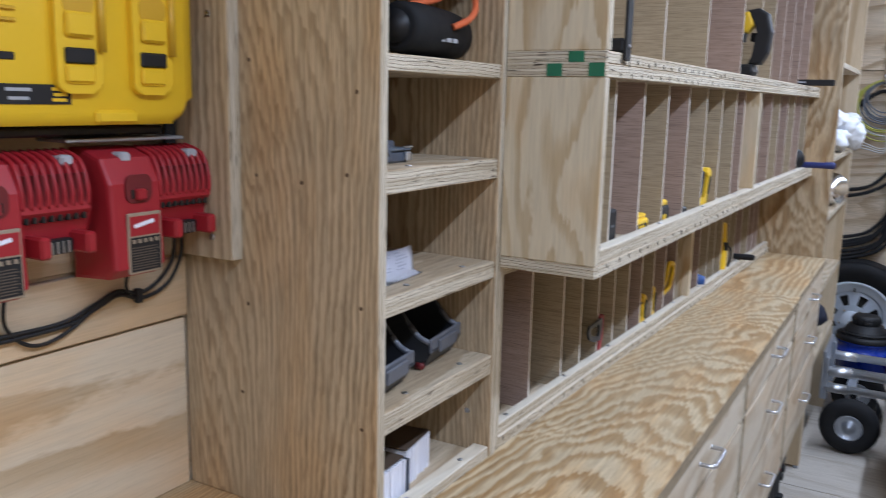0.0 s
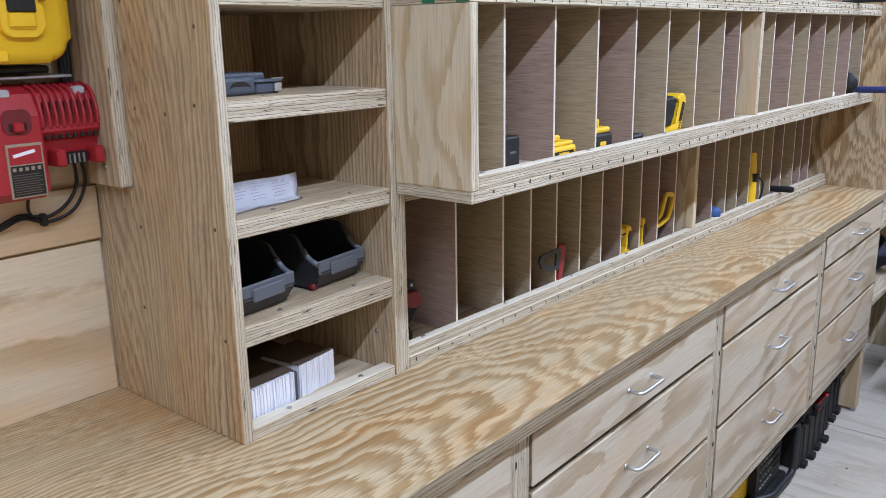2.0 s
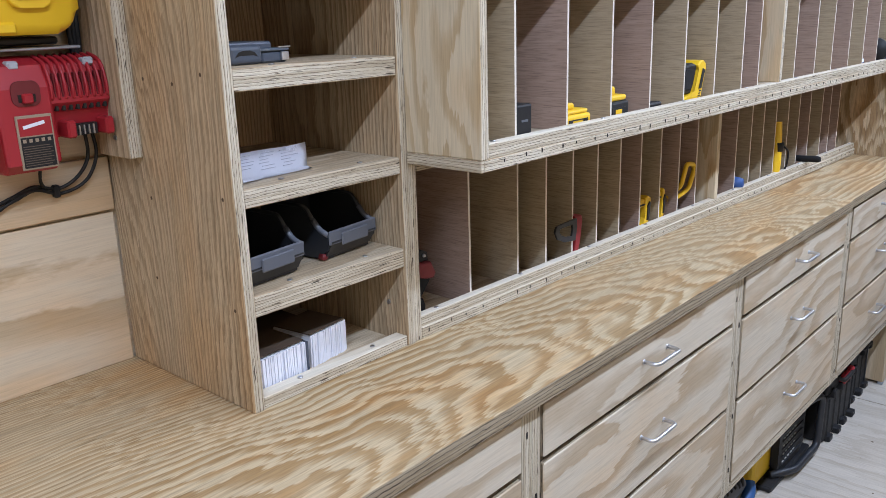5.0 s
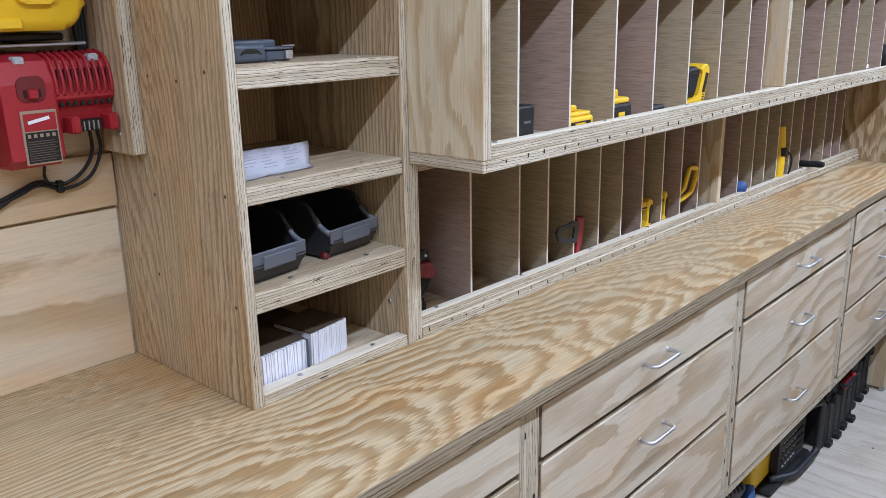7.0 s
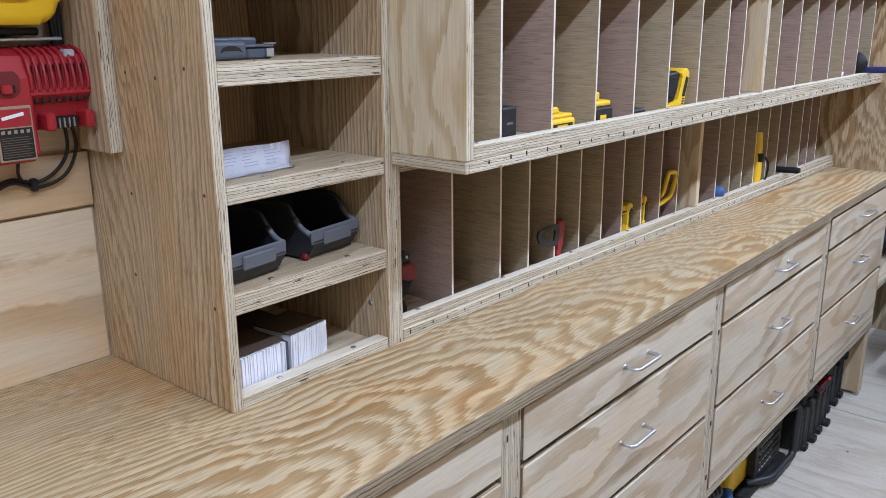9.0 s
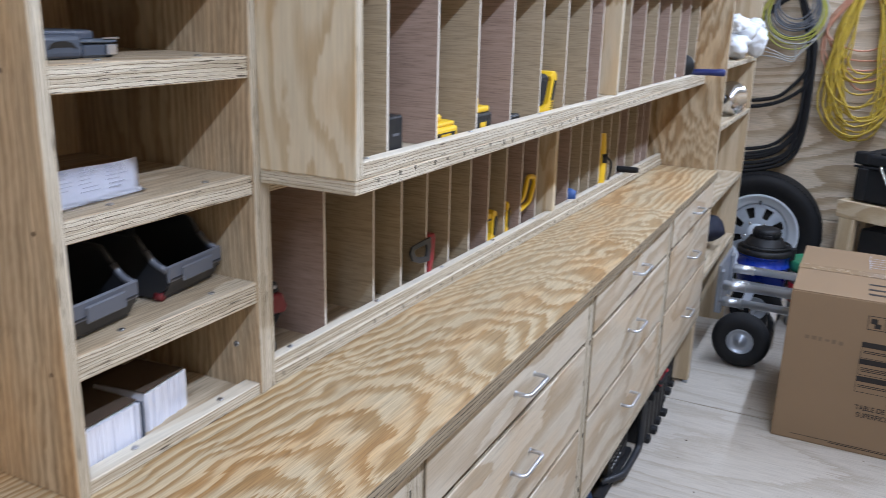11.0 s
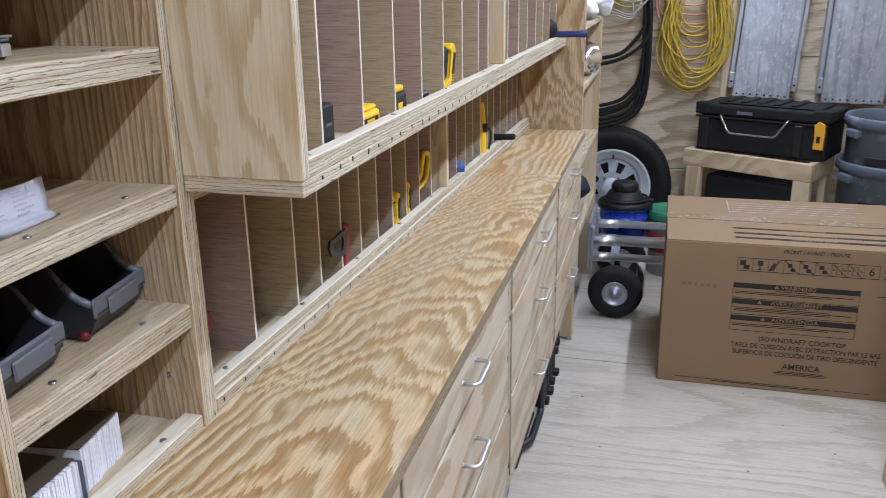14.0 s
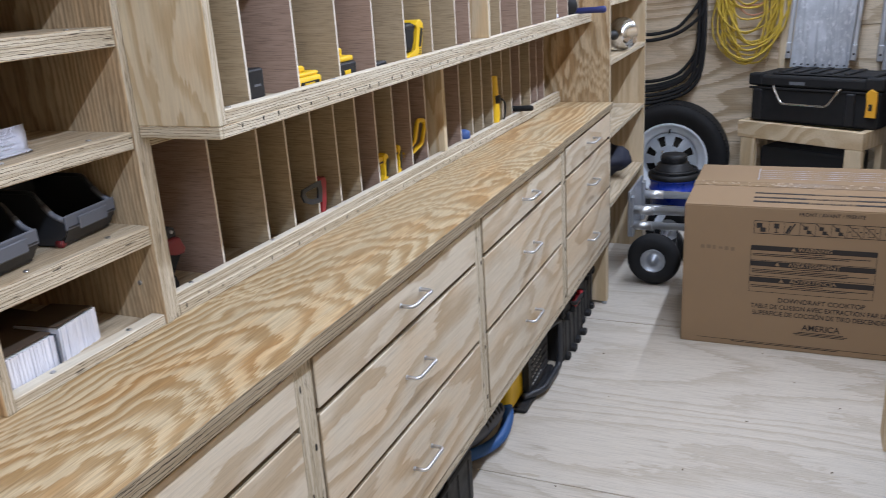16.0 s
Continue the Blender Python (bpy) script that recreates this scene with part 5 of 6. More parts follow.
part("cord", tubed(spline([(-0.61, 2.907, LF + 0.11), (-0.600, 2.937, LF + 0.085), (-0.604, 2.942, LF + 0.04), (-0.61, 2.927, LF + 0.015)]), 0.0035, 8), BLACK, ct)
gh = thing("rubber_mallet", -0.60, 3.110, TOP + 0.043, "tool with a black rubber grip lying across the lip", "tool")
part("grip", tubed([(-0.70, 3.110, TOP + 0.054), (-0.60, 3.110, TOP + 0.054), (-0.545, 3.110, TOP + 0.056), (-0.536, 3.110, TOP + 0.056)], 0.011, 14, rr=[0.009, 0.0105, 0.011, 0.008]), BLACK_S, gh)
dk = thing("dark_wedge", -0.70, 3.30, LF, "small dark wedge hanging in a pigeonhole", "tool")
part("wedge", boxed(-0.68, -0.64, 3.300, 3.335, LF + 0.0, LF + 0.135, bev=0.006), BLACK, dk)
bh = thing("file_handle", -0.40, 3.420, PTOP + 0.044, "tool with a navy blue rubber grip jutting out over the lip", "tool")
part("grip", tubed([(-0.52, 3.420, PTOP + 0.053), (-0.41, 3.420, PTOP + 0.054), (-0.35, 3.420, PTOP + 0.055), (-0.316, 3.420, PTOP + 0.056), (-0.308, 3.420, PTOP + 0.056)], 0.010, 14, rr=[0.009, 0.0115, 0.0115, 0.0135, 0.009]), BLUE_D, bh)
rb = thing("round_sander", -0.47, 3.45, UF, "dark round sanding pad standing in a pigeonhole", "tool")
part("pad", moved(lathe([(0.0, 0.0), (0.040, 0.0), (0.042, 0.010), (0.036, 0.030), (0.0, 0.034)], 20), pose(-0.455, 3.385, UF + 0.0425, -90, 0, 0)), BLACK, rb)

ks = thing("putty_knife", -0.45, 2.748, UF, "small yellow handled knife leaning in a pigeonhole", "tool")
part("blade", boxed(-0.452, -0.450, 2.737, 2.754, UF, UF + 0.045), STEEL, ks)
part("handle", tubed(spline([(-0.451, 2.745, UF + 0.045), (-0.451, 2.746, UF + 0.07), (-0.451, 2.747, UF + 0.10)]), 0.010, 12), YELLOW, ks)
sb = thing("small_box", -0.44, 3.202, UF, "small white and blue cardboard box in a pigeonhole", "box")
part("carton", boxed(-0.475, -0.440, 3.186, 3.220, UF, UF + 0.024, bev=0.001), PAPER, sb)
part("stripe", boxed(-0.4398, -0.4392, 3.188, 3.218, UF + 0.006, UF + 0.013), BLUE_D, sb)

clamp = thing("bar_clamp", -0.40, 1.27, 1.575, "black steel bar hanging over the shelf edge", "clamp")
part("bar", boxed(-0.4085, -0.4035, 1.256, 1.280, 1.578, 1.86, bev=0.001), BLACK, clamp)
part("jaw", boxed(-0.45, -0.4086, 1.254, 1.282, 1.5905, 1.612, bev=0.003), BLACK, clamp)
part("rivet", moved(lathe([(0.0, 0.0), (0.0035, 0.0), (0.003, 0.0015), (0.0, 0.002)], 10), pose(-0.4035, 1.268, 1.600, 0, 90, 0)), SCREW, clamp)
drill = thing("cordless_drill", -0.44, 2.36, 1.590, "yellow and black cordless drill standing on its battery", "power tool")


def drill_part(name, outline_, y0, y1, mat, bev):
    """A moulded part of the drill: an outline of (reach, height) raised along y."""
    bm = prism([(-0.375 + (a_ - 0.18) * 0.75, 1.5904 + b_ * 0.84) for a_, b_ in outline_], y0, y1, bev)
    moved(bm, Matrix(((1, 0, 0, 0), (0, 0, 1, 0), (0, 1, 0, 0), (0, 0, 0, 1))))
    bmesh.ops.recalc_face_normals(bm, faces=bm.faces)
    return part(name, bm, mat, drill)


drill_part("battery", [(0.0, 0.0), (0.128, 0.0), (0.134, 0.012), (0.128, 0.034), (0.004, 0.036), (-0.004, 0.02)], 2.258, 2.330, BLACK, 0.006)
drill_part("grip", [(0.107, 0.0345), (0.150, 0.0345), (0.172, 0.07), (0.180, 0.13), (0.164, 0.185), (0.134, 0.202), (0.096, 0.196), (0.100, 0.180), (0.126, 0.170), (0.140, 0.13), (0.132, 0.08)], 2.272, 2.316, BLACK, 0.006)
drill_part("head", [(0.026, 0.122), (0.100, 0.130), (0.120, 0.152), (0.104, 0.192), (0.032, 0.188), (0.020, 0.158)], 2.268, 2.320, YELLOW, 0.006)
drill_part("collar", [(0.040, 0.100), (0.090, 0.104), (0.094, 0.128), (0.044, 0.120)], 2.276, 2.312, BLACK, 0.004)
drill_part("trigger", [(0.108, 0.105), (0.128, 0.100), (0.134, 0.128), (0.110, 0.130)], 2.286, 2.302, BLACK_S, 0.002)
drill_part("chuck", [(0.0, 0.140), (0.0195, 0.136), (0.0195, 0.178), (0.0, 0.174)], 2.278, 2.310, BLACK, 0.004)
lv = thing("torpedo_level", -0.40, 3.28, 1.590, "small black box level lying over the shelf edge", "spirit level")
part("body", boxed(-0.47, -0.325, 3.270, 3.300, 1.5905, 1.612, bev=0.003), BLACK, lv)
part("text_bar", boxed(-0.455, -0.42, 3.2696, 3.2702, 1.600, 1.605), GREY_TXT, lv)


# the pigeonholes stand slightly askew to the bench, with all that lies in them
def askew(things_, turn, x, y):
    m = Matrix.Translation((x, y, 0)) @ Matrix.Rotation(-turn, 4, "Z") @ Matrix.Translation((-x, -y, 0))
    for ob in things_:
        ob.matrix_basis = m @ ob.matrix_basis


ct.matrix_basis = Matrix.Translation((0.014, 0.010, 0)) @ ct.matrix_basis
rd.matrix_basis = Matrix.Translation((-0.014, -0.004, 0)) @ rd.matrix_basis
askew([rack, rd, saw, bt, level, ct, gh, dk] + looped, 0.024, PX, 1.2)
askew([upper, blk, flat, ny, ks, sb, bh, rb, clamp, drill, lv] + packs, 0.011, UX, 1.2)

# ---------------------------------------------------------------- things on the end shelves
board("shelf", X_L + 0.001, EX - 0.001, EY + 0.0195, 4.4615, 1.300, 1.320, "z", SHELF, bay)


def lump(x, y, z, r, seed, squash=0.8, sub=3, crumple=0.0):
    bm = bmesh.new()
    bmesh.ops.create_icosphere(bm, subdivisions=sub, radius=r)
    for v in bm.verts:
        n = noise.noise(v.co * (2.2 / r) * 0.5 + Vector((seed, seed * 2.1, 0)))
        n2 = noise.noise(v.co * (6.0 / r) * 0.5 + Vector((seed * 3, 0, seed)))
        n3 = abs(noise.noise(v.co * (5.0 / r) + Vector((seed, 0, seed * 5))))
        v.co *= 1 + 0.45 * n + 0.18 * n2 - crumple * n3
        v.co.z *= squash
    zmin = min(v.co.z for v in bm.verts)
    moved(bm, Matrix.Translation((x, y, z - zmin)))
    return smooth(bm)


rags = thing("rags", -0.33, 4.1, 1.32, "crumpled white cotton rags piled on a shelf edge", "rags")
for i, (x, y, z, r) in enumerate(((-0.345, 4.02, 1.3205, 0.062), (-0.315, 4.24, 1.3205, 0.075), (-0.335, 4.10, 1.39, 0.060), (-0.320, 4.32, 1.40, 0.055), (-0.36, 4.0, 1.43, 0.045))):
    part("rag", lump(x, y, z, r, i * 1.7 + 0.3, 0.8, 4, 0.16), RAG, rags)
dome = thing("clamp_lamp", -0.41, 4.0, 1.08, "shiny aluminium reflector of a clamp lamp on a shelf", "work lamp")
part("reflector", moved(lathe([(0.022, -0.075), (0.050, -0.062), (0.066, -0.03), (0.070, 0.0), (0.074, 0.002), (0.074, 0.005), (0.068, 0.004), (0.060, -0.03), (0.045, -0.058), (0.0, -0.07)], 32), pose(-0.345, 4.06, 1.1545, -90, 0, -18)), CHROME, dome)
part("socket", moved(lathe([(0.0, -0.13), (0.018, -0.13), (0.020, -0.09), (0.022, -0.072)], 16), pose(-0.345, 4.06, 1.1545, -90, 0, -18)), BLACK, dome)
bag = thing("dark_bag", -0.40, 4.15, 0.462, "dark navy bag slumped on a low shelf", "bag")
part("bag", lump(-0.44, 4.12, 0.4622, 0.105, 4.4, 0.72), solid("dark_navy_fabric", (0.008, 0.011, 0.028), 0.7, var=0.3), bag)
bb = thing("blue_gloves", -0.37, 3.85, 1.690, "bright blue gloves heaped on a high shelf", "gloves")
part("glove", lump(-0.40, 3.85, 1.6902, 0.055, 2.2, 0.8), solid("blue_nitrile", (0.02, 0.10, 0.62), 0.45), bb)

# ---------------------------------------------------------------- under the bench
def ribbed_crate(y0, y1, x1, h, label, n=7):
    c = thing("tool_case", -0.6, (y0 + y1) / 2, 0, label, "tool case", "cases under the bench")
    part("body", boxed(-0.86, x1 - 0.007, y0, y1, 0.0, h * 0.68, bev=0.012, seg=2), BLACK, c)
    part("lid", boxed(-0.86, x1 - 0.004, y0 - 0.004, y1 + 0.004, h * 0.70, h, bev=0.010, seg=2), BLACK, c)
    for i in range(n):
        y = y0 + (y1 - y0) * (i + 0.5) / n
        part("rib", boxed(x1 - 0.022, x1 - 0.003, y - 0.006, y + 0.006, 0.01 + 0.004 * (i % 2), h * 0.62, bev=0.004), BLACK, c)
    part("handle", tubed(bend([(x1 - 0.016, y0 + (y1 - y0) * 0.3, h * 0.86), (x1 + 0.014, y0 + (y1 - y0) * 0.32, h * 0.80), (x1 + 0.014, y0 + (y1 - y0) * 0.68, h * 0.80), (x1 - 0.016, y0 + (y1 - y0) * 0.7, h * 0.86)], 0.02), 0.008, 8), BLACK, c)
    return c


def toothed(c, y0, y1, x1, h, n):
    """Moulded ribs, feet and corner blocks that give the case its uneven outline."""
    for i in range(n):
        y = y0 + (y1 - y0) * (i + 0.5) / n
        part("foot", boxed(x1 - 0.05, x1 + 0.005 * (i % 2), y - 0.018, y + 0.016, 0.0, 0.024, bev=0.004), BLACK, c)
        part("corner_block", boxed(x1 - 0.03, x1 + 0.001, y - 0.014, y + 0.014, h * 0.64, h * 0.76, bev=0.004), BLACK, c)


c1 = ribbed_crate(2.975, 3.30, -0.345, 0.262, "black ribbed tool case with a red latch under the bench", 5)
toothed(c1, 2.98, 3.30, -0.335, 0.262, 4)
part("latch", boxed(-0.352, -0.330, 3.09, 3.17, 0.188, 0.218, bev=0.005), RED, c1, "red plastic latch")
part("latch_tab", boxed(-0.350, -0.328, 3.172, 3.20, 0.195, 0.225, bev=0.005), RED, c1)
c3 = ribbed_crate(3.325, 3.585, -0.372, 0.262, "black tool case standing at the bench end", 4)
toothed(c3, 3.33, 3.585, -0.362, 0.262, 3)
c2 = ribbed_crate(1.35, 2.06, -0.37, 0.25, "black ribbed tool case pushed under the bench", 9)
part("plate", boxed(-0.378, -0.366, 1.62, 1.86, 0.05, 0.14, bev=0.006), ALU, c2, "scuffed silver plate")
ribbed_crate(0.35, 1.28, -0.37, 0.24, "black ribbed tool case pushed under the bench", 11)
vc = thing("shop_heater", -0.5, 2.8, 0, "yellow and black machine with a slatted front under the bench", "machine")
part("body", boxed(-0.84, -0.415, 2.52, 2.90, 0.02, 0.265, bev=0.02, seg=3), YELLOW, vc)
part("front_panel", moved(prism(rounded(0.235, 0.225, 0.025, 5), 0.0, 0.026, 0.005), Matrix(((0, 0, 1, -0.412), (1, 0, 0, 2.755), (0, 1, 0, 0.140), (0, 0, 0, 1)))), BLACK, vc)
part("bumper", tubed(bend([(-0.405, 2.62, 0.030), (-0.352, 2.70, 0.030), (-0.350, 2.905, 0.030), (-0.350, 2.915, 0.215), (-0.362, 2.84, 0.222), (-0.385, 2.66, 0.225)], 0.03, 6), 0.0125, 10), GREY_BIN, vc)
part("base_tray", boxed(-0.80, -0.375, 2.56, 2.92, 0.0, 0.0198, bev=0.006), BLACK, vc)
for i in range(6):
    for j in range(5):
        part("grille_tooth", boxed(-0.3862, -0.3835, 2.672 + j * 0.024, 2.684 + j * 0.024, 0.058 + i * 0.028 + 0.001 * j, 0.0615 + i * 0.028 + 0.001 * j), CORD_W, vc)
    part("grille_slat", boxed(-0.3862, -0.382, 2.664, 2.85, 0.051 + i * 0.028, 0.055 + i * 0.028, bev=0.001), GREY_BIN, vc)
hs = thing("blue_hose", -0.44, 2.3, 0, "short blue and black hose end pushed under the bench", "hose")
part("cuff", tubed(spline([(-0.53, 2.20, 0.050), (-0.46, 2.27, 0.070), (-0.428, 2.35, 0.095), (-0.425, 2.40, 0.110)]), 0.030, 14, rr=None), GREY_LIP, hs)
part("hose_end", tubed(spline([(-0.47, 2.20, 0.030), (-0.415, 2.27, 0.034), (-0.388, 2.34, 0.045), (-0.388, 2.405, 0.075), (-0.40, 2.43, 0.10)]), 0.019, 14), solid("hose_blue", (0.02, 0.085, 0.25), 0.5), hs, "blue plastic hose end")
for k in range(6):
    part("ring", moved(lathe([(0.030, -0.004), (0.0365, -0.004), (0.0365, 0.004), (0.030, 0.004), (0.030, -0.004)], 16), pose(-0.43 - 0.004 * k, 2.385 - 0.016 * k, 0.116 - 0.006 * k, 90, 0, -12)), BLACK, hs)

# ---------------------------------------------------------------- cardboard box
BX0, BX1, BY0, BY1, BH = 0.045, 1.025, 3.309, 3.968, 0.574
carton = thing("cardboard_box", (BX0 + BX1) / 2, 3.6, 0, "large brown cardboard appliance box standing on the floor", "cardboard box")
part("body", boxed(BX0, BX1, BY0, BY1, 0.0005, BH - 0.004, bev=0.003, seg=2), CARD, carton)
part("flap", boxed(BX0 + 0.001, BX1 - 0.001, BY0 + 0.002, (BY0 + BY1) / 2 - 0.002, BH - 0.0038, BH, bev=0.001), CARD, carton)
part("flap", boxed(BX0 + 0.001, BX1 - 0.001, (BY0 + BY1) / 2 + 0.002, BY1 - 0.002, BH - 0.0038, BH + 0.001, bev=0.001), CARD, carton)
part("packing_tape", boxed(BX0 - 0.001, BX1 + 0.001, (BY0 + BY1) / 2 - 0.036, (BY0 + BY1) / 2 + 0.036, BH + 0.0013, BH + 0.0018), TAPE_CLEAR, carton, "clear packing tape")
part("packing_tape", boxed(BX0 - 0.0012, BX0 - 0.0006, (BY0 + BY1) / 2 - 0.036, (BY0 + BY1) / 2 + 0.036, BH - 0.08, BH + 0.0012), TAPE_CLEAR, carton)


def on_front(x, z):
    return pose(x, BY0 - 0.0006, z, 90, 0, 0)


def bar(x0, x1, z0, z1, mat=INK, d=0.0005):
    return part("print_bar", boxed(x0, x1, BY0 - d - 0.0003, BY0 - 0.0003, z0, z1), mat, carton)


def outline(x0, x1, z0, z1, t=0.0022):
    bar(x0, x1, z0, z0 + t), bar(x0, x1, z1 - t, z1), bar(x0, x0 + t, z0, z1), bar(x1 - t, x1, z0, z1)


words("FRONT / AVANT / FRENTE", 0.019, on_front(0.560, 0.551), INK, carton, stretch_x=0.98)
outline(0.298, 0.772, 0.470, 0.521)
for i in range(1, 9):
    bar(0.298 + i * 0.0527, 0.2995 + i * 0.0527, 0.470, 0.521)


def glyph(cx, kind):
    z = 0.4955
    if kind == "block":
        bar(cx - 0.017, cx + 0.003, z - 0.003, z + 0.016), bar(cx - 0.004, cx + 0.016, z - 0.018, z - 0.001)
    elif kind == "glass":
        bar(cx - 0.009, cx + 0.009, z - 0.002, z + 0.017), bar(cx - 0.0015, cx + 0.0015, z - 0.016, z - 0.002), bar(cx - 0.008, cx + 0.008, z - 0.019, z - 0.016)
    elif kind == "truck":
        part("print_bar", moved(boxed(-0.0025, 0.0025, -0.0005, 0, -0.022, 0.022), Matrix.Translation((cx, BY0 - 0.0003, z)) @ pose(0, 0, 0, 0, 28, 0)), INK, carton)
        part("print_bar", moved(boxed(-0.004, 0.004, -0.0005, 0, -0.020, 0.014), Matrix.Translation((cx - 0.010, BY0 - 0.0003, z - 0.002)) @ pose(0, 0, 0, 0, 28, 0)), INK, carton)
    elif kind == "no":
        bar(cx - 0.013, cx + 0.002, z - 0.002, z + 0.012), bar(cx - 0.002, cx + 0.013, z - 0.017, z - 0.004)
        part("print_bar", moved(boxed(-0.0012, 0.0012, -0.0007, 0, -0.034, 0.034), Matrix.Translation((cx, BY0 - 0.0003, z)) @ pose(0, 0, 0, 0, -46, 0)), INK, carton)
    elif kind == "squeeze":
        outline(cx - 0.010, cx + 0.010, z - 0.017, z + 0.015, 0.0016)
        bar(cx - 0.022, cx - 0.014, z - 0.002, z + 0.002), bar(cx + 0.014, cx + 0.022, z - 0.002, z + 0.002)
        part("print_bar", moved(boxed(-0.0012, 0.0012, -0.0007, 0, -0.034, 0.034), Matrix.Translation((cx, BY0 - 0.0003, z)) @ pose(0, 0, 0, 0, -46, 0)), INK, carton)


for i, kind in enumerate(("block", "glass", "truck", "no", "no", "no", "squeeze", "squeeze")):
    glyph(0.298 + 0.0263 + i * 0.0527, kind)
words("6", 0.040, on_front(0.298 + 0.0263 + 8 * 0.0527, 0.4955), INK, carton)
for x in (0.797, 0.820):
    bar(x - 0.0025, x + 0.0025, 0.478, 0.508)
    words("^", 0.045, on_front(x, 0.500), INK, carton)
bar(0.786, 0.831, 0.472, 0.4745)
for zt, word, lines in ((0.4235, "WARNING", 2), (0.361, "AVERTISSEMENT", 3), (0.296, "ADVERTENCIA", 2)):
    bar(0.292, 0.720, zt - 0.019, zt)
    words(word, 0.021, pose(0.515, BY0 - 0.0012, zt - 0.0098, 90, 0, 0), CARD, carton, stretch_x=1.15)
    words("\u25b2", 0.018, pose(0.515 - 0.0088 * len(word) - 0.012, BY0 - 0.0012, zt - 0.0098, 90, 0, 0), CARD, carton)
    outline(0.292, 0.720, zt - 0.060, zt - 0.018, 0.0016)
    bar(0.44, 0.55, zt - 0.0265, zt - 0.0235)
    for k in range(lines):
        bar(0.300, 0.70 - 0.07 * ((k + lines) % 2), zt - 0.0345 - 0.0062 * k, zt - 0.0318 - 0.0062 * k)
words("DOWNDRAFT COOKTOP", 0.0255, on_front(0.548, 0.2065), INK, carton, stretch_x=1.0)
words("TABLE DE CUISSON AVEC EXTRACTION PAR LE BAS", 0.0255, on_front(0.560, 0.178), INK, carton, stretch_x=0.86)
words("SUPERFICIE DE COCCI\u00d3N DE TIRO DESCENDENTE", 0.0255, on_front(0.560, 0.150), INK, carton, stretch_x=0.86)
words("AMERICA", 0.033, on_front(0.556, 0.103), INK, carton, stretch_x=0.95)
bar(0.475, 0.635, 0.0825, 0.0848), bar(0.462, 0.648, 0.0765, 0.079), bar(0.470, 0.640, 0.071, 0.073)
bar(0.11, 0.80, 0.0235, 0.0252), bar(0.24, 0.62, 0.0175, 0.0200)
bar(0.775, 0.845, 0.405, 0.4075)
for y0, y1 in ((3.372, 3.392), (3.432, 3.450), (3.498, 3.514)):
    part("print_bar", boxed(0.288, 0.826, y0, y1, BH + 0.0004, BH + 0.0009), INK, carton)
for k, (word, y) in enumerate((("ADVERTENCIA", 3.382), ("AVERTISSEMENT", 3.441), ("WARNING", 3.506))):
    words(word, 0.020, pose(0.56, y, BH + 0.0012, 0, 0, 0), CARD, carton, stretch_x=1.2)
for k in range(5):
    part("print_bar", boxed(0.288, 0.80 - 0.05 * (k % 2), 3.74 + 0.035 * k, 3.7425 + 0.035 * k, BH + 0.0014, BH + 0.0018), PRINT, carton)
part("crease", boxed(0.288, 0.290, 3.71, 3.92, BH + 0.0014, BH + 0.0018), PRINT, carton)
smudge = bmesh.new()
rs = random.Random(5)
for k in range(6):
    x = 0.11 + 0.022 * k
    box(smudge, x, x + 0.010 + 0.006 * rs.random(), BY0 - 0.0007, BY0 - 0.0003, 0.395 + 0.006 * rs.random(), 0.408 + 0.006 * rs.random())
part("faded_print", smudge, CARD_IN, carton)

# ---------------------------------------------------------------- hand truck, buckets, spare wheel
truck = thing("hand_truck", 0.0, 4.0, 0, "aluminium hand truck lying behind the box on fat black tyres", "hand truck")
for y in (4.005, 4.30):
    for z, x0 in ((0.332, -0.262), (0.256, -0.272)):
        part("rail", tubed([(x0, y, z), (0.95, y, z + 0.004)], 0.019, 16), ALU_RAIL, truck)
        part("socket", tubed([(x0 - 0.012, y, z), (x0 + 0.085, y, z)], 0.0225, 16), ALU_RAIL, truck)
    part("upright", boxed(-0.285, -0.270, y - 0.022, y + 0.022, 0.20, 0.40, bev=0.003), ALU, truck)
part("toe_plate", boxed(-0.299, -0.2855, 3.985, 4.325, 0.20, 0.425, bev=0.003), ALU, truck)
part("cross_bar", boxed(-0.20, -0.16, 4.006, 4.30, 0.228, 0.236, bev=0.002), ALU, truck)
part("axle", tubed([(-0.159, 3.86, 0.126), (-0.159, 4.40, 0.126)], 0.010, 12), STEEL, truck)
part("bracket", boxed(-0.07, -0.03, 3.99, 4.02, 0.07, 0.27, bev=0.003), CHROME, truck)
part("bracket", boxed(-0.175, -0.145, 3.99, 4.02, 0.12, 0.27, bev=0.003), CHROME, truck)
WHEEL = [(0.055, -0.034), (0.066, -0.040), (0.090, -0.041), (0.110, -0.034), (0.121, -0.018), (0.1245, 0.0), (0.121, 0.018), (0.110, 0.034), (0.090, 0.041), (0.066, 0.040), (0.055, 0.034), (0.055, -0.034)]
HUB = [(0.0, -0.046), (0.010, -0.046), (0.012, -0.038), (0.022, -0.036), (0.024, -0.026), (0.040, -0.018), (0.052, -0.034), (0.057, -0.037), (0.058, -0.028), (0.054, 0.0), (0.0, 0.0)]
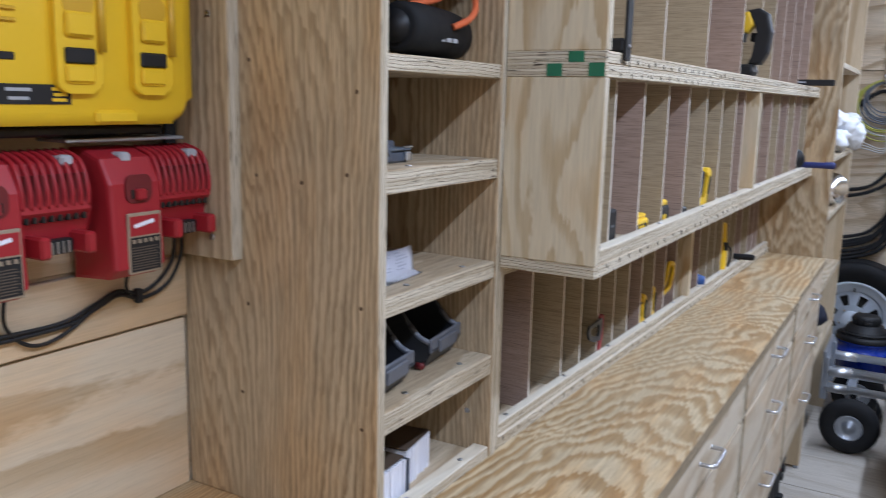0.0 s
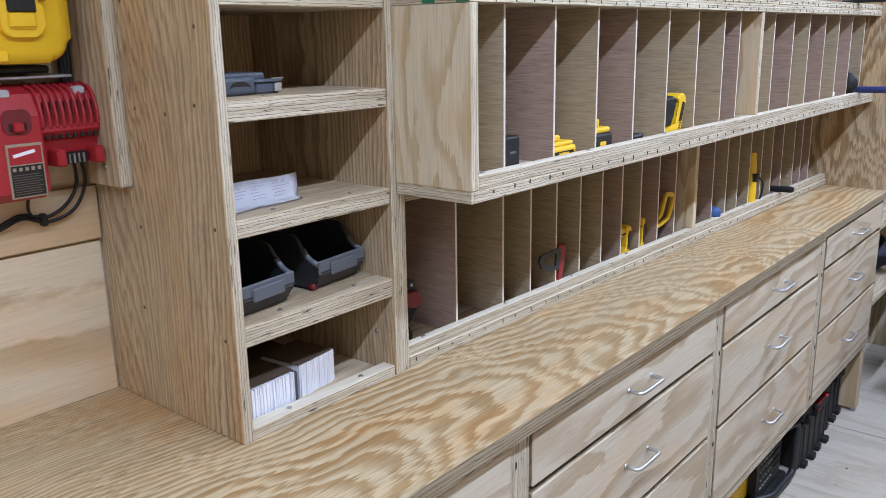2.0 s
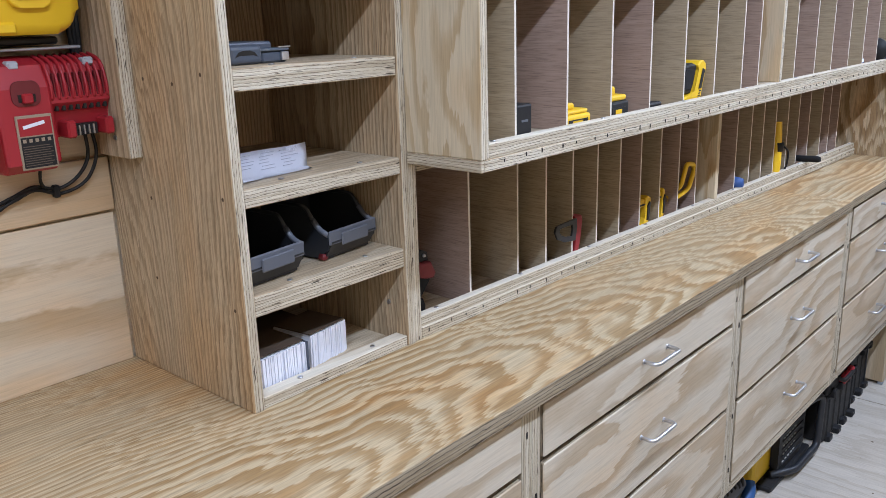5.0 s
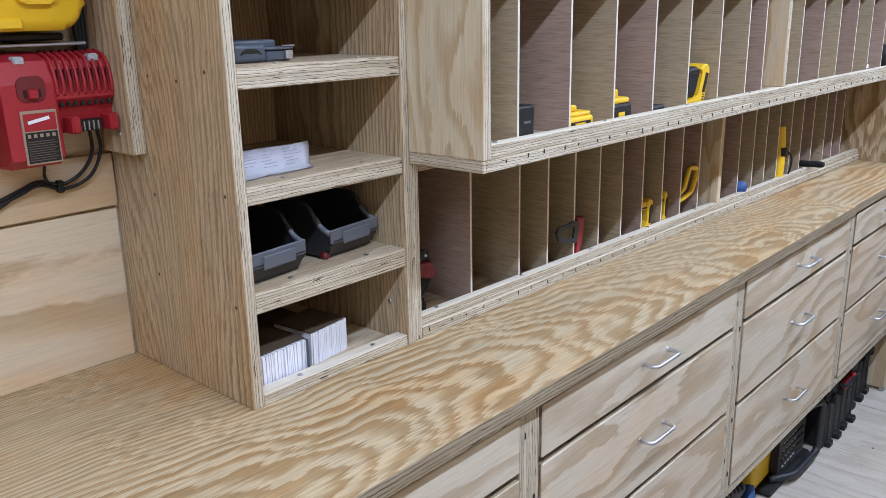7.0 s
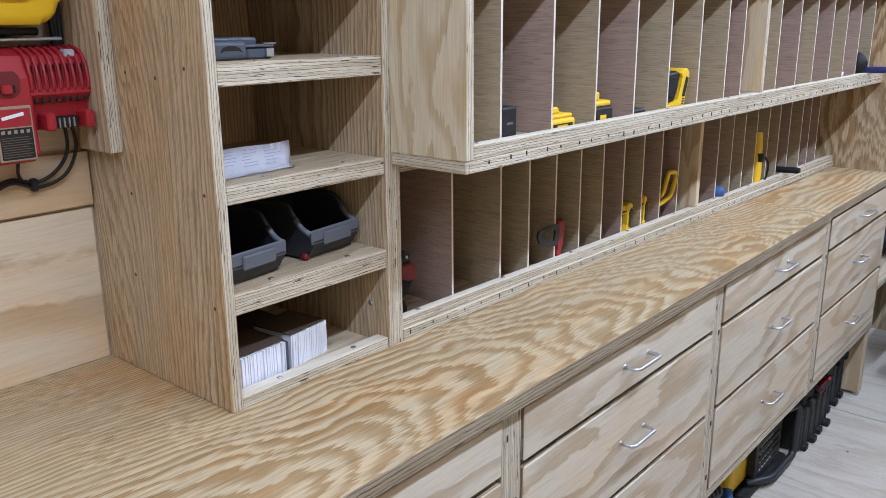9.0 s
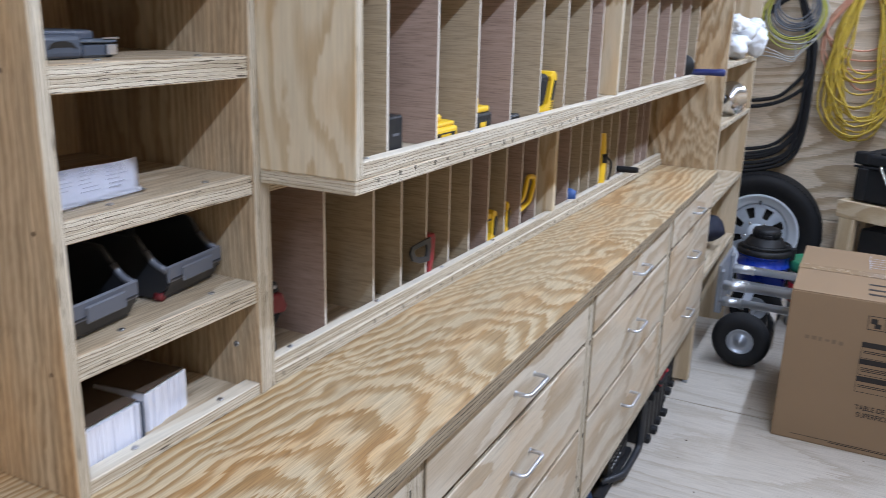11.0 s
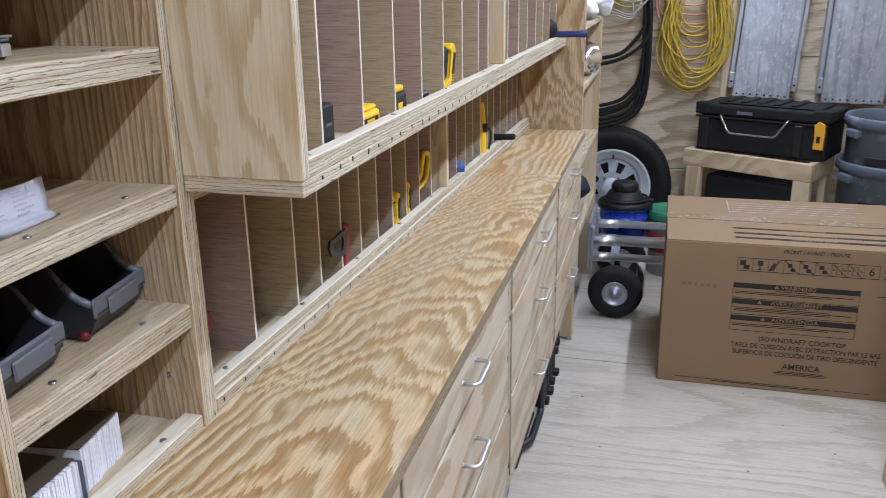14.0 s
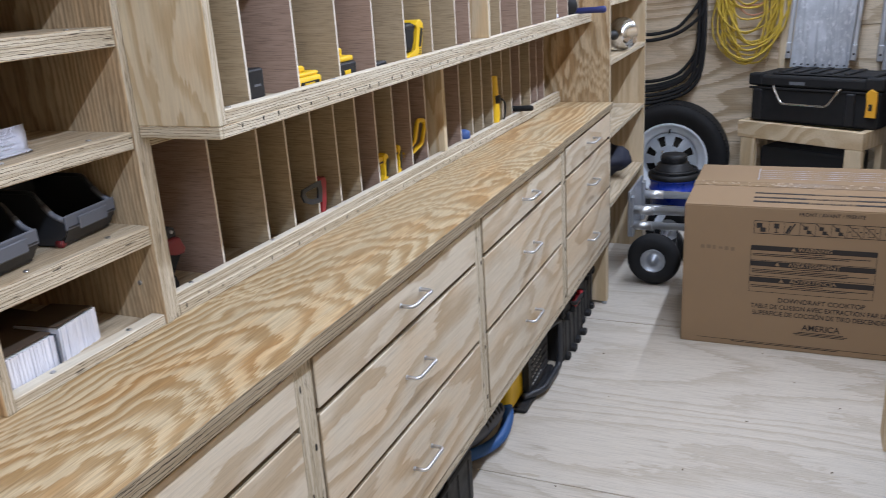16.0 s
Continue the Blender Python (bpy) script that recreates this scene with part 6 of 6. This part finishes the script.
for y in (3.905, 4.40):
    w = part("wheel", moved(lathe(HUB, 28), pose(-0.159, y, 0.126, -90, 0, 0)), ALU, truck, "galvanised wheel hub")
    part("tyre", moved(lathe(WHEEL, 36), pose(-0.159, y, 0.126, -90, 0, 0)), BLACK_S, w)
    part("back_disc", moved(lathe([(0.0, 0.01), (0.054, 0.01), (0.054, 0.03), (0.0, 0.03)], 20), pose(-0.159, y, 0.126, -90, 0, 0)), CHROME, w)

vac = thing("bucket_vacuum", -0.165, 4.52, 0, "blue bucket shop vacuum with a black motor head", "vacuum")
VX, VY = -0.165, 4.56
part("bucket", moved(lathe([(0.0, 0.0), (0.105, 0.0), (0.108, 0.01), (0.119, 0.30), (0.126, 0.302), (0.126, 0.312), (0.120, 0.314), (0.122, 0.352), (0.128, 0.354), (0.128, 0.364), (0.0, 0.364)], 40), pose(VX, VY, 0)), BLUE, vac)
part("lid", moved(lathe([(0.0, 0.0), (0.132, 0.0), (0.134, 0.006), (0.134, 0.02), (0.126, 0.028), (0.10, 0.032), (0.0, 0.034)], 40), pose(VX, VY, 0.3642)), BLACK, vac)
part("motor_head", moved(lathe([(0.0, 0.0), (0.098, 0.0), (0.098, 0.014), (0.090, 0.016), (0.090, 0.026), (0.082, 0.028), (0.082, 0.040), (0.066, 0.043), (0.062, 0.048), (0.066, 0.050), (0.066, 0.078), (0.060, 0.088), (0.040, 0.092), (0.0, 0.093)], 32), pose(VX, VY, 0.3985)), BLACK, vac)
for k in range(16):
    a = 2 * math.pi * k / 16
    part("vent_rib", moved(boxed(0.063, 0.069, -0.005, 0.005, 0.053, 0.076, bev=0.001), pose(VX, VY, 0.3985, 0, 0, math.degrees(a))), BLACK, vac)
part("switch", moved(boxed(0.0, 0.006, -0.014, 0.014, 0.0, 0.016, bev=0.002), pose(VX + 0.02, VY - 0.076, 0.452, 0, 0, -90)), BLACK, vac)
part("hose_loop", tubed([(VX + 0.118 * math.cos(a), VY + 0.118 * math.sin(a), 0.405) for a in [math.radians(200 + 9 * i) for i in range(26)]], 0.007, 8), BLACK, vac)
part("clip", boxed(VX + 0.122, VX + 0.145, VY - 0.02, VY + 0.01, 0.34, 0.405, bev=0.003), BLACK, vac)
pail = thing("pail", 0.05, 4.55, 0, "grey pail with a green lid", "bucket")
part("pail_body", moved(lathe([(0.0, 0.0), (0.10, 0.0), (0.112, 0.25), (0.116, 0.252), (0.116, 0.266), (0.113, 0.268), (0.114, 0.295), (0.0, 0.295)], 32), pose(0.075, 4.60, 0)), CORD_W, pail)
part("lid", moved(lathe([(0.0, 0.0), (0.119, 0.0), (0.121, 0.006), (0.121, 0.05), (0.115, 0.054), (0.11, 0.046), (0.0, 0.046)], 32), pose(0.075, 4.60, 0.2952)), GREEN, pail)
part("label_band", moved(lathe([(0.1065, 0.0), (0.1125, 0.10), (0.113, 0.10), (0.107, 0.0), (0.1065, 0.0)], 32), pose(0.075, 4.60, 0.13)), RED, pail, "worn red label band")

HX, HY, HZ, WS = -0.262, 5.040, 0.3355, 1.142
spare = thing("spare_wheel", HX, HY, HZ, "spare wheel with white spoked rim standing against the end wall", "wheel")
TY = [(0.190, -0.060), (0.205, -0.072), (0.235, -0.090), (0.262, -0.094), (0.280, -0.086), (0.289, -0.074), (0.2905, -0.062), (0.292, 0.0), (0.2905, 0.062), (0.289, 0.074), (0.280, 0.086), (0.262, 0.094), (0.235, 0.090), (0.205, 0.072), (0.190, 0.060), (0.190, -0.060)]
at = pose(HX, HY + 0.100, HZ, -90, 0, 0) @ Matrix.Scale(WS, 4)
part("tyre", moved(lathe(TY, 64), at), BLACK_S, spare)
tread = bmesh.new()
for k in range(96):
    a = 2 * math.pi * k / 96
    b = boxed(0.2895, 0.2945, -0.003, 0.004, -0.078, -0.030)
    moved(b, pose(0, 0, 0, 0, 0, math.degrees(a)))
    tread = join(tread, b)
tagged(part("tread_blocks", moved(tread, at), BLACK_S, spare), "shoulder tread blocks", kind="stuff")
rim = part("rim", moved(lathe([(0.135, -0.030), (0.150, -0.044), (0.172, -0.050), (0.180, -0.066), (0.190, -0.070), (0.193, -0.064), (0.188, -0.050), (0.186, 0.06), (0.150, 0.062), (0.148, -0.02), (0.135, -0.030)], 56), at), WHITE_P, spare, "white painted steel rim")
disc = bmesh.new()
N = 56
ringr = [0.045, 0.075, 0.090, 0.122, 0.137]
ringh = [-0.066, -0.060, -0.052, -0.036, -0.031]
dv = [[disc.verts.new((r * math.cos(2 * math.pi * k / N), r * math.sin(2 * math.pi * k / N), h)) for k in range(N)] for r, h in zip(ringr, ringh)]
for i in range(4):
    for k in range(N):
        if i == 2 and k % 7 in (2, 3, 4):
            continue
        if i == 1 and k % 7 in (2, 3, 4):
            continue
        disc.faces.new((dv[i][k], dv[i][(k + 1) % N], dv[i + 1][(k + 1) % N], dv[i + 1][k]))
bmesh.ops.solidify(disc, geom=disc.faces[:], thickness=-0.005)
part("spoke_disc", moved(disc, at), WHITE_P, spare)
part("hub_plate", moved(lathe([(0.0, -0.072), (0.040, -0.071), (0.046, -0.066), (0.046, -0.055), (0.0, -0.055)], 28), at), WHITE_P, spare)
# added dark disc: shade behind the spoke openings, put in as colour
part("rim_barrel", moved(lathe([(0.0, 0.0), (0.145, 0.0), (0.147, 0.05), (0.0, 0.05)], 32), at), DARK, spare)
for k in range(5):
    a = 2 * math.pi * k / 5 + 0.3
    part("lug_nut", moved(lathe([(0.007, 0.0), (0.007, -0.012), (0.004, -0.015), (0.0, -0.015)], 6), at @ pose(0.056 * math.cos(a), 0.056 * math.sin(a), -0.062)), CHROME, spare)
part("valve", moved(tubed([(0.0, 0.0, 0.0), (0.0, 0.0, -0.03)], 0.0045, 8), at @ pose(0.0, -0.158, -0.04, 25, 0, 0)), BLACK, spare)

# ---------------------------------------------------------------- stand, tool box, bins against the end wall
stand = thing("lumber_stand", 0.135, 4.93, 0, "open stand nailed from pine lumber", "stand")
sm = pose(0.140, 4.905, 0, 0, 0, -29)
SW, SD, SH = 0.665, 0.30, 0.605
for x, y in ((0.0, 0.0), (SW - 0.085, 0.0)):
    part("leg", moved(boxed(x, x + 0.085, y + 0.001, y + 0.036, 0.0, SH - 0.0895, bev=0.003), sm), LUMBER, stand)
for x in (0.0, SW - 0.036):
    part("leg", moved(boxed(x, x + 0.036, SD - 0.085, SD - 0.002, 0.0, SH - 0.0895, bev=0.003), sm), LUMBER, stand)
part("rail", moved(boxed(-0.02, SW + 0.002, 0.0, 0.036, SH - 0.089, SH, bev=0.003), sm), LUMBER_X, stand)
part("rail", moved(boxed(-0.02, SW + 0.002, SD - 0.036, SD, SH - 0.089, SH, bev=0.003), sm), LUMBER_X, stand)
for x in (-0.02, SW - 0.034):
    part("side_rail", moved(boxed(x, x + 0.036, 0.0365, SD - 0.0365, SH - 0.089, SH, bev=0.003), sm), LUMBER, stand)
part("lower_shelf", moved(boxed(0.0, SW, 0.038, SD, 0.10, 0.118, bev=0.002), sm), LUMBER_X, stand)
inner = thing("black_case", 0.4, 4.95, 0.118, "large black case stored inside the lumber stand", "case")
part("body", moved(boxed(0.092, SW - 0.092, 0.05, SD - 0.01, 0.1185, 0.47, bev=0.015, seg=2), sm), BLACK, inner)

tb = thing("tool_box", 0.45, 5.0, 0.605, "black plastic tool box with a silver bar handle and amber latch", "tool box")
tm = pose(0.172, 4.925, 0.6055, 0, 0, -25)
TW, TD, TH = 0.682, 0.310, 0.234
part("body", moved(boxed(0.01, TW - 0.01, 0.006, TD, 0.0, TH * 0.78, bev=0.014, seg=2), tm), BLACK_S, tb)
part("lid", moved(boxed(0.0, TW, 0.0, TD, TH * 0.80, TH + 0.01, bev=0.012, seg=2), tm), BLACK_S, tb)
part("lid_deck", moved(boxed(0.10, TW - 0.06, 0.04, TD - 0.04, TH + 0.0102, TH + 0.022, bev=0.006), tm), BLACK_S, tb)
for k in range(5):
    part("lid_rib", moved(boxed(0.13 + 0.085 * k, 0.165 + 0.085 * k, 0.045, TD - 0.045, TH + 0.0222, TH + 0.030, bev=0.004), tm), BLACK_S, tb)
part("lid_corner", moved(boxed(-0.004, 0.07, -0.006, 0.06, TH * 0.82, TH + 0.018, bev=0.008, seg=2), tm), BLACK_S, tb)
part("lid_corner", moved(boxed(TW - 0.085, TW + 0.004, -0.006, 0.06, TH * 0.82, TH + 0.018, bev=0.008, seg=2), tm), BLACK_S, tb)
part("waist_rail", moved(boxed(0.0, TW, -0.004, 0.005, TH * 0.74, TH * 0.785, bev=0.002), tm), BLACK_S, tb)
part("bar_handle", moved(tubed(bend([(0.145, 0.0, TH * 0.83), (0.145, -0.028, TH * 0.83), (0.195, -0.030, TH * 0.45), (0.430, -0.030, TH * 0.45), (0.490, -0.028, TH * 0.83), (0.490, 0.0, TH * 0.83)], 0.02), 0.0062, 10), tm), CHROME, tb)
for x in (0.03, 0.515):
    part("corner_rib", moved(boxed(x, x + 0.045, -0.012, 0.0065, 0.01, TH * 0.74, bev=0.005), tm), BLACK, tb)
lt = prism([(-0.024, -0.02), (0.024, -0.02), (0.026, 0.06), (0.024, 0.105), (-0.006, 0.118), (-0.026, 0.10), (-0.020, 0.04)], -0.008, 0.008, 0.003)
bmesh.ops.recalc_face_normals(lt, faces=lt.faces)
part("latch", moved(lt, tm @ pose(TW - 0.042, -0.010, TH * 0.36, 90, 0, 0)), ORANGE_Y, tb, "amber plastic latch")
part("latch_hole", moved(boxed(TW - 0.052, TW - 0.034, -0.0190, -0.0182, TH * 0.42, TH * 0.56), tm), DARK, tb)
part("mark", moved(boxed(0.22, 0.30, -0.001, -0.0003, TH * 0.86, TH * 0.93), tm), CORD_G, tb)
for k in range(5):
    part("side_slot", moved(boxed(TW + 0.0002, TW + 0.001, 0.04 + 0.045 * k, 0.06 + 0.045 * k, TH * 0.86, TH * 0.98), tm), DARK, tb)


def round_can(x, y, z, r, h, label, solid_bottom=True):
    c = thing("waste_bin", x, y, z, label, "waste bin", "nested waste bins")
    prof = [(0.0, 0.0), (r * 0.80, 0.0), (r * 0.82, 0.01), (r * 0.90, h * 0.60), (r * 0.955, h * 0.62), (r * 0.965, h * 0.90), (r * 1.0, h * 0.915), (r * 1.035, h * 0.925), (r * 1.04, h * 0.985), (r * 1.01, h), (r * 0.955, h * 0.985), (r * 0.93, h * 0.90), (r * 0.80, h * 0.10), (0.0, h * 0.08)]
    part("shell", moved(lathe(prof, 48), pose(x, y, z)), CAN, c)
    for a in (205, 25):
        part("handle", moved(boxed(r * 0.92, r * 1.09, -0.045, 0.045, h * 0.84, h * 0.91, bev=0.012, seg=3), pose(x, y, z, 0, 0, a)), CAN, c)
    for a, w in ((245, 0.16), (262, 0.10)):
        part("mark", moved(boxed(r * 0.905, r * 0.972, -w / 2, w / 2, h * 0.66, h * 0.72, bev=0.002), pose(x, y, z, 0, 0, a)), BLACK, c)
    return c


round_can(1.11, 4.72, 0.0, 0.245, 0.62, "scuffed blue-grey round waste bin with another nested in it")
round_can(1.11, 4.72, 0.20, 0.232, 0.64, "scuffed blue-grey round waste bin nested in another")


def ramp_plank(x0, x1, z0, tilt, slot, label):
    r = thing("loading_ramp", (x0 + x1) / 2, 5.17, z0, label, "ramp", "ramps on the end wall")
    m = pose((x0 + x1) / 2, 5.165, z0, 0, tilt, 0)
    w = (x1 - x0) / 2
    if slot:
        bm = join(boxed(-w, -0.028, -0.012, 0.012, 0.0, 1.28), boxed(0.028, w, -0.012, 0.012, 0.0, 1.28), boxed(-0.028, 0.028, -0.012, 0.012, 0.0, 0.545), boxed(-0.028, 0.028, -0.012, 0.012, 0.72, 1.28))
    else:
        bm = boxed(-w, w, -0.012, 0.012, 0.0, 1.28, bev=0.002)
    part("deck", moved(bm, m), DECK, r)
    for s in (-1, 1):
        part("side_rail", moved(boxed(s * (w + 0.016) - 0.012, s * (w + 0.016) + 0.012, -0.005, 0.045, 0.06, 1.26, bev=0.003), m), ALU, r)
        part("edge_lip", moved(boxed(s * (w - 0.003) - 0.003, s * (w - 0.003) + 0.003, -0.02, -0.0122, 0.0, 1.28, bev=0.001), m), ALU, r)
        part("end_bracket", moved(boxed(s * (w + 0.016) - 0.014, s * (w + 0.016) + 0.014, -0.022, 0.03, 0.045, 0.13, bev=0.003), m), ALU, r)
        for k in range(4):
            part("rivet", moved(lathe([(0.0, 0.0), (0.0055, 0.0), (0.004, 0.003), (0.0, 0.004)], 10), m @ pose(s * (w * (0.2 + 0.24 * k) - 0.01), -0.0122, 0.016, 90, 0, 0)), BLACK, r)
        part("bracket_bolt", moved(lathe([(0.0, 0.0), (0.006, 0.0), (0.004, 0.004), (0.0, 0.005)], 10), m @ pose(s * (w + 0.016), -0.0222, 0.08, 90, 0, 0)), BLACK, r)
        clip = part("clip", moved(boxed(s * (w + 0.016) - 0.024, s * (w + 0.016) + 0.024, -0.022, 0.083, 0.60, 0.655, bev=0.004), m), BLACK, r)
        part("band", moved(boxed(s * (w + 0.016) - 0.014, s * (w + 0.016) + 0.014, -0.024, 0.05, 0.545, 0.585, bev=0.003), m), YELLOW if slot else BLACK, clip)
        part("band", moved(boxed(s * (w + 0.016) - 0.014, s * (w + 0.016) + 0.014, -0.024, 0.05, 0.662, 0.70, bev=0.003), m), YELLOW if slot else BLACK, clip)
    return r


ramp_plank(0.362, 0.655, 0.852, 3.2, False, "worn aluminium loading ramp hung on the end wall")
ramp_plank(0.818, 1.128, 0.832, 1.2, True, "worn aluminium loading ramp with a slot and yellow clips")


# ---------------------------------------------------------------- cords on the end wall
def hook(x, z, label):
    h = thing("wall_hook", x, Y_1 - 0.03, z, label, "hook", "cord hooks on the end wall")
    part("shank", boxed(x - 0.012, x + 0.012, Y_1 - 0.010, Y_1 - 0.0005, z - 0.02, z + 0.20, bev=0.004), CHROME, h)
    part("prong", tubed(bend([(x, Y_1 - 0.008, z), (x, Y_1 - 0.10, z - 0.005), (x, Y_1 - 0.115, z + 0.04)], 0.02), 0.008, 10), CHROME, h)
    part("head", moved(lathe([(0.0, 0.0), (0.020, 0.0), (0.022, 0.006), (0.016, 0.012), (0.0, 0.013)], 16), pose(x, Y_1 - 0.010, z + 0.20, 90, 0, 0)), CHROME, h)
    return h


hook(-0.235, 1.655, "chrome wall hook holding coiled cables")
hook(0.130, 1.700, "chrome wall hook holding extension cords")
rc = random.Random(11)


def hung_loop(cx, top, bottom, half, y, lean, r):
    """One long loop of cord hanging from a hook."""
    pts = []
    h = (top - bottom)
    for i in range(29):
        a = 2 * math.pi * i / 28
        s = math.sin(a)
        zz = bottom + h * (0.5 + 0.5 * math.cos(a))
        spread = half * s * (1.0 - 0.75 * ((zz - bottom) / h) ** 1.6) * 1.15
        wob = 0.010 * math.sin(3 * a + lean * 40) + 0.008 * math.sin(5 * a + half * 90)
        pts.append((cx + spread + wob + lean * (top - zz), y + 0.012 * math.cos(2 * a + half * 50), zz))
    return tubed(pts, r, 7, caps=False)


cords = thing("extension_cord", 0.13, 5.18, 1.7, "yellow extension cord hung in long loops on a hook", "extension cord")
for k in range(21):
    part("loop", hung_loop(0.130, 1.712 + rc.uniform(-0.006, 0.012), 0.862 + abs(rc.gauss(0, 0.15)), rc.uniform(0.09, 0.19), 5.165 + rc.uniform(-0.03, 0.03), rc.uniform(-0.03, 0.07), 0.0052), CORD_Y, cords)
pink = thing("extension_cord", 0.13, 5.18, 1.7, "faded red extension cord looped behind the yellow one", "extension cord")
for k in range(5):
    part("loop", hung_loop(0.128, 1.705, 1.14 + 0.05 * k, rc.uniform(0.14, 0.22), 5.205 + rc.uniform(-0.01, 0.01), rc.uniform(-0.05, 0.08), 0.0052), CORD_P, pink)
heavy = thing("heavy_cable", -0.24, 5.18, 1.6, "thick black cable hung in long loops", "cable")
for k, low_z in enumerate((0.655, 0.675, 0.70, 0.725, 0.75, 0.78, 1.02, 1.055, 0.665, 0.74)):
    d, e = rc.uniform(-0.028, 0.020), rc.uniform(-0.02, 0.02)
    yy = 5.165 + 0.006 * (k % 6)
    pts = [(-0.20 + d * 0.5, yy, 1.60), (-0.135 + d, yy, 1.42), (-0.115 + d, yy, 1.28), (-0.118 + d, yy, low_z + 0.17 + 0.25 * max(0, 0.95 - low_z)), (-0.175 + d, yy, low_z + 0.09), (-0.29 + e, yy, low_z + 0.022),
           (-0.47 + e, yy, low_z + 0.004), (-0.62 + e, yy, low_z + 0.10), (-0.68 + e, yy, low_z + 0.32), (-0.52 + e, yy, 1.38), (-0.28, yy, 1.59), (-0.20 + d * 0.5, yy, 1.60)]
    part("loop", tubed(spline(pts, 5), 0.0105, 7, caps=False), BLACK_S, heavy)
coil = thing("cable_coil", -0.21, 5.14, 1.48, "coil of grey and yellow-green cable on a hook", "cable")
for k in range(15):
    r = 0.085 + 0.0052 * k + rc.uniform(-0.004, 0.004)
    cz = 1.660 - r + rc.uniform(-0.006, 0.006)
    cx = -0.222 + rc.uniform(-0.012, 0.012)
    pts = [(cx + r * 1.02 * math.cos(a), 5.150 + rc.uniform(-0.002, 0.002) + 0.0022 * (k % 5), cz + r * math.sin(a) + 0.006 * math.sin(2 * a + k)) for a in [2 * math.pi * i / 36 for i in range(36)]]
    pts.append(pts[0])
    part("loop", tubed(pts, 0.0042, 6, caps=False), CORD_G if k < 8 else (CORD_YG if k % 3 else CORD_W), coil)
for k in range(3):
    part("tail", tubed(spline([(-0.10 - 0.05 * k, 5.15, 1.40 - 0.02 * k), (-0.20, 5.14, 1.30 - 0.012 * k), (-0.30, 5.14, 1.325 - 0.015 * k), (-0.39, 5.15, 1.36 - 0.03 * k)]), 0.0035, 6), CORD_W, coil)
part("plug", moved(lathe([(0.0, 0.0), (0.012, 0.0), (0.013, 0.03), (0.009, 0.05), (0.0, 0.05)], 14), pose(-0.185, 5.12, 1.645)), BLUE_D, coil)
